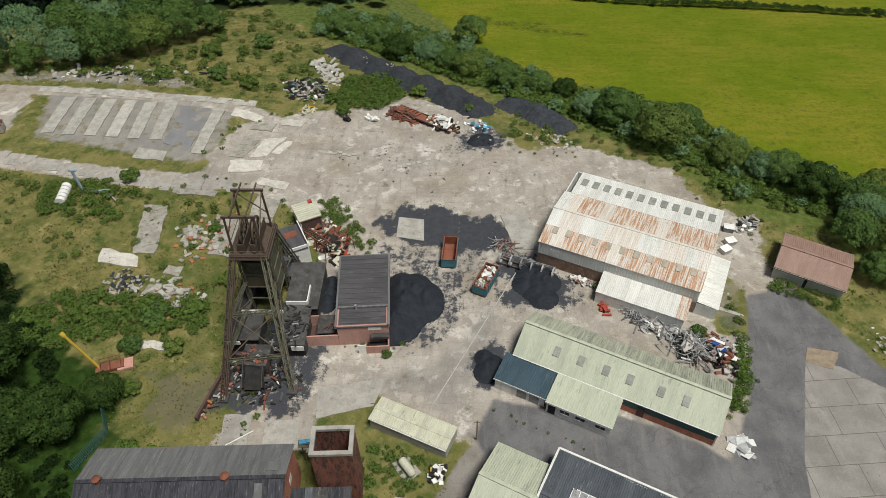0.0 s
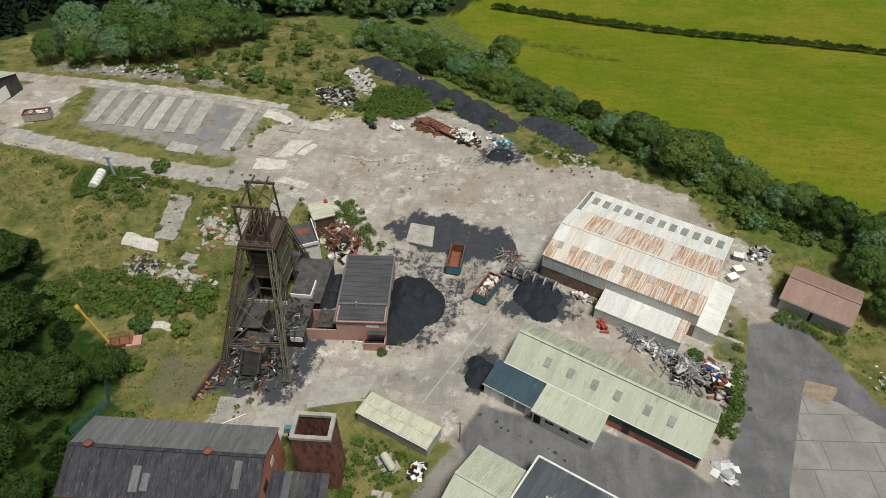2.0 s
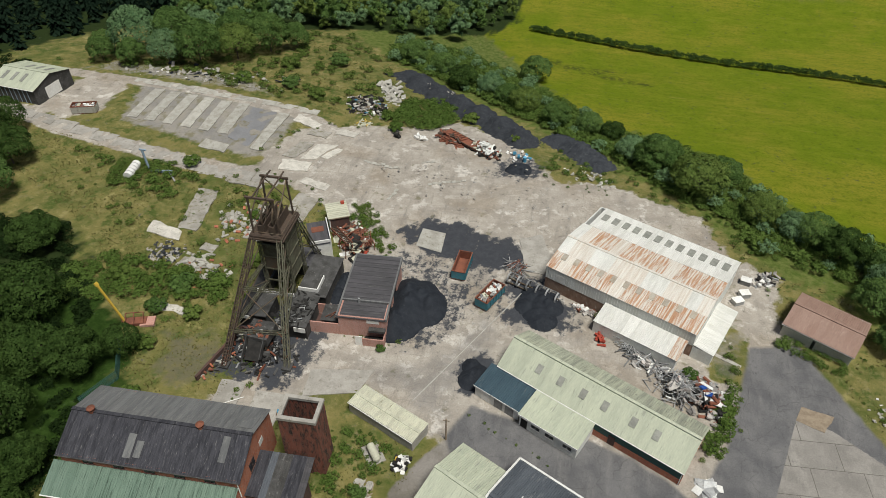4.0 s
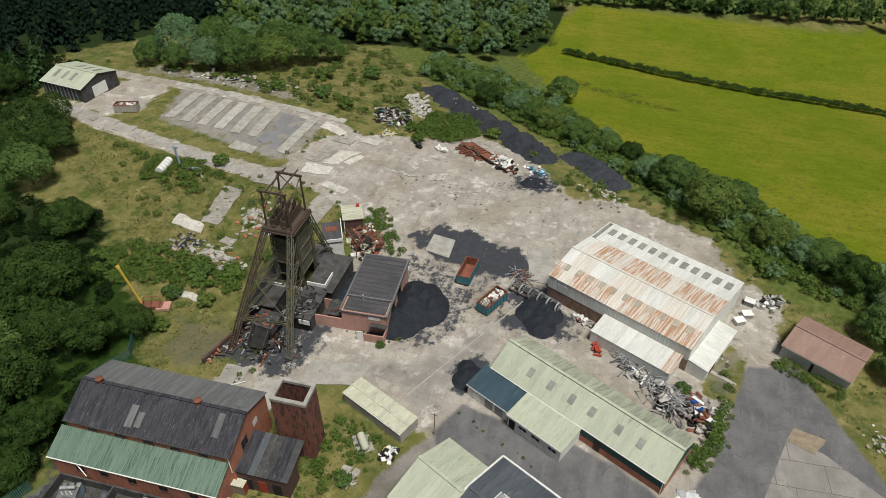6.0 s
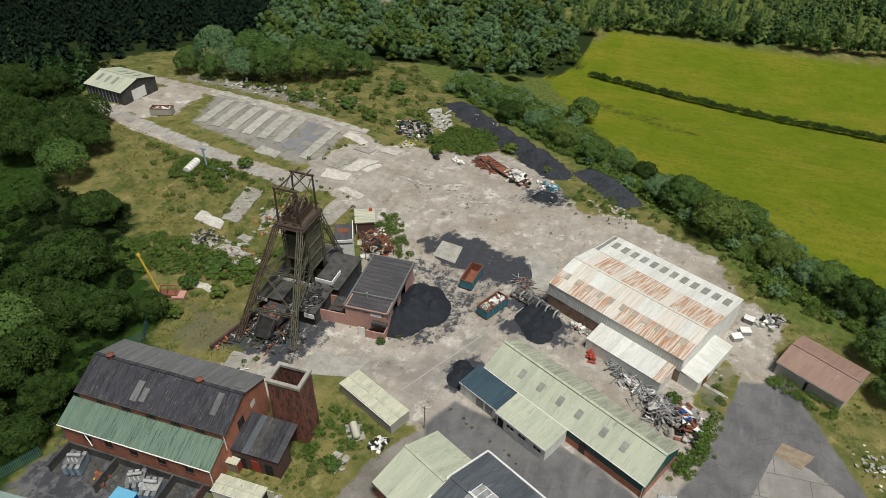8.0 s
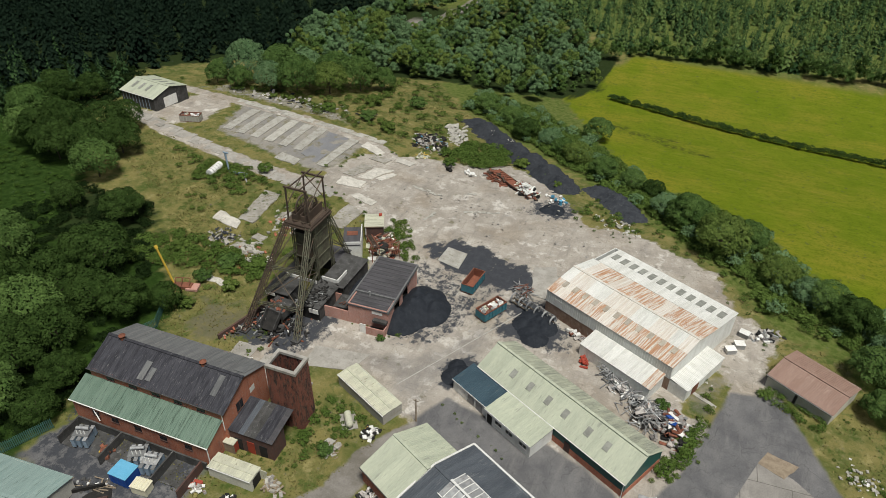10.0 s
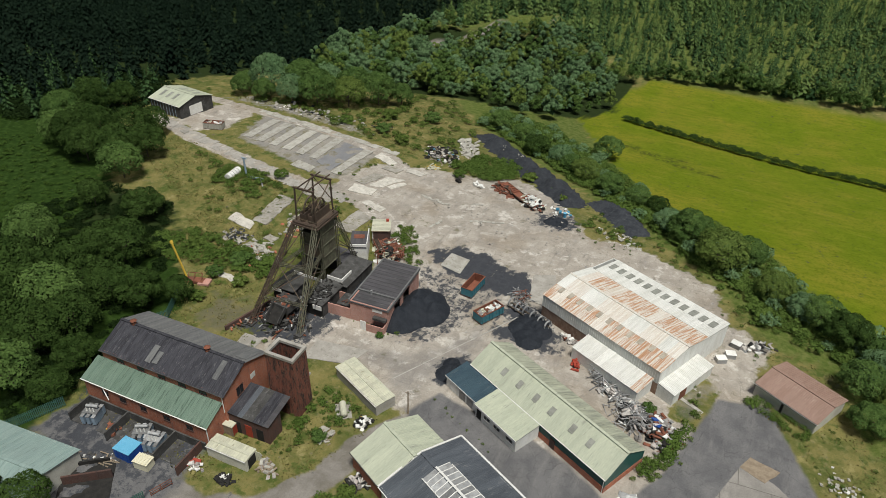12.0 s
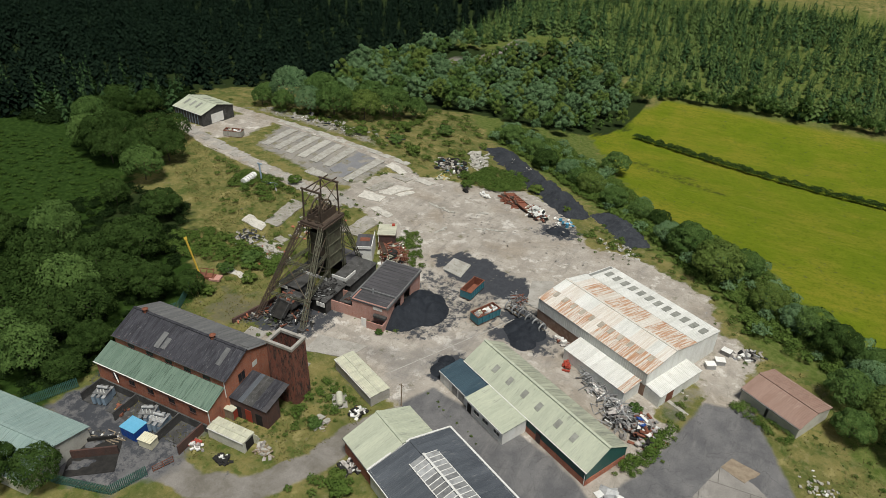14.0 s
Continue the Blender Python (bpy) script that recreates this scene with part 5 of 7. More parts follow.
for i, (x, y, s) in enumerate([(-62, 103, 0.9), (-57, 66, 1.0), (-44, 66, 1.1), (-38, 68, 0.9), (-34, 75, 0.8), (-34, 82, 0.7), (-40, 88, 0.6), (-43, 52, 0.7), (-4.5, 60, 0.4), (-22, 131, 0.9), (-5, 143, 1.0),
                               (-2, 147, 0.7), (7, 138, 0.7), (-47, 142, 1.1), (-56, 146, 1.2), (-70, 146, 1.1), (-62, 160, 1.3), (-50, 168, 1.4), (32, 75, 0.8), (-39, 60, 0.8), (-46, 60, 0.9), (-40, 42, 0.8), (-36, 41, 0.8), (0, 34, 0.6), (12, 25, 0.8), (10, 27, 0.7), (46, 66, 0.6), (51, 60, 0.7)]):
    plant("bush", BUSH[i % 3], x, y, s * 1.15, "small leafy bush in rough grass", "bushes on rough ground")


def grass_tufts(name, poly, count, tall, material, label):
    xs, ys = np.array([p[0] for p in poly]), np.array([p[1] for p in poly])
    x, y = rng.uniform(xs.min(), xs.max(), count), rng.uniform(ys.min(), ys.max(), count)
    clump = np.sin(x * 0.31 + 2 * np.sin(y * 0.13)) * np.sin(y * 0.37 + 1.5 * np.sin(x * 0.17)) + rng.normal(0, 0.45, count)
    ok = (inside(x, y, poly) > 0) & (clump > -0.2) & (inside(x, y, YARD) < 0.3) & (inside(x, y, GRAVEL) < 0)
    x, y = x[ok], y[ok]
    n = len(x)
    z = height(x, y)
    a = rng.uniform(0, 6.3, n)
    w, h = rng.uniform(0.04, 0.11, n), tall * rng.uniform(0.5, 1.4, n)
    lx, ly = rng.normal(0, 0.16, n), rng.normal(0, 0.16, n)
    c, s = np.cos(a) * w, np.sin(a) * w
    v = np.stack([np.stack([x - c, y - s, z - 0.1], 1), np.stack([x + c, y + s, z - 0.1], 1), np.stack([x + c * 1.4 + lx, y + s * 1.4 + ly, z + h * 0.8], 1), np.stack([x - c * 1.2 + lx, y - s * 1.2 + ly, z + h], 1)], 1).reshape(-1, 3)
    tagged(new(name, mesh_from(name, v, np.arange(4 * n).reshape(n, 4), material)), label, "grass", kind="stuff")


grass_tufts("rough_grass", [(-122, 112), (-60, 101), (-46, 100), (-22, 92), (-20, 76), (-25, 60), (-25, 44), (-10, 42), (8, 44), (2, 26), (-12, 18), (-44, 22), (-46, 52), (-70, 76), (-100, 92)], 70000, 0.24, "grass", "long dry olive grass on rough ground")
grass_tufts("north_grass", [(-130, 146), (-60, 138), (-40, 134), (-12, 150), (-36, 180), (-70, 200), (-90, 160)], 20000, 0.24, "grass", "long dry grass north of the bases")
grass_tufts("east_grass", [(14, 112), (34, 119), (52, 110), (60, 97), (64, 94), (78, 92), (92, 76), (94, 50), (76, 56), (70, 70), (60, 77), (58, 82), (62, 92), (50, 108)], 18000, 0.20, "grass", "short rough grass beside the yard")


def skew_bar(mat, l, w, d):
    bm = box(-l / 2, l / 2, -w / 2, w / 2, 0, d)
    me = bpy.data.meshes.new("bar")
    bm.to_mesh(me)
    bm.free()
    me.materials.append(M[mat])
    return me


def heap(name, label, category, at, turn, rx, ry, tall, pieces, seed, names="piece", lift=0.0):
    """A jumbled heap: pieces are (material, count, (lengths), (widths), (depths))."""
    r = random.Random(seed)
    e = thing(name, label, category, at, turn)
    for mat, count, ls, ws, ds in pieces:
        pool = [skew_bar(mat, r.uniform(*ls), r.uniform(*ws), r.uniform(*ds)) for _ in range(5)]
        for i in range(count):
            u, v = r.gauss(0, 0.45), r.gauss(0, 0.45)
            u, v = max(-1, min(1, u)), max(-1, min(1, v))
            z = lift + tall * max(0.0, 1 - u * u - v * v) * r.uniform(0.1, 1.0)
            o = new(names, r.choice(pool))
            o.parent = e
            o.matrix_local = pose(u * rx, v * ry, z, r.uniform(-28, 28), r.uniform(-22, 22), r.uniform(0, 360))
    return e


# ---- headframe ----
hf = thing("pit_headframe", "tall rusty steel pit headframe with two winding wheels", "headframe", (-25.0, 69.4, 0), 1.5)
TOPZ, DECK = 23.6, 16.2


def lattice(name, p, q, wide, chord, steps, material, parent, side=(1, 0, 0)):
    """A braced lattice leg: four chords with zigzag lacing."""
    p, q, s = Vector(p), Vector(q), Vector(side).normalized()
    n = (q - p).normalized().cross(s).normalized()
    offs = [s * wide / 2 + n * wide / 2, s * wide / 2 - n * wide / 2, -s * wide / 2 - n * wide / 2, -s * wide / 2 + n * wide / 2]
    leg = None
    for o in offs:
        c = part(name if leg is None else "chord", beam(p + o, q + o, chord), material, parent if leg is None else leg)
        leg = leg or c
    lace = bmesh.new()
    for i in range(steps):
        a, b = p.lerp(q, i / steps), p.lerp(q, (i + 1) / steps)
        for k in range(4):
            o1, o2 = offs[k], offs[(k + 1) % 4]
            beam(a + (o1 if i % 2 else o2), b + (o2 if i % 2 else o1), chord * 0.42, None, lace)
    tagged(part("lacing", lace, material, leg), kind="stuff")
    return leg


HX, HY = 2.1, 3.0
top = {(-1, -1): (-HX, -HY, TOPZ), (1, -1): (HX, -HY, TOPZ), (-1, 1): (-HX - 0.4, HY, TOPZ), (1, 1): (HX - 0.2, HY, TOPZ)}
# gantry over the wheels
for y in (-HY, HY):
    for x in (-HX, HX):
        part("gantry_post", beam((x * 1.12, y * 0.97, DECK), (x, y, TOPZ), 0.26), "steel_brown", hf)
    part("gantry_beam", beam((-HX - 0.35, y, TOPZ), (HX + 0.35, y, TOPZ), 0.34), "steel_brown", hf)
for x in (-HX * 0.55, HX * 0.55):
    part("runway_beam", beam((x, -HY - 0.2, TOPZ + 0.25), (x, HY + 1.4, TOPZ + 0.25), 0.2), "steel_brown", hf)
for x in (-HX, HX):
    part("brace", beam((x * 1.1, -HY, DECK + 3.4), (x, HY, TOPZ - 0.2), 0.16), "steel", hf)
part("brace", beam((-HX, HY, TOPZ - 0.2), (HX, HY, DECK + 3.0), 0.14), "steel", hf)
# deck
part("deck", box(-2.9, 2.9, -3.7, 3.8, DECK - 0.35, DECK), "steel_brown", hf)
for x0, y0, x1, y1 in ((-2.9, -3.7, 2.9, -3.7), (-2.9, 3.8, 2.9, 3.8), (-2.9, -3.7, -2.9, 3.8), (2.9, -3.7, 2.9, 3.8)):
    part("deck_rail", beam((x0, y0, DECK + 1.0), (x1, y1, DECK + 1.0), 0.09), "steel", hf)
    part("deck_beam", beam((x0, y0, DECK - 0.6), (x1, y1, DECK - 0.6), 0.3), "steel_brown", hf)
# winding wheels in their housings
for x in (-0.95, 0.95):
    r = 2.3
    bm = ring(x, 0, DECK + 2.0, r, 0.25, 0.3)
    wheel = part("winding_wheel", bm, "steel", hf, "large spoked winding wheel")
    for i in range(10):
        a = 2 * math.pi * i / 10
        part("spoke", beam((x, 0, DECK + 2.0), (x, r * math.cos(a), DECK + 2.0 + r * math.sin(a)), 0.08), "steel", wheel)
    part("hub", tube((x - 0.35, 0, DECK + 2.0), (x + 0.35, 0, DECK + 2.0), 0.32, 10), "steel_brown", wheel)
    for k in (-0.5, 0.5):
        part("wheel_guard", box(x + k - 0.07, x + k + 0.07, -2.9, 3.0, DECK, DECK + 1.9), "steel_brown", hf)
    part("guard_end", box(x - 0.43, x + 0.43, -2.98, -2.8, DECK, DECK + 1.7), "steel_brown", hf)
    part("wheel_bearer", beam((x, -3.2, DECK + 0.3), (x, 3.2, DECK + 0.3), 0.3), "steel_brown", hf)
# clad shaft tower with its corner columns
SX0, SX1, SY0, SY1 = -2.2, 2.3, -2.0, 3.4
for x, y in ((SX0, SY0), (SX1, SY0), (SX0, SY1), (SX1, SY1)):
    lattice("column", (x * 1.08, y * 1.06, 0), (x, y, DECK - 0.4), 0.5, 0.12, 16, "steel_green", hf)
for k in range(4):
    z0, z1 = 4.8 + 2.75 * k, 7.45 + 2.75 * k
    part("cladding_panel", box(SX1 - 0.12, SX1 - 0.02, SY0 + 0.3, SY1 - 0.3, z0, z1), "steel_green", hf, "stained green steel cladding")
    part("cladding_panel", box(SX0 + 0.3, SX1 - 0.3, SY1 - 0.12, SY1 - 0.02, z0, z1), "steel_green", hf)
    if k < 3:
        part("cladding_panel", box(SX0 + 0.02, SX0 + 0.12, SY0 + 0.3, SY1 - 0.3, z0, z1), "steel", hf)
    if k in (1, 2):
        part("cladding_panel", box(SX0 + 0.3, SX1 - 0.3, SY0 + 0.02, SY0 + 0.12, z0, z1), "steel_green" if k == 2 else "steel", hf, "rusty cladding")
    for zz in (z0 - 0.05,):
        for a, b in (((SX0, SY0), (SX1, SY0)), ((SX1, SY0), (SX1, SY1)), ((SX1, SY1), (SX0, SY1)), ((SX0, SY1), (SX0, SY0))):
            part("girt", beam((*a, zz), (*b, zz), 0.22), "steel_green", hf)
# raking front legs, splayed towards the engine house, and the rear legs
legs = [((-HX - 0.3, -HY - 0.4, DECK - 0.4), (-4.0, -18.2, 0.0), "steel_brown", 0.75), ((HX + 0.2, -HY - 0.4, DECK - 0.4), (6.3, -16.6, 0.0), "steel_green", 0.8)]
for p, q, m, w in legs:
    lattice("front_leg", p, q, w, 0.15, 15, m, hf)
    part("footing", box(q[0] - 0.8, q[0] + 0.8, q[1] - 0.8, q[1] + 0.8, -0.3, 0.35), "sooty", hf)
rear = [((-HX - 0.4, HY + 0.3, DECK - 0.4), (-4.6, 9.6, 0.0)), ((HX + 0.2, HY + 0.3, DECK - 0.4), (3.2, 9.6, 0.0))]
for p, q in rear:
    lattice("rear_leg", p, q, 0.6, 0.14, 18, "steel_green", hf)
    part("footing", box(q[0] - 0.7, q[0] + 0.7, q[1] - 0.7, q[1] + 0.7, -0.3, 0.5), "concrete", hf)


def on_leg(i, z):
    p, q = Vector(legs[i][0]), Vector(legs[i][1])
    return p.lerp(q, (p.z - z) / (p.z - q.z))


for z in (4.2, 9.4):
    lattice("tie", on_leg(0, z), on_leg(1, z), 0.45, 0.10, 8, "steel_green", hf, side=(0, 0, 1))
for z0, z1 in ((4.2, 9.4),):
    part("cross_brace", beam(on_leg(0, z0), on_leg(1, z1), 0.13), "steel", hf)
    part("cross_brace", beam(on_leg(1, z0), on_leg(0, z1), 0.13), "steel", hf)
for i, x in ((0, SX0), (1, SX1)):
    for z in (4.5, 8.8):
        lattice("side_strut", on_leg(i, z), (x, SY0, z), 0.4, 0.10, 10, "steel_green", hf, side=(0, 0, 1))
    part("side_brace", beam(on_leg(i, 4.5), (x, SY0, 8.8), 0.14), "steel", hf)
    part("side_brace", beam(on_leg(i, 8.8), (x, SY0, 13.0), 0.14), "steel", hf)
    part("side_brace", beam(on_leg(i, 8.8), (x, SY0, 4.5), 0.12), "steel", hf)
for i, x in ((0, SX0), (1, SX1)):
    p, q = Vector(rear[i][0]), Vector(rear[i][1])
    for z in (5.0, 10.0):
        part("rear_tie", beam(p.lerp(q, (p.z - z) / p.z), (x, SY1, z), 0.16), "steel_green", hf)
    part("rear_brace", beam(p.lerp(q, 0.7), (x, SY1, 9.5), 0.14), "steel", hf)
for z in (5.0, 10.0):
    a, b = (Vector(r[0]).lerp(Vector(r[1]), (15.8 - z) / 15.8) for r in rear)
    part("rear_tie", beam(a, b, 0.16), "steel_green", hf)
# ladder up the brown leg
for s in (-0.25, 0.25):
    part("ladder_rail", beam(Vector(legs[0][0]) + Vector((s, -0.8, 0.5)), Vector(legs[0][1]) + Vector((s, -0.8, 0.5)), 0.08), "steel_brown", hf)
for i in range(44):
    c = Vector(legs[0][0]).lerp(Vector(legs[0][1]), (i + 0.5) / 44) + Vector((0, -0.8, 0.5))
    part("rung", beam(c - Vector((0.3, 0, 0)), c + Vector((0.3, 0, 0)), 0.09), "steel_brown", hf)
# pit bank sheds round the foot
bank = thing("pit_bank_sheds", "sooty low sheds with broken roofs round the headframe foot", "building", (-25.0, 69.4, 0), 1.5)
for x0, x1, y0, y1, z, m in ((-5.2, 0.2, -9.6, -4.0, 3.2, "sooty"), (2.4, 7.6, -10.4, -3.0, 3.0, "sooty"), (3.0, 8.6, -3.0, 7.6, 3.0, "sooty"), (-3.0, 3.4, 4.6, 9.6, 2.6, "felt"), (-5.4, -2.6, -3.8, 4.4, 2.8, "sooty")):
    part("roof", box(x0, x1, y0, y1, z, z + 0.18), m, bank)
    part("wall", box(x0 + 0.2, x1 - 0.2, y0 + 0.2, y0 + 0.4, -0.2, z), "dark", bank)
    part("wall", box(x1 - 0.4, x1 - 0.2, y0 + 0.4, y1 - 0.2, -0.2, z), "sooty", bank)
    part("wall", box(x0 + 0.2, x0 + 0.4, y0 + 0.4, y1 - 0.2, -0.2, z), "dark", bank)
for x0, x1, y0, y1, z0, z1 in ((-3.6, 3.2, -4.1, -3.9, 3.3, 4.0), (3.3, 6.8, -2.2, -2.0, 3.25, 4.0), (6.7, 6.9, -2.0, 1.6, 3.25, 4.0), (8.0, 8.15, 1.6, 7.0, 1.6, 2.9), (-5.0, -2.8, -9.75, -9.62, 2.4, 3.1), (5.4, 7.4, -10.55, -10.42, 1.9, 2.9), (2.6, 3.6, -10.55, -10.42, 1.8, 2.7)):
    part("white_board", box(x0, x1, y0, y1, z0, z1), "white_paint", bank, "white painted board")
heap("soot_debris", "black sooty debris and broken sheets at the headframe foot", "rubble", (-23.6, 55.0, 0), 0, 6.0, 4.6, 1.2, (("dark", 60, (0.4, 1.6), (0.15, 0.5), (0.1, 0.3)), ("sooty", 60, (0.4, 1.8), (0.12, 0.5), (0.05, 0.2)), ("zinc", 24, (0.4, 1.5), (0.1, 0.4), (0.05, 0.15)), ("rust", 14, (0.6, 2.4), (0.1, 0.4), (0.1, 0.3)), ("white_paint", 8, (0.4, 1.2), (0.2, 0.6), (0.05, 0.2))), 61)
heap("soot_debris", "black sooty roof debris beside the headframe", "rubble", (-20.0, 62.0, 3.2), 0, 3.2, 5.0, 0.3, (("dark", 34, (0.4, 1.6), (0.15, 0.5), (0.05, 0.2)), ("sooty", 34, (0.4, 1.8), (0.15, 0.6), (0.05, 0.15)), ("zinc", 14, (0.4, 1.6), (0.1, 0.4), (0.05, 0.1))), 62)
# loading chute with its hopper
chute = thing("loading_chute", "sooty steel hopper and chute below the headframe", "hopper", (-24.2, 57.0, 0), 1.5)
part("hopper", prism([(-2.2, -2.0), (2.0, -2.4), (2.2, 1.6), (-1.9, 1.8)], 2.2, 3.8), "sooty", chute)
part("chute", beam((0, -1.5, 3.3), (0, -4.8, 1.0), 2.6, 0.3), "dark", chute)
for x in (-1.5, 1.5):
    part("post", box(x - 0.15, x + 0.15, -2.2, -1.9, -0.1, 2.3), "steel", chute)
    part("side_plate", beam((x, -1.5, 3.9), (x, -4.8, 1.6), 0.12, 1.0), "sooty", chute)
# Solid near-black block painted as the shaded hollow under the chute.
part("pit", box(-1.4, 1.4, -4.6, -1.9, 0.02, 0.9), "dark", chute)
for i in range(26):
    a = random.uniform(0, 360)
    part("rubble", box(-0.35, 0.35, -0.22, 0.22, 0, random.uniform(0.08, 0.25)), random.choice(("sooty", "dark", "zinc", "rust")), chute).matrix_local = pose(random.uniform(-1.9, 1.9), random.uniform(-2.0, 1.5), 3.8, random.uniform(-12, 12), random.uniform(-12, 12), a)
tub = thing("tub_circuit_wall", "low broken brick wall and rusty track beside the headframe", "wall", (-29.6, 56.0, 0), -12)
part("wall", box(-0.2, 0.2, -9, 3, -0.2, 1.0), "brick_dark", tub)
part("wall", box(0.2, 3.0, 2.8, 3.1, -0.2, 1.1), "brick_dark", tub)
for i in range(34):
    part("debris", box(-0.4, 0.4, -0.15, 0.15, 0, 0.2), random.choice(("rust", "brick", "sooty", "concrete_pale")), tub).matrix_local = pose(random.uniform(0.3, 2.6), random.uniform(-8.5, 2.6), 0.05 + random.uniform(0, 0.5), random.uniform(-25, 25), random.uniform(-25, 25), random.uniform(0, 360))

# screens, tanks and rusty plant north of the headframe
scr = thing("screen_house", "small black-roofed cabin with white gable boards", "building", (-23.6, 82.4, 0), -62)
part("roof", box(-3.4, 3.4, -1.9, 1.9, 3.6, 3.8), "felt", scr)
part("wall", box(-3.3, 3.3, -1.8, -1.6, -0.1, 3.6), "white_wall", scr)
part("wall", box(-3.3, 3.3, 1.92, 2.1, -0.1, 4.7), "white_paint", scr, "white painted gable boards")
part("wall", box(3.1, 3.3, -1.6, 1.9, -0.1, 4.4), "white_paint", scr, "white boarded end wall")
part("wall", box(-3.3, -3.1, -1.6, 1.6, -0.1, 3.6), "white_wall", scr)
part("roof_patch", box(-1.8, -0.2, -1.2, 1.2, 3.81, 3.86), "rust", scr, "rust-red roof patch")
scr2 = thing("motor_house", "small shed with cream plank roof", "building", (-22.6, 90.4, 0), -62)
part("roof", box(-2.6, 2.6, -2.1, 2.1, 3.2, 3.4), "timber", scr2)
for i in range(9):
    part("plank", box(-2.6 + 0.58 * i, -2.08 + 0.58 * i, -2.2, 2.2, 3.4, 3.46), "cream", scr2)
part("wall", box(-2.4, 2.4, -2.0, -1.8, -0.1, 3.2), "white_wall", scr2)
part("wall", box(-2.4, 2.4, 1.8, 2.0, -0.1, 3.2), "brick_dark", scr2)
part("wall", box(2.2, 2.4, -1.8, 1.8, -0.1, 3.2), "brick_dark", scr2)
part("vent", box(-2.3, -1.6, 1.0, 1.7, 3.46, 3.9), "red_paint", scr2)


heap("rusty_plant", "tangle of rusty conveyor steelwork and brown plates", "scrap", (-18.6, 86.6, 0), -60, 4.6, 2.6, 2.2, (("rust", 60, (1.5, 4.5), (0.15, 0.35), (0.15, 0.3)), ("steel_brown", 30, (1.0, 3.0), (0.3, 1.2), (0.05, 0.2)), ("cream", 12, (1.0, 2.4), (0.6, 1.2), (0.05, 0.15)), ("zinc", 14, (1.0, 3.0), (0.3, 0.9), (0.05, 0.15)), ("white_paint", 11, (1.2, 3.0), (0.5, 1.0), (0.05, 0.1))), 3)
heap("broken_sheets", "pale broken roof sheets and red steel behind the hut", "scrap", (-16.4, 83.4, 0), -60, 4.4, 2.4, 2.6, (("rust", 26, (1.2, 3.6), (0.2, 0.5), (0.15, 0.3)), ("cream", 9, (1.4, 3.0), (0.8, 1.6), (0.05, 0.12)), ("white_paint", 8, (1.2, 3.0), (0.6, 1.4), (0.05, 0.1)), ("red_paint", 6, (0.8, 1.8), (0.3, 0.8), (0.1, 0.3)), ("dark", 20, (0.8, 2.0), (0.4, 1.0), (0.1, 0.3)), ("timber", 14, (1.2, 3.2), (0.15, 0.4), (0.06, 0.15))), 63)
conv = thing("conveyor", "broken rusty conveyor gantry leaning by the hut", "conveyor", (-19.5, 84.0, 0), -50)
for s in (-0.6, 0.6):
    part("rail", beam((-5.0, s, 1.0), (4.5, s, 4.0), 0.16, 0.3), "rust", conv)
for i in range(12):
    x = -4.8 + 0.82 * i
    part("roller", beam((x, -0.6, 1.05 + 0.316 * (x + 5)), (x, 0.6, 1.05 + 0.316 * (x + 5)), 0.16), "steel_brown", conv)
for x, z in ((-3.0, 1.6), (0.6, 2.7), (4.0, 3.8)):
    for s in (-0.6, 0.6):
        part("post", beam((x, s * 1.5, -0.1), (x, s, z), 0.14), "rust", conv)
for k, (x, y, a) in enumerate(((-15.2, 86.0, 20), (-14.4, 84.6, 35), (-16.0, 83.6, -10))):
    t_ = thing("steel_trestle", "rust-red steel frame on legs", "scrap", (x, y, 0), a, "rusty frames by the hut")
    for i in range(5):
        part("bar", beam((-0.9 + 0.45 * i, -1.4, 1.5), (-0.9 + 0.45 * i, 1.4, 1.5), 0.12), "rust", t_)
    for px in (-0.9, 0.9):
        part("edge", beam((px, -1.4, 1.62), (px, 1.4, 1.62), 0.14), "rust", t_)
        for py in (-1.3, 1.3):
            part("leg", beam((px, py, -0.05), (px, py, 1.5), 0.12), "rust", t_)


# ---- yard things ----
def heap_mesh(name, label, cx, cy, rx, ry, tall, turn, seed, lobes, category="coal heap", sharp=1.0):
    r = np.random.default_rng(seed)
    n = 64
    a = np.linspace(-1.15, 1.15, n)
    X, Y = np.meshgrid(a * rx, a * ry)
    Z = np.zeros_like(X)
    for _ in range(lobes):
        u, v, s = r.uniform(-0.5, 0.5), r.uniform(-0.5, 0.5), r.uniform(0.45, 0.7)
        d = np.hypot(X / rx - u, Y / ry - v) / s
        Z = np.maximum(Z, tall * r.uniform(0.7, 1.0) * np.clip(1 - d, 0, 1) ** sharp)
    Z += 0.05 * np.sin(X * 5 + np.sin(Y * 4)) * np.sin(Y * 6) * (Z > 0.05) + r.normal(0, 0.03, Z.shape) * (Z > 0.05)
    Z = np.where(Z < 0.03, -1.2, Z - 0.06)
    ob = grid_mesh(name, X, Y, Z, M["coal"])
    ob.matrix_world = pose(cx, cy, hz(cx, cy), 0, 0, turn)
    return tagged(ob, label, category, "coal heaps")


heap_mesh("coal_mound", "big smooth-sided coal heap against the brick hut", -1.6, 69.6, 6.2, 8.8, 3.9, 5, 2, 10)
heap_mesh("coal_mound", "low coal heap beside the green shed", 12.7, 58.2, 3.2, 3.6, 1.7, 0, 3, 6)
heap_mesh("coal_mound", "low spread coal heap near the white shed", 20.4, 75.6, 4.6, 4.6, 1.7, -20, 5, 8)
heap_mesh("coal_mound", "small dark coal heap by the wrecked trailer", 10.5, 119.5, 4.0, 3.4, 1.6, 0, 7, 4)
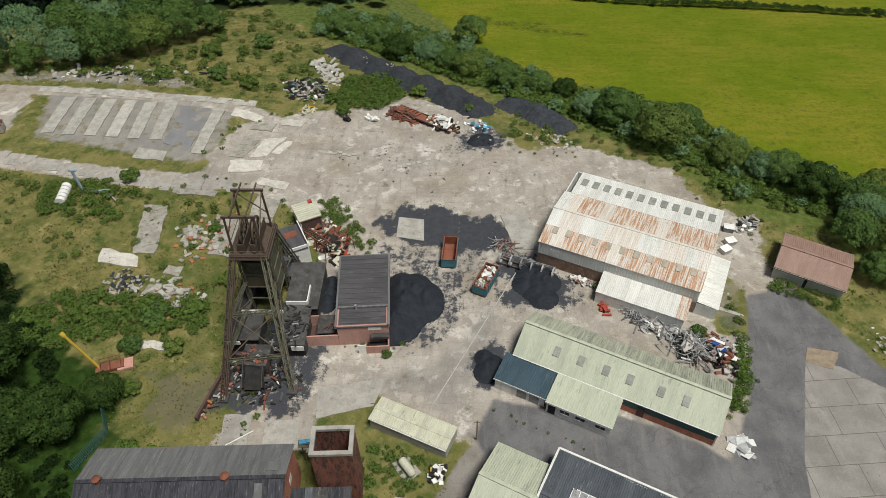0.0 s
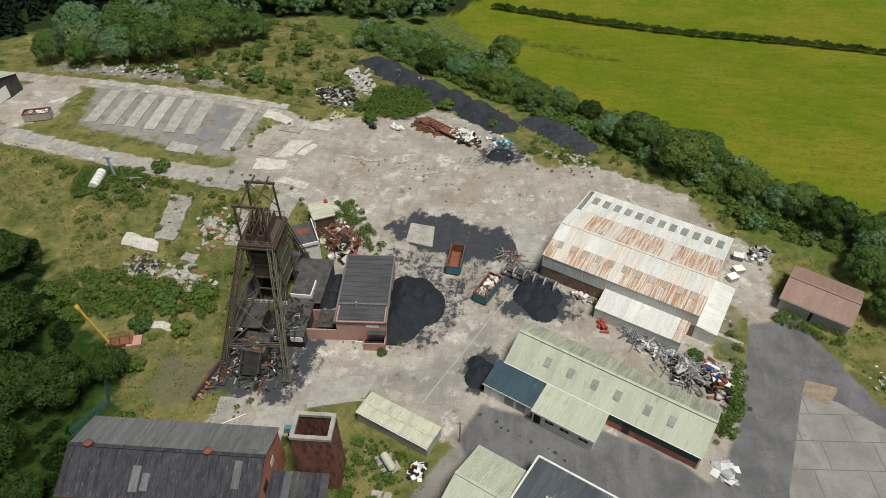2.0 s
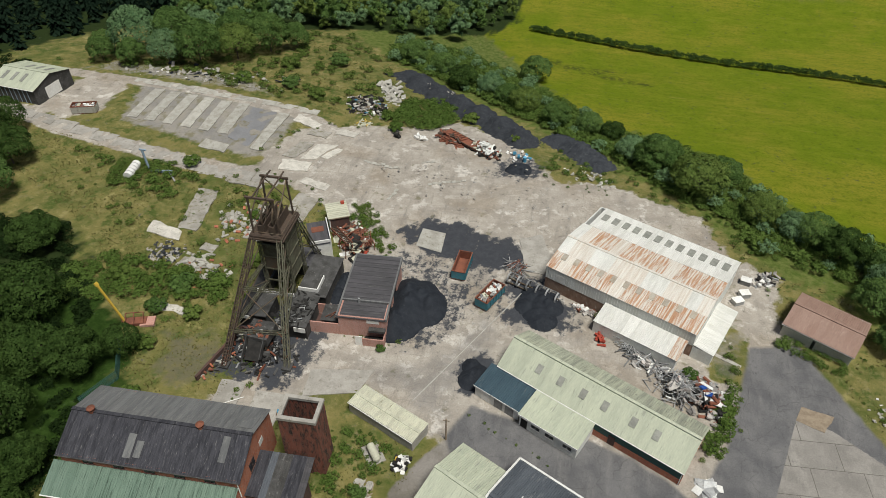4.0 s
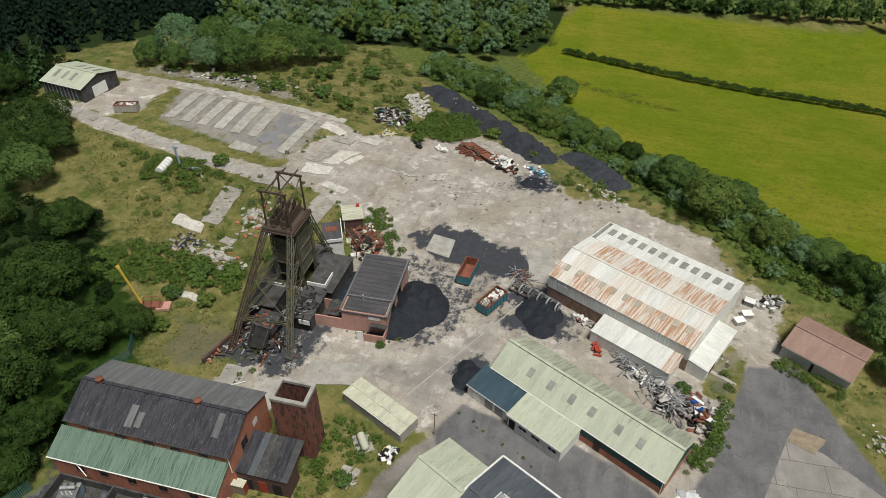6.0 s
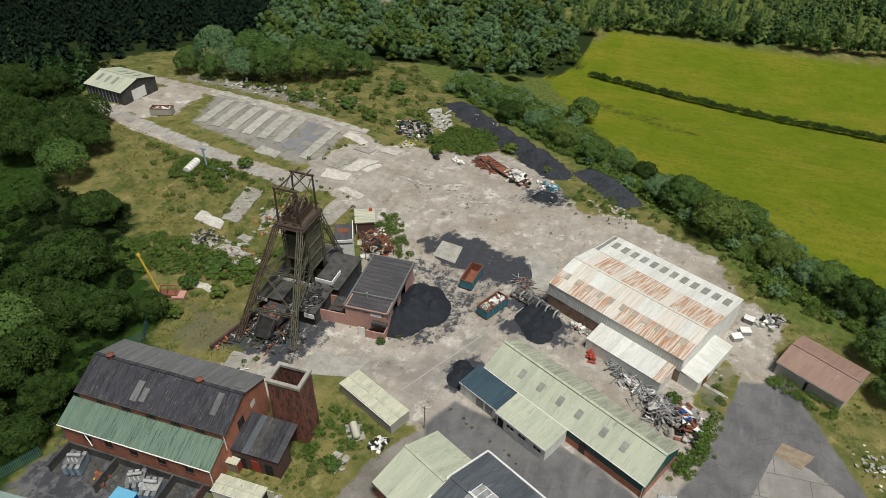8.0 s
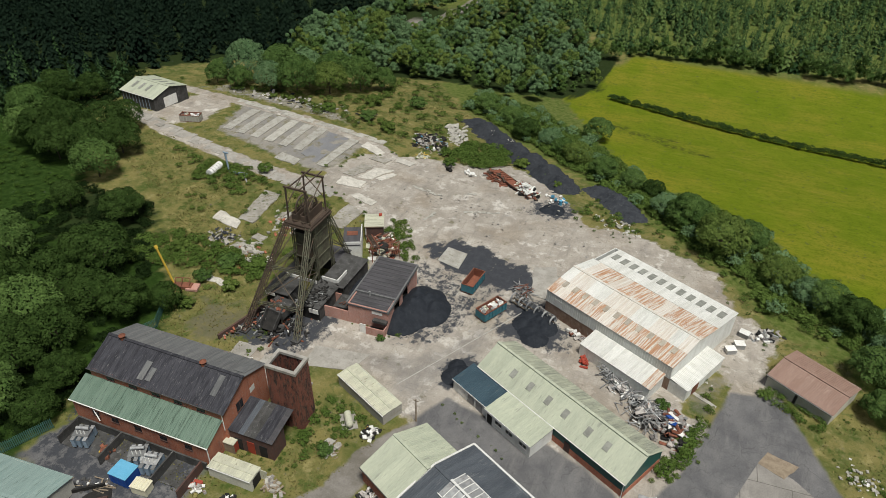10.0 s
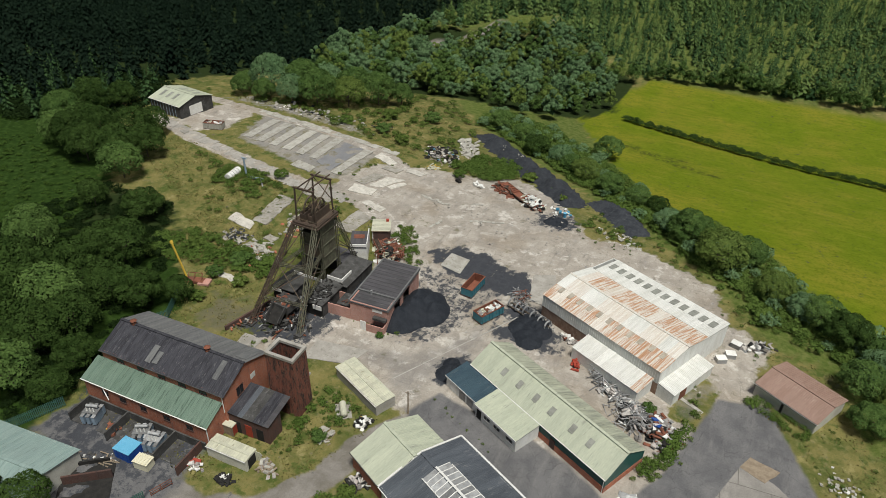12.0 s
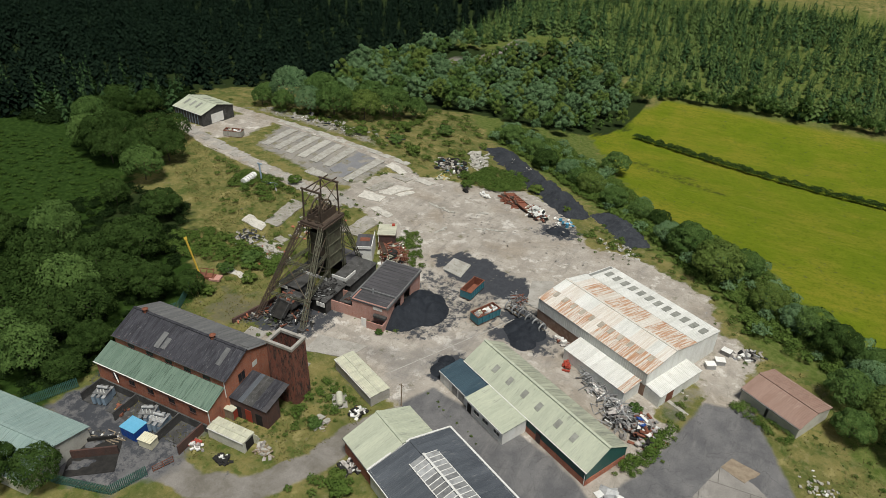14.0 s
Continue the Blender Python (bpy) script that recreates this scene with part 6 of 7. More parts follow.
heap_mesh("coal_mound", "small coal heap on the far side of the hut", -15.0, 72.5, 3.2, 4.5, 1.6, 5, 8, 5)


def coal_bank(line, wide, tall, label, seed):
    r = np.random.default_rng(seed)
    m, n = 90, 18
    pts = np.array(line, float)
    seg = np.r_[0, np.cumsum(np.hypot(*np.diff(pts, axis=0).T))]
    s = np.linspace(0, seg[-1], m)
    px, py = np.interp(s, seg, pts[:, 0]), np.interp(s, seg, pts[:, 1])
    tx, ty = np.gradient(px), np.gradient(py)
    q = np.hypot(tx, ty)
    nx, ny = -ty / q, tx / q
    v = np.linspace(-1, 1, n)
    wide = (wide * (1 + 0.16 * np.sin(s * 0.9) * np.sin(s * 0.37 + seed) + 0.07 * r.normal(0, 1, m)))[:, None]
    X, Y = px[:, None] + nx[:, None] * v * wide / 2, py[:, None] + ny[:, None] * v * wide / 2
    end = np.clip(np.minimum(s, seg[-1] - s) / 6, 0, 1)[:, None]
    prof = np.clip(1.25 * (1 - np.abs(v - 0.25) / 1.2), 0, 1) * (np.abs(v) < 0.97)
    Z = height(X, Y) + tall * end * prof * (0.85 + 0.2 * np.sin(s * 0.7)[:, None]) + 0.16 * r.normal(0, 1, X.shape) * (np.abs(v) < 0.9) - 0.1
    ob = grid_mesh("coal_bank", X, Y, Z, M["coal_waste"])
    return tagged(ob, label, "coal bank", "coal banks")


coal_bank([(-33, 172), (-24, 164), (-12, 154), (0, 143.5), (9, 135), (11, 131)], 9.0, 3.0, "long dark bank of coal waste along the field side", 1)
coal_bank([(14.5, 139.5), (20, 135.5), (27, 128.5), (31, 124.5)], 7.5, 2.6, "shorter dark bank of coal waste along the field side", 2)


def skip(at, turn, label, load, paint="skip_teal"):
    e = thing("roll_off_skip", label, "skip", at, turn, "skips in the yard")
    L, W, H = 6.0, 2.6, 2.1
    part("floor", box(-L / 2, L / 2, -W / 2, W / 2, 0.25, 0.35), "rust", e)
    for s in (-1, 1):
        y = s * (W / 2 - 0.05)
        sd = part("side", box(-L / 2, L / 2, y - 0.05, y + 0.05, 0.35, H), paint, e)
        part("liner", box(-L / 2 + 0.06, L / 2 - 0.06, min(y - 0.06 * s, y - 0.09 * s), max(y - 0.06 * s, y - 0.09 * s), 0.4, H - 0.05), "rust", sd)
        part("rim", box(-L / 2, L / 2, y - 0.09, y + 0.09, H, H + 0.12), "rust", sd)
        for i in range(7):
            x = -L / 2 + 0.3 + i * 0.9
            part("rib", box(x - 0.06, x + 0.06, min(y + 0.05 * s, y + 0.16 * s), max(y + 0.05 * s, y + 0.16 * s), 0.35, H), paint, sd)
        part("runner", box(-L / 2, L / 2, s * 0.5 - 0.08, s * 0.5 + 0.08, 0.0, 0.25), "steel", e)
    for s in (-1, 1):
        x = s * (L / 2 - 0.04)
        part("end", box(x - 0.04, x + 0.04, -W / 2 + 0.1, W / 2 - 0.1, 0.35, H), paint, e)
        part("end_liner", box(min(x - 0.05 * s, x - 0.08 * s), max(x - 0.05 * s, x - 0.08 * s), -W / 2 + 0.12, W / 2 - 0.12, 0.4, H - 0.05), "rust", e)
        part("end_rim", box(x - 0.07, x + 0.07, -W / 2 + 0.1, W / 2 - 0.1, H, H + 0.12), "rust", e)
    if load:
        r = random.Random(4)
        for i in range(70):
            m = r.choice(("white_paint", "cream", "zinc", "white_wall", "junk", "rust"))
            q = part("load_piece", box(-r.uniform(0.2, 0.6), r.uniform(0.2, 0.6), -0.2, r.uniform(0.1, 0.4), 0, r.uniform(0.1, 0.4)), m, e)
            q.matrix_local = pose(r.uniform(-2.4, 2.4), r.uniform(-0.8, 0.8), 1.2 + r.uniform(0, 0.7), r.uniform(-30, 30), r.uniform(-30, 30), r.uniform(0, 360))
    return e


skip((4.9, 82.4, 0), 87.0, "empty teal roll-off skip with rusty inside", False)
skip((11.4, 75.8, 0), 66.0, "teal roll-off skip heaped with pale scrap", True)
skip((-100.5, 118.8, -0.4), 20.0, "grey skip half full of rusty scrap beside the lane", True, "block")

# angle-iron scrap and steel hoops by the white shed
heap("lattice_scrap", "pale lattice steel sections dumped by the coal", "scrap", (15.2, 84.4, 0), -40, 3.2, 2.0, 1.6, (("zinc", 26, (2.0, 4.5), (0.08, 0.14), (0.08, 0.14)), ("rust", 8, (2.0, 4.0), (0.1, 0.16), (0.1, 0.15))), 5, "bar")
hoops = thing("hoop_frame", "row of dark steel hoops on a long frame", "frame", (18.8, 79.6, 0), -21)
part("rail", beam((-5.4, 0.5, 0.3), (5.0, 0.5, 0.3), 0.2), "steel", hoops)
part("rail", beam((-5.4, -0.6, 0.3), (5.0, -0.6, 0.3), 0.2), "steel", hoops)
part("top_rail", beam((-5.4, 0.5, 1.9), (5.0, 0.5, 1.9), 0.14), "zinc", hoops)
for i in range(6):
    part("hoop", ring(-5.0 + 1.95 * i, 0.0, 1.0, 1.05, 0.28, 0.16), "zinc", hoops)
heap("oddments", "oddments of scrap beside the white shed wall", "scrap", (28.4, 76.8, 0), -23, 2.4, 1.0, 0.7, (("white_paint", 8, (0.5, 1.4), (0.3, 0.7), (0.1, 0.5)), ("junk", 14, (0.5, 1.5), (0.2, 0.6), (0.1, 0.4)), ("rust", 8, (0.5, 2.0), (0.1, 0.4), (0.1, 0.3))), 12)
heap("red_scrap", "bright red plastic barrier pieces", "scrap", (31.4, 70.6, 0), 20, 0.6, 1.3, 0.9, (("red_paint", 9, (0.8, 1.6), (0.3, 0.6), (0.2, 0.5)),), 13)
heap("pipe_stack", "stack of grey steel poles beside the lean-to", "scrap", (36.4, 70.4, 0), -60, 2.2, 1.2, 1.2, (("zinc", 60, (3.0, 5.0), (0.08, 0.16), (0.08, 0.16)),), 14, "pole")
heap("scrap_strip", "strip of pale scrap lengths along the lean-to", "scrap", (39.6, 66.6, 0), -26, 5.0, 1.6, 0.9, (("zinc", 40, (1.5, 3.5), (0.1, 0.3), (0.1, 0.25)), ("white_paint", 9, (1.0, 2.4), (0.2, 0.5), (0.05, 0.2)), ("junk", 20, (0.8, 2.2), (0.2, 0.6), (0.1, 0.4))), 15)
heap("scrap_heap", "big heap of grey aluminium lengths and mixed scrap", "scrap heap", (44.3, 62.6, 0), -35, 4.4, 3.2, 2.2, (("zinc", 150, (1.8, 4.5), (0.05, 0.16), (0.04, 0.14)), ("white_paint", 16, (1.0, 3.0), (0.08, 0.3), (0.04, 0.1)), ("dark", 24, (0.6, 1.8), (0.2, 0.6), (0.1, 0.3)), ("junk", 24, (0.8, 2.0), (0.3, 0.9), (0.1, 0.5))), 16)
heap("scrap_heap", "heap of rusty and painted scrap metal with blue sheet", "scrap heap", (48.6, 61.6, 0), -55, 4.2, 2.8, 2.2, (("rust", 40, (1.2, 3.2), (0.15, 0.6), (0.1, 0.3)), ("junk", 45, (0.8, 2.4), (0.3, 0.9), (0.1, 0.5)), ("white_paint", 12, (0.9, 2.4), (0.3, 0.8), (0.05, 0.2)), ("zinc", 40, (1.2, 3.0), (0.08, 0.3), (0.06, 0.2)), ("blue_paint", 6, (0.8, 1.8), (0.5, 1.0), (0.1, 0.3)), ("dark", 25, (0.6, 1.8), (0.3, 0.8), (0.2, 0.5))), 17)
heap("sheet_offcuts", "loose grey sheets lying by the shed corner", "scrap", (47.6, 46.0, 0), -20, 1.8, 1.8, 0.3, (("zinc", 7, (1.5, 2.8), (1.0, 1.8), (0.03, 0.06)), ("white_paint", 5, (1.0, 2.0), (0.8, 1.4), (0.03, 0.08))), 18)
heap("white_goods", "scattered white goods and scrap by the lane", "scrap", (61.2, 92.6, -0.3), 40, 3.4, 1.8, 1.0, (("white_paint", 9, (0.5, 1.3), (0.4, 0.8), (0.2, 0.6)), ("zinc", 10, (0.6, 2.0), (0.2, 0.6), (0.1, 0.4)), ("junk", 24, (0.6, 1.8), (0.3, 0.8), (0.1, 0.5)), ("dark", 12, (0.6, 1.4), (0.4, 0.9), (0.2, 0.5))), 19)
# Plain crates stand in for a small pale vehicle-like thing.
for x, y, a in ((56.6, 87.4, 20), (55.2, 85.2, 30), (57.2, 91.0, -15)):
    c = thing("scrap_crate", "pale metal crate in place of a small vehicle-like thing by the shed end", "crate", (x, y, -0.2), a, "crates by the shed end")
    part("body", box(-0.9, 0.9, -0.7, 0.7, 0.0, 1.0), "zinc", c)
    part("lid", box(-0.95, 0.95, -0.75, 0.75, 1.0, 1.08), "white_paint", c)

# wrecked trailer with scrap, and the tip beyond
heap("wreck_rust", "row of rust-red wrecked machinery on the yard edge", "wreck", (-7.2, 130.6, hz(-7, 130)), -28, 5.0, 1.8, 1.5, (("rust", 45, (1.5, 4.0), (0.3, 1.0), (0.2, 0.5)), ("steel_brown", 15, (1.0, 3.0), (0.3, 0.9), (0.2, 0.5))), 21)
heap("wreck_white", "heap of white and pale dumped scrap on a trailer", "wreck", (1.8, 126.6, hz(1.8, 126)), -38, 4.6, 2.2, 1.9, (("white_wall", 46, (0.8, 2.6), (0.2, 0.7), (0.2, 0.5)), ("zinc", 20, (1.0, 3.0), (0.1, 0.4), (0.1, 0.4)), ("rust", 14, (1.0, 3.0), (0.2, 0.6), (0.1, 0.4)), ("cream", 12, (0.8, 2.0), (0.3, 0.9), (0.2, 0.6)), ("dark", 16, (0.8, 2.0), (0.5, 1.0), (0.3, 0.7)), ("red_paint", 6, (0.8, 1.8), (0.3, 0.6), (0.1, 0.3))), 22)
bed = thing("flatbed_trailer", "rusty flatbed trailer frame under the dumped scrap", "trailer", (-2.6, 128.6, hz(-2.6, 128.6)), -33)
part("bed", box(-8.0, 8.0, -1.3, 1.3, 0.75, 0.95), "rust", bed)
for y in (-1.25, 1.25):
    part("side_rail", box(-8.0, 8.0, y - 0.08, y + 0.08, 0.95, 1.15), "steel_brown", bed)
for x in (-6.4, -5.2, 5.6):
    for y in (-1.2, 1.2):
        part("wheel", tube((x, y - 0.18, 0.5), (x, y + 0.18, 0.5), 0.5, 12), "dark", bed)
for i in range(6):
    part("roller", beam((-7.6 + 1.05 * i, -1.1, 1.15), (-7.0 + 1.05 * i, 1.1, 1.15), 0.5, 0.36), "rust", bed)
drum = thing("blue_drum", "bright blue plastic drum on the coal dust", "drum", (11.4, 124.4, hz(11.4, 124.4)), 0)
part("body", tube((0, 0, -0.1), (0, 0, 1.2), 0.42, 14), "blue_light", drum)
part("lid", tube((0, 0, 1.2), (0, 0, 1.28), 0.45, 14), "blue_top", drum)
heap("rubbish_tip", "tip of mixed household rubbish and pale rubble", "rubbish", (-33.0, 141.0, hz(-33, 141)), 25, 6.0, 6.5, 1.4, (("white_paint", 22, (0.3, 1.0), (0.2, 0.6), (0.1, 0.3)), ("timber", 30, (0.6, 2.0), (0.2, 0.6), (0.1, 0.3)), ("bramble", 20, (0.5, 1.2), (0.4, 0.9), (0.1, 0.3)), ("dark", 60, (0.6, 1.8), (0.4, 1.0), (0.1, 0.5)), ("blue_light", 16, (0.5, 1.4), (0.4, 0.8), (0.1, 0.3)), ("concrete_pale", 44, (0.6, 1.8), (0.4, 1.0), (0.1, 0.3)), ("junk", 50, (0.6, 1.8), (0.3, 0.9), (0.1, 0.4))), 23)
heap("rubble_trail", "trail of pale rubble leading up the slope", "rubble", (-29.5, 152.0, hz(-29.5, 152)), 20, 3.5, 8.0, 0.5, (("concrete_pale", 60, (0.8, 2.2), (0.5, 1.4), (0.1, 0.4)), ("white_paint", 12, (0.4, 1.0), (0.3, 0.8), (0.1, 0.3))), 24)
heap("yellow_scrap", "tangle of cream-yellow frames at the tip's foot", "scrap", (-30.6, 131.6, hz(-30, 131)), 10, 1.6, 1.4, 1.2, (("yellow", 8, (1.0, 2.2), (0.08, 0.2), (0.08, 0.2)), ("cream", 16, (0.8, 2.2), (0.1, 0.4), (0.08, 0.3))), 25)
for x, y, m, l in ((-20.6, 127.6, "dark", "cluster of black dumped drums on concrete"), (-16.0, 129.4, "white_paint", "white boxes dumped on the yard edge"), (-14.4, 128.6, "white_paint", "white sacks dumped on the yard edge")):
    heap("dumped_box", l, "rubbish", (x, y, hz(x, y)), 15, 0.8, 0.7, 0.8, ((m, 7, (0.6, 1.2), (0.4, 0.9), (0.3, 0.8)),), int(x * -3))
heap("bank_litter", "light litter by the coal waste bank", "rubbish", (8.4, 125.5, hz(8, 125)), 0, 4.0, 3.0, 0.3, (("white_paint", 14, (0.3, 1.0), (0.2, 0.6), (0.1, 0.2)), ("blue_light", 4, (0.6, 1.2), (0.5, 0.8), (0.3, 0.7))), 27)
heap("bank_litter", "pale litter and stones on the weedy bank", "rubbish", (27.0, 119.5, hz(27, 119)), -30, 7.0, 3.0, 0.2, (("white_paint", 26, (0.2, 0.6), (0.15, 0.4), (0.1, 0.2)), ("concrete_pale", 30, (0.3, 0.8), (0.3, 0.8), (0.1, 0.3))), 28)
heap("bank_stones", "pale stones and weeds strewn over the coal waste", "rubble", (-10.0, 153.6, hz(-10, 153.6) + 1.2), -40, 16.0, 2.2, 0.3, (("concrete_pale", 50, (0.2, 0.6), (0.2, 0.5), (0.1, 0.25)),), 71)
for i, (x, y) in enumerate(((-26, 165), (-19, 158.5), (-3, 146), (4, 139), (8, 134.5), (23, 131), (-13, 154), (-7, 148))):
    plant("bush", BUSH[i % 3], x, y, random.uniform(0.5, 0.9), "small bush growing on the coal waste", "bushes on the coal waste")


# ---- concrete bases, slabs and rubble ----
def slab(name, outline, top, material, label, group, jitter=0.0, seed=0):
    """A cast slab on the ground with slightly broken edges."""
    r = random.Random(seed)
    pts = []
    n = len(outline)
    for i in range(n):
        (ax, ay), (bx, by) = outline[i], outline[(i + 1) % n]
        k = max(1, int(math.hypot(bx - ax, by - ay) / 1.2)) if jitter else 1
        for j in range(k):
            t = j / k
            pts.append((ax + (bx - ax) * t + r.uniform(-jitter, jitter), ay + (by - ay) * t + r.uniform(-jitter, jitter)))
    cx, cy = sum(p[0] for p in pts) / len(pts), sum(p[1] for p in pts) / len(pts)
    bm = bmesh.new()
    lo = [bm.verts.new((x - cx, y - cy, hz(x, y) - hz(cx, cy) - 0.25)) for x, y in pts]
    hi = [bm.verts.new((x - cx, y - cy, hz(x, y) - hz(cx, cy) + top)) for x, y in pts]
    for i in range(len(pts)):
        j = (i + 1) % len(pts)
        bm.faces.new((lo[i], lo[j], hi[j], hi[i]))
    bm.faces.new(hi)
    ob = solo(name, bm, material, label, "slab", (cx, cy, hz(cx, cy)), 0, group)
    return ob


for i in range(6):
    x0 = -90.6 + 5.15 * i
    slab("concrete_strip", [(x0, 134.6 - 0.45 * i), (x0 + 3.0, 134.7 - 0.45 * i), (x0 + 4.3, 118.9 - 0.42 * i), (x0 + 1.5, 118.9 - 0.42 * i)], 0.22, "concrete_pale", "long pale concrete strip base on the levelled ground", "concrete strip bases", 0.12, i)
slab("concrete_strip", [(-52.6, 129.9), (-49.8, 130.1), (-49.9, 111.8), (-52.4, 112.1)], 0.28, "concrete_pale", "long pale concrete strip base on the levelled ground", "concrete strip bases", 0.1, 9)
slab("concrete_pad", [(-60.4, 131.4), (-53.4, 130.2), (-53.2, 112.8), (-60.0, 116.0)], 0.06, "grey_pad", "wide grey concrete base between strips", "", 0.15, 10)
slab("pit_slab", [(-64.5, 113.8), (-57.5, 112.4), (-57.6, 109.2), (-64.6, 110.2)], 0.2, "concrete_pale", "pale slab with a slot beside the lane", "", 0.15, 11)
for i in range(9):
    x0 = -99 + 6.2 * i
    y0 = 138.6 - 0.062 * (x0 + 99) * 1.6
    slab("lane_slab", [(x0, y0 + 1.6), (x0 + 6.05, y0 + 1.1), (x0 + 6.05, y0 - 1.5), (x0, y0 - 1.0)], 0.07, "concrete_pale", "pale cast slab of the upper lane", "slabs of the upper lane", 0.08, 40 + i)
for i in range(12):
    t = i / 12
    ax, ay = -118 + 78 * t, 115.0 - 12.6 * min(1.0, 1.35 * t) - 0.6 * t
    slab("lane_slab", [(ax, ay + 2.0), (ax + 6.3, ay + 1.35), (ax + 6.3, ay - 2.4), (ax, ay - 1.8)], 0.05, "concrete", "worn cast slab of the lower lane", "slabs of the lower lane", 0.12, 60 + i)
NW = [[(-43.8, 111.3), (-42.1, 118.4), (-38.6, 118.6), (-40.4, 111.0)], [(-39.4, 111.0), (-37.6, 118.2), (-33.0, 118.9), (-35.8, 111.6)], [(-43.0, 109.8), (-36.0, 110.2), (-35.6, 106.6), (-42.6, 105.6)], [(-35.0, 112.6), (-32.6, 118.0), (-31.0, 117.6), (-33.0, 112.4)],
      [(-41.4, 124.8), (-36.4, 124.4), (-37.0, 121.4), (-41.8, 121.8)], [(-47.6, 131.0), (-40.0, 127.4), (-41.0, 124.8), (-47.8, 127.6)], [(-35.4, 104.6), (-28.6, 102.4), (-29.0, 100.2), (-35.6, 102.2)], [(-35, 127), (-30, 126.5), (-30.5, 123.5), (-35.2, 124.2)]]
for i, o_ in enumerate(NW):
    slab("broken_slab", o_, 0.16 + 0.05 * (i % 3), "concrete_white" if i % 4 else "mossy", "broken pale concrete slab at the yard's edge", "broken slabs at the yard's edge", 0.28, 80 + i)
WS = [[(-56.3, 94.8), (-51.5, 94.9), (-49.6, 81.4), (-54.0, 81.4)], [(-60.0, 82.6), (-52.2, 80.6), (-51.6, 77.8), (-59.6, 79.0)], [(-41.0, 92.4), (-33.6, 90.8), (-35.4, 81.0), (-39.8, 81.6)], [(-46.6, 88.4), (-42.4, 88.2), (-43.0, 85.8), (-46.8, 86.0)], [(-46.4, 78.4), (-43.2, 78.2), (-43.6, 76.0), (-46.4, 76.4)],
      [(-34.6, 98.4), (-29.2, 97.0), (-30.4, 88.4), (-35.0, 89.0)], [(-48.2, 73.6), (-45.6, 73.4), (-46.0, 71.6), (-48.4, 72.0)], [(-47, 61.8), (-40, 61.2), (-40.2, 59.8), (-47, 60.2)], [(-66.4, 104.4), (-62.6, 104.2), (-63, 101.6), (-66.4, 102)], [(-52, 100.4), (-43, 99.4), (-43.2, 97.8), (-52, 98.6)]]
for i, o_ in enumerate(WS):
    slab("old_floor_slab", o_, 0.20, "concrete_white" if i in (1, 7) else "mossy", "cracked old floor slab among rough grass", "floor slabs in the grass", 0.25, 100 + i)
slab("yard_pad", [(-5.35, 92.9), (-0.52, 92.4), (-0.12, 86.4), (-5.4, 87.4)], 0.10, "concrete_pale", "square pale concrete pad ringed by coal dust", "", 0.06, 121)
for i, o_ in enumerate([[(-27.6, 48.4), (-23.6, 48.6), (-22.8, 40.6), (-27.0, 40.4)], [(-21.2, 47.6), (-16.2, 47.8), (-16.0, 40.8), (-20.6, 40.6)], [(-14.4, 53.4), (-4.2, 55.6), (-5.6, 50.6), (-13.8, 48.2)], [(-30, 41.4), (-38, 40.4), (-37.6, 38.8), (-30, 39.4)]]):
    slab("cast_slab", o_, 0.10, "concrete", "grey cast slab near the headframe", "cast slabs near the headframe", 0.1, 130 + i)
for i, o_ in enumerate([[(61.6, 61.0), (63.0, 63.8), (67.5, 62.8), (65.5, 59.5)], [(50.2, 76.4), (53.4, 75.2), (53.2, 74.6), (50.0, 75.8)], [(50.6, 72.0), (54.6, 70.2), (54.3, 69.6), (50.4, 71.4)]]):
    slab("small_slab", o_, 0.06, "concrete_pale" if i else "timber", "low slab set into the asphalt edge", "", 0.08, 140 + i)
heap("coal_tip_patch", "scatter of dark spoil and stones on the slab edge", "rubble", (-52.0, 73.6, 0), 20, 4.0, 4.0, 0.4, (("coal_waste", 60, (0.3, 1.1), (0.2, 0.8), (0.05, 0.15)), ("concrete", 40, (0.3, 0.9), (0.2, 0.6), (0.05, 0.2))), 31)
heap("ruin_rubble", "scattered pale rubble from demolished walls", "rubble", (-44.0, 72.0, 0), 10, 6.0, 6.0, 0.3, (("concrete_pale", 46, (0.5, 2.0), (0.4, 1.2), (0.1, 0.35)), ("brick", 14, (0.4, 1.0), (0.3, 0.6), (0.1, 0.3))), 32)
heap("ruin_rubble", "scattered pale and brick rubble from demolished walls", "rubble", (-42.0, 86.0, 0), 10, 6.0, 6.0, 0.2, (("concrete_pale", 50, (0.4, 1.6), (0.3, 1.0), (0.1, 0.3)), ("brick", 20, (0.4, 1.0), (0.3, 0.6), (0.1, 0.3))), 33)
heap("slab_rubble", "fragments of grey concrete on the cleared ground", "rubble", (-82.0, 146.0, hz(-82, 146)), 0, 26.0, 6.0, 0.1, (("concrete", 60, (0.5, 2.5), (0.4, 1.4), (0.1, 0.3)), ("coal", 26, (0.8, 2.4), (0.5, 1.6), (0.1, 0.25)), ("white_paint", 14, (0.3, 0.9), (0.2, 0.5), (0.1, 0.3))), 34)
heap("yard_litter", "small stones and litter strewn over the yard", "rubble", (-4, 112, 0), 0, 26.0, 14.0, 0.05, (("concrete", 44, (0.2, 0.7), (0.15, 0.4), (0.04, 0.09)),), 35)
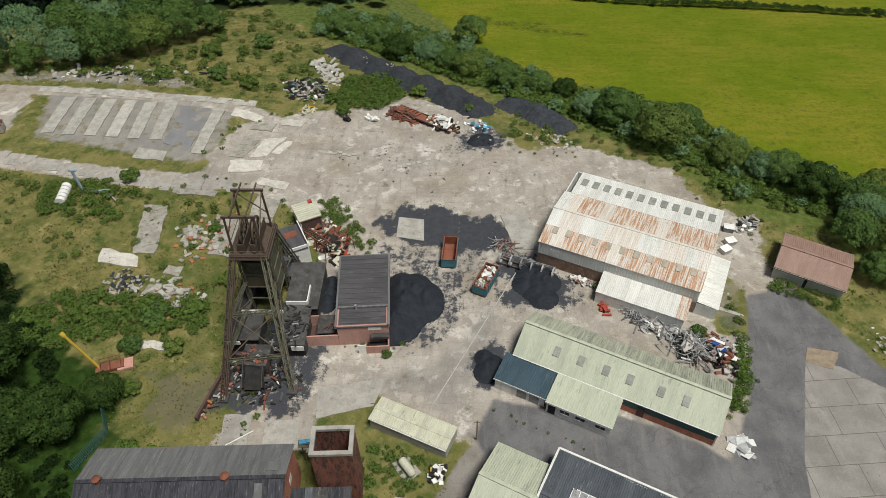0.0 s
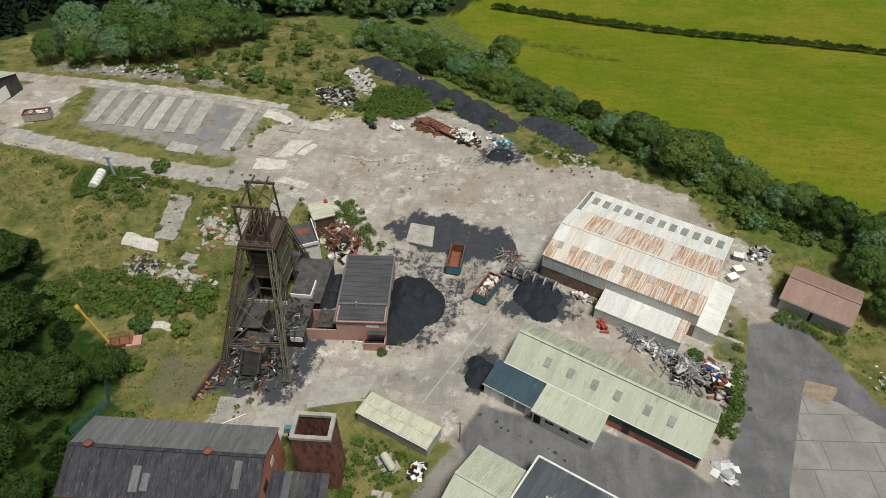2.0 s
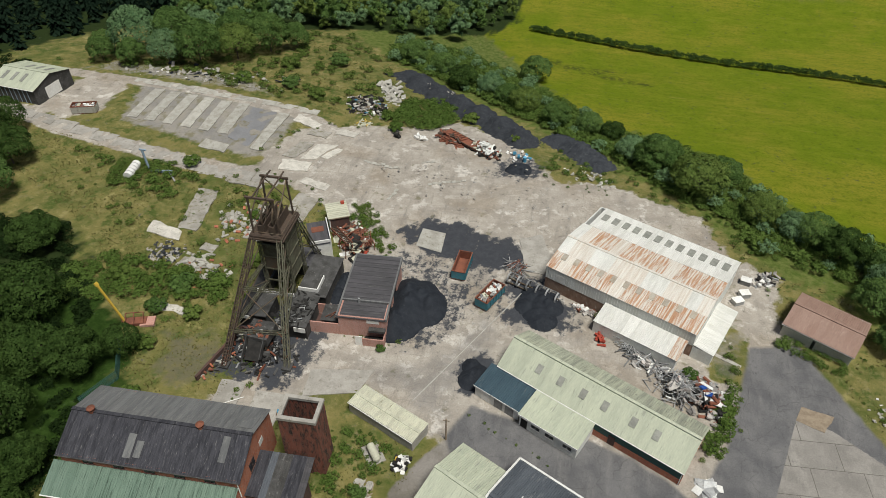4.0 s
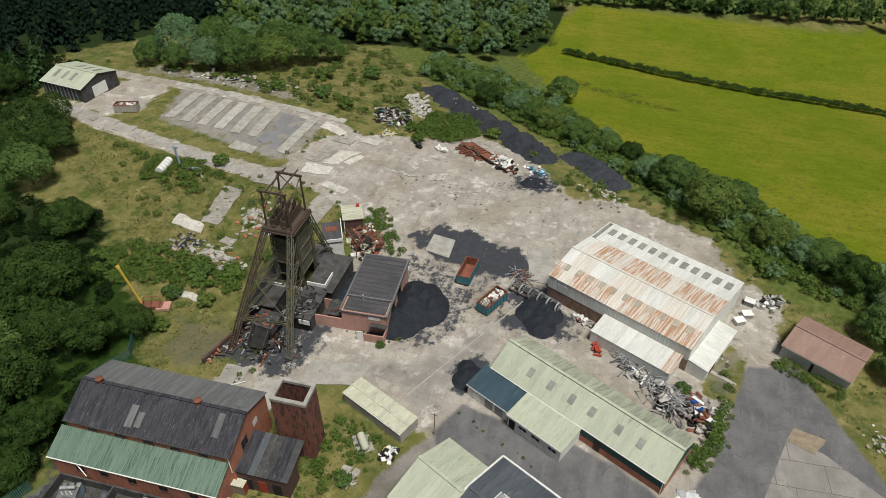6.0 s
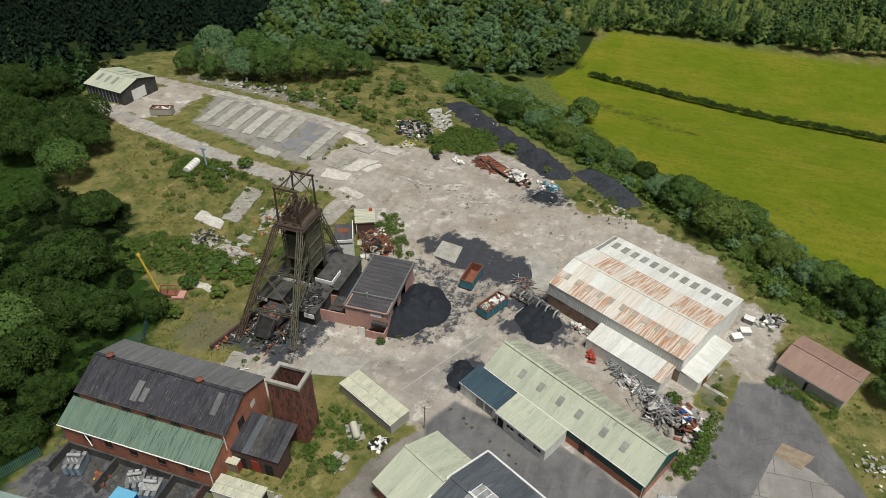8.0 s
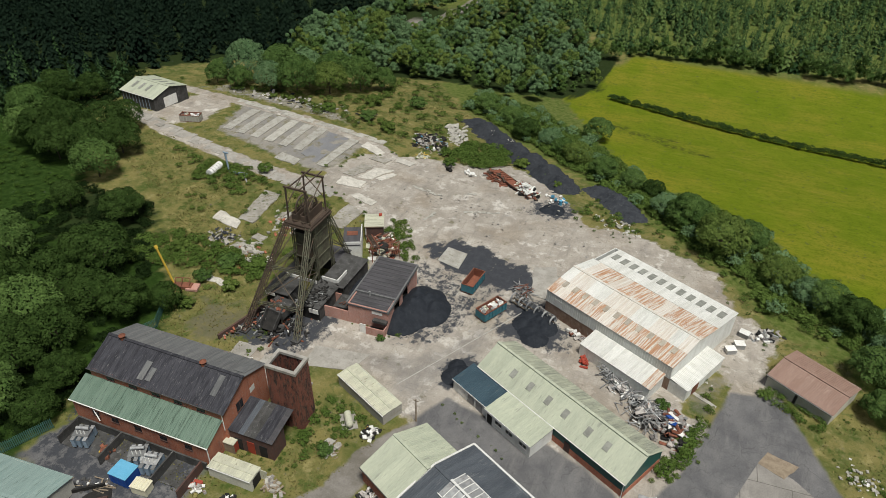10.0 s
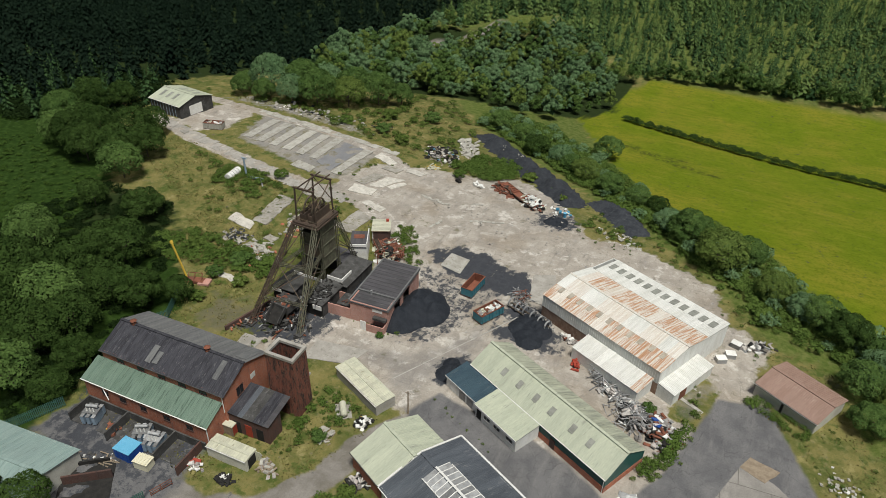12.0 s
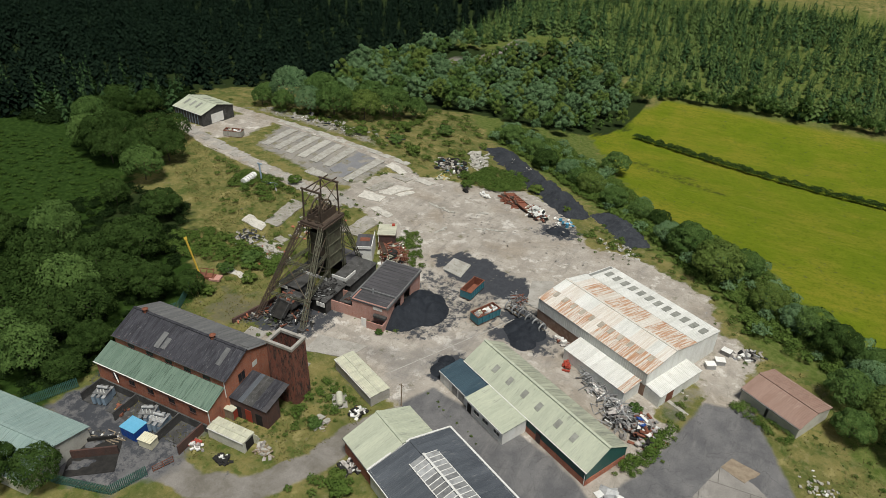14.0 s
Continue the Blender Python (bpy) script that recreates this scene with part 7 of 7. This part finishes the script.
for i, (x, y, l, a) in enumerate(((-20.6, 113.6, 9, -8), (-4.2, 110.6, 9, 24), (-10, 118, 4, 30), (-14.6, 103.2, 5, 70))):
    r = random.Random(i)
    k = thing("broken_kerb", "line of broken pale kerb pieces on the yard", "kerb", (x, y, hz(x, y)), a, "broken kerb lines")
    for j in range(int(l / 1.1)):
        part("kerb_piece", box(0, 1.0, -0.35, r.uniform(0.1, 0.5), -0.1, r.uniform(0.12, 0.25)), "concrete_pale", k).matrix_local = pose(j * 1.1 - l / 2, r.uniform(-0.3, 0.3), 0, 0, 0, r.uniform(-15, 15))
# drain line across the yard
drain = thing("yard_drain", "long slotted drain channel across the concrete yard", "drain", (10.6, 66.0, 0), 64)
for i in range(22):
    part("cover", box(-17 + 1.55 * i, -15.5 + 1.55 * i, -0.07, 0.07, -0.05, 0.035), "block", drain)

# ---- depot west of the lane ----
yard_walls = thing("transformer_bays", "dark brick-walled transformer bays beside the engine house", "enclosure", (-38.4, 22.0, 0), 3.6)
# Sooty walls and floor carry the bays' deep inner shade in their colour.
for x0, x1, y0, y1, h in ((0.0, 24.4, 0.0, 0.25, 1.7), (0.0, 0.25, -4.2, 0.0, 1.7), (8.6, 8.85, -5.0, 0.0, 1.8), (13.6, 13.85, -4.6, 0.0, 1.8), (18.4, 18.65, -5.2, 0.0, 1.9), (23.4, 23.65, -5.6, 0.0, 1.9)):
    part("bay_wall", box(x0, x1, y0, y1, -0.1, h), "brick_dark" if x0 > 23 else "sooty", yard_walls)
part("bay_floor", box(0.25, 23.4, -4.2, 0.0, 0.02, 0.06), "sooty", yard_walls)


def transformer(at, turn, n):
    e = thing("transformer", "old grey-blue electrical transformer with fin radiators", "transformer", at, turn, "old transformers")
    part("tank", box(-1.2, 1.2, -0.7, 0.7, 0.1, 2.0), "grey_paint", e)
    part("lid", box(-1.3, 1.3, -0.8, 0.8, 2.0, 2.12), "zinc", e)
    part("conservator", tube((-1.0, 0.4, 2.6), (1.0, 0.4, 2.6), 0.26, 10), "zinc", e)
    for s in (-1, 1):
        part("bracket", beam((s * 0.9, 0.4, 2.1), (s * 0.9, 0.4, 2.5), 0.12), "grey_paint", e)
        for i in range(n):
            rad = part("radiator", box(-1.2 + 0.95 * i, -0.65 + 0.95 * i, min(s * 0.8, s * 1.5), max(s * 0.8, s * 1.5), 0.3, 1.9), "grey_paint", e)
            part("radiator_top", box(-1.22 + 0.95 * i, -0.63 + 0.95 * i, min(s * 0.78, s * 1.52), max(s * 0.78, s * 1.52), 1.9, 2.0), "zinc", rad)
    for x in (-0.6, 0.0, 0.6):
        part("bushing", tube((x, -0.3, 2.1), (x, -0.3, 2.8), 0.12, 8, None, 0.06), "white_paint", e)
    return e


transformer((-34.8, 19.8, 0.06), 20, 3)
transformer((-24.4, 20.6, 0.06), 30, 3)
transformer((-21.6, 20.4, 0.06), 15, 3)
heap("orange_scrap", "small orange-brown machine parts on the ground", "scrap", (-30.2, 19.6, 0.06), 0, 1.2, 0.9, 0.6, (("rust", 10, (0.5, 1.2), (0.3, 0.7), (0.2, 0.5)), ("yellow", 4, (0.5, 0.9), (0.3, 0.6), (0.2, 0.4))), 41)
bb = thing("blue_tank", "square blue storage tank with paler top", "tank", (-24.1, 17.4, 0), 3)
part("body", box(-1.6, 1.6, -1.35, 1.35, 0, 1.95), "blue_paint", bb)
part("top", box(-1.65, 1.65, -1.4, 1.4, 1.95, 2.05), "blue_top", bb)
for x in (-1.0, 0.0, 1.0):
    part("rib", box(x - 0.06, x + 0.06, -1.43, -1.35, 0.1, 1.9), "blue_paint", bb)
cb = thing("cream_bin", "cream ribbed plastic bin on the ground", "bin", (-20.3, 16.9, 0), 8)
part("body", prism([(-1.25, -0.85), (1.25, -0.85), (1.25, 0.85), (-1.25, 0.85)], 0, 1.45), "cream_plastic", cb)
part("lid", box(-1.35, 1.35, -0.95, 0.95, 1.45, 1.58), "cream_plastic", cb)
for x in (-0.8, -0.2, 0.4, 1.0):
    part("rib", box(x - 0.08, x + 0.08, -0.97, 0.97, 1.58, 1.66), "cream_plastic", cb)
box_store, near, far = gable_shed("cream_container", "cream ribbed steel container with an open end", (-13.2, 23.0, 0), 3.6, 7.4, 2.7, 2.3, 2.36, "cream", "cream", "render", None, 0, 8, 0.05)
# The open end is a plate with the inside's shade as its colour.
part("doorway", box(7.4, 7.44, 0.5, 2.3, 0.0, 2.0), "dark", box_store)
part("door", box(7.4, 8.4, 2.4, 2.5, 0.0, 2.1), "cream", box_store)
kiosk = thing("red_kiosk", "small cream-roofed kiosk with a red end", "cabinet", (-14.2, 27.6, 0), 3.6)
part("body", box(0, 1.9, 0, 1.5, 0, 2.1), "timber", kiosk)
part("roof", box(-0.1, 2.0, -0.1, 1.6, 2.1, 2.25), "cream", kiosk)
part("door", box(1.9, 1.96, 0.2, 1.3, 0.1, 1.9), "red_paint", kiosk)
heap("yard_oddments", "red and white oddments lying by the container", "rubbish", (-13.6, 20.6, 0), 0, 1.7, 1.2, 0.4, (("red_paint", 5, (0.6, 1.4), (0.4, 0.8), (0.1, 0.4)), ("white_paint", 9, (0.3, 1.2), (0.3, 0.8), (0.05, 0.3)), ("junk", 12, (0.4, 1.0), (0.2, 0.6), (0.1, 0.4))), 42)
heap("tyre_pile", "dark tyres and cable coils dumped on grass", "rubbish", (-8.2, 20.6, 0), 0, 1.8, 1.2, 0.5, (("dark", 22, (0.4, 1.0), (0.3, 0.7), (0.1, 0.3)), ("white_paint", 5, (0.4, 0.8), (0.3, 0.5), (0.1, 0.2))), 43)
heap("plank_pile", "weathered planks and rubble behind the container", "rubbish", (-3.6, 25.4, 0), -20, 2.6, 1.0, 0.4, (("timber", 12, (1.6, 3.4), (0.2, 0.4), (0.06, 0.12)), ("junk", 16, (0.4, 1.0), (0.2, 0.6), (0.1, 0.3)), ("concrete_pale", 8, (0.5, 1.2), (0.3, 0.8), (0.1, 0.3))), 44)
pallets = heap("pallets", "pale broken pallets and slab on the grass", "pallet", (0.6, 34.8, 0), 30, 1.6, 1.8, 0.3, (("timber", 16, (1.0, 1.6), (0.1, 0.16), (0.04, 0.1)), ("concrete_pale", 6, (0.8, 1.8), (0.6, 1.2), (0.1, 0.2))), 45)
heap("car_scrap", "scrap and a long white pole beside the warehouse", "scrap", (10.2, 29.6, 0), 30, 1.8, 1.8, 0.5, (("dark", 18, (0.4, 1.2), (0.3, 0.8), (0.1, 0.4)), ("white_paint", 6, (0.6, 3.2), (0.1, 0.3), (0.1, 0.2)), ("junk", 14, (0.4, 1.2), (0.2, 0.6), (0.1, 0.4))), 46)
heap("bag_heap", "heap of white sacks and a yellow hose by the store", "rubbish", (4.4, 40.0, 0), 0, 1.4, 1.3, 1.0, (("white_paint", 16, (0.6, 1.3), (0.4, 0.9), (0.15, 0.4)), ("dark", 12, (0.5, 1.0), (0.4, 0.8), (0.2, 0.4)), ("yellow", 2, (0.6, 0.9), (0.2, 0.3), (0.1, 0.2))), 47)
tank = thing("gas_tank", "white cylindrical gas tank on a concrete base", "tank", (0.3, 40.6, 0.0), -50)
part("base", box(-2.0, 1.6, -1.3, 1.3, -0.1, 0.15), "concrete", tank)
part("vessel", tube((-1.2, 0, 1.0), (1.4, 0, 1.0), 0.6, 14), "cream", tank)
for s, x in ((-1, -1.2), (1, 1.4)):
    part("end_cap", tube((x, 0, 1.0), (x + 0.28 * s, 0, 1.0), 0.58, 14, None, 0.25), "cream", tank)
for x in (-0.7, 0.9):
    part("saddle", box(x - 0.12, x + 0.12, -0.5, 0.5, 0.15, 0.6), "concrete", tank)
pole = thing("yard_post", "dark timber post at the lane corner", "post", (10.0, 45.6, 0), 0)
part("shaft", tube((0, 0, -0.2), (0, 0, 5.2), 0.14, 8, None, 0.10), "timber", pole)
part("arm", beam((-0.5, 0, 4.8), (0.5, 0, 4.8), 0.1), "timber", pole)
# blue pump on the engine house roof edge
pump = thing("blue_pump", "small bright blue pump on a stand by the tower", "pump", (-13.6, 41.6, 0), 10)
for x in (-0.5, 0.5):
    part("leg", beam((x, 0, -0.1), (x, 0, 4.6), 0.14), "steel", pump)
part("deck", box(-0.9, 0.9, -0.6, 0.6, 4.6, 4.72), "steel", pump)
part("body", tube((-0.7, 0, 5.05), (0.6, 0, 5.05), 0.34, 10), "blue_light", pump)
part("motor", box(0.5, 1.0, -0.3, 0.3, 4.75, 5.35), "blue_light", pump)
gan = thing("pump_gantry", "low concrete gantry slab behind the tower", "platform", (-12.6, 40.4, 0), 3.6)
part("deck", box(-0.6, 5.6, 0, 1.4, 4.2, 4.45), "concrete", gan)
for x in (0.0, 2.4, 5.0):
    part("post", box(x, x + 0.4, 0.5, 0.9, -0.1, 4.2), "brick_dark", gan)
plk = thing("white_pole", "fallen white pole lying on the slab", "pole", (-24.6, 44.4, 0.12), 35)
part("shaft", tube((-2.4, 0, 0.09), (2.4, 0, 0.09), 0.09, 8), "white_paint", plk)
part("collar", tube((-2.4, 0, 0.1), (-2.2, 0, 0.1), 0.1, 8), "zinc", plk)
# yellow crane jib and its rusty base
jib = thing("crane_jib", "yellow crane jib leaning over rusty machinery", "crane", (-49.4, 55.6, 0), 20)
part("jib_arm", beam((0, 0, 0.6), (-2.2, 0.8, 8.8), 0.32, 0.26), "yellow", jib, "yellow steel jib")
part("jib_head", beam((-2.2, 0.8, 8.8), (-2.4, 0.9, 9.4), 0.6, 0.3), "yellow", jib)
part("chassis", box(-0.6, 3.6, -0.8, 0.8, 0.1, 0.7), "rust", jib)
for x in (0.2, 1.6, 3.2):
    part("frame", beam((x, -0.8, 0.7), (x, 0.8, 1.8), 0.14), "rust", jib)
part("rail", beam((0.2, 0.8, 1.8), (3.2, 0.8, 1.8), 0.12), "rust", jib)
part("plate", box(2.6, 5.0, -1.2, 0.9, 0.05, 0.5), "brick_pink", jib)
# overgrown white van and lamp post
van = thing("overgrown_tank", "white striped round tank half hidden in grass", "tank", (-73.6, 97.0, 0), 98)
for i in range(5):
    part("band", tube((-2.6 + 1.05 * i, 0, 0.7), (-1.7 + 1.05 * i, 0, 0.7), 1.0, 14), "white_paint", van)
    if i < 4:
        part("strap", tube((-1.7 + 1.05 * i, 0, 0.7), (-1.55 + 1.05 * i, 0, 0.7), 0.93, 14), "dark", van)
hop = thing("grey_mast", "grey-blue steel mast with broken beams in the scrub", "mast", (-70.4, 98.6, 0), 0)
part("shaft", beam((0, 0, -0.2), (-0.6, 0.3, 5.2), 0.4), "grey_paint", hop)
part("head", beam((-1.2, 0.3, 5.2), (0.4, 0.3, 5.2), 0.3), "grey_paint", hop)
part("fallen_beam", beam((0.5, -0.5, 0.4), (6.0, -0.2, 0.6), 0.5), "grey_paint", hop)
part("fallen_beam", beam((4.6, 0.2, 0.6), (8.0, -3.0, 0.3), 0.3), "zinc", hop)


# ---- fences ----
def palisade(label, pts, tall, group):
    e = thing("palisade_fence", label, "fence", (pts[0][0], pts[0][1], 0), 0, group)
    ox, oy = pts[0]
    pale = box(-0.075, 0.075, -0.02, 0.02, 0.05, tall)
    me = bpy.data.meshes.new("pale")
    pale.to_mesh(me)
    pale.free()
    me.materials.append(M["fence"])
    for (ax, ay), (bx, by) in zip(pts, pts[1:]):
        d = math.hypot(bx - ax, by - ay)
        for z in (0.5, tall - 0.45):
            part("rail", beam((ax - ox, ay - oy, z), (bx - ox, by - oy, z), 0.06), "fence", e)
        n = int(d / 0.26)
        for i in range(n):
            t = (i + 0.5) / n
            o_ = new("pale", me)
            o_.parent = e
            o_.matrix_local = pose(ax + (bx - ax) * t - ox, ay + (by - ay) * t - oy, 0, 0, 0, math.degrees(math.atan2(by - ay, bx - ax)))
    return e


palisade("green steel palisade fence round the depot", [(-36.5, 2.4), (-26.0, 4.4), (-17.2, 7.2), (-15.5, 12.6)], 2.2, "depot fences")
palisade("green steel palisade fence behind the depot", [(-45.8, 9.6), (-43.6, 14.4), (-41.4, 19.6)], 2.2, "depot fences")
palisade("green steel palisade fence among the trees", [(-46.4, 38.6), (-43.8, 44.6), (-47.4, 51.0)], 2.2, "depot fences")
gate = thing("red_gate", "low red steel gate standing open at the depot", "gate", (-15.2, 13.4, 0), 70)
for z in (0.3, 0.8, 1.3):
    part("bar", beam((0, 0, z), (3.2, 0, z), 0.08), "rust", gate)
for x in (0, 1.6, 3.2):
    part("stile", beam((x, 0, 0), (x, 0, 1.4), 0.09), "rust", gate)
bayw = thing("coal_bay_walls", "low dark brick bay walls with black floor", "wall", (-26.6, 6.8, 0), 40)
part("wall", box(0, 7.0, 2.4, 2.7, -0.1, 1.7), "brick_dark", bayw)
part("wall", box(-1.0, 6.0, 5.6, 5.9, -0.1, 0.8), "dark", bayw)
part("floor", box(-0.6, 7.0, -1.2, 5.6, 0.02, 0.06), "dark", bayw)
heap("depot_litter", "planks and small litter on the depot ground", "rubbish", (-27.6, 14.4, 0), 25, 3.5, 1.5, 0.2, (("timber", 12, (1.0, 2.4), (0.1, 0.25), (0.05, 0.12)), ("white_paint", 10, (0.2, 0.6), (0.2, 0.4), (0.05, 0.2)), ("sooty", 16, (0.4, 1.4), (0.2, 0.5), (0.05, 0.2))), 51)
heap("far_litter", "white litter on the bare verge", "rubbish", (76.5, 64.0, 0), 0, 4.0, 4.0, 0.1, (("white_paint", 14, (0.2, 0.6), (0.15, 0.4), (0.05, 0.2)), ("concrete_pale", 26, (0.3, 0.8), (0.2, 0.6), (0.05, 0.15))), 52)
slab("ramp_slab", [(14.2, 94.0), (18.6, 96.4), (21.4, 88.4), (20.2, 84.6), (17.0, 84.6)], 0.16, "concrete", "worn concrete apron beside the white shed", "", 0.15, 150)
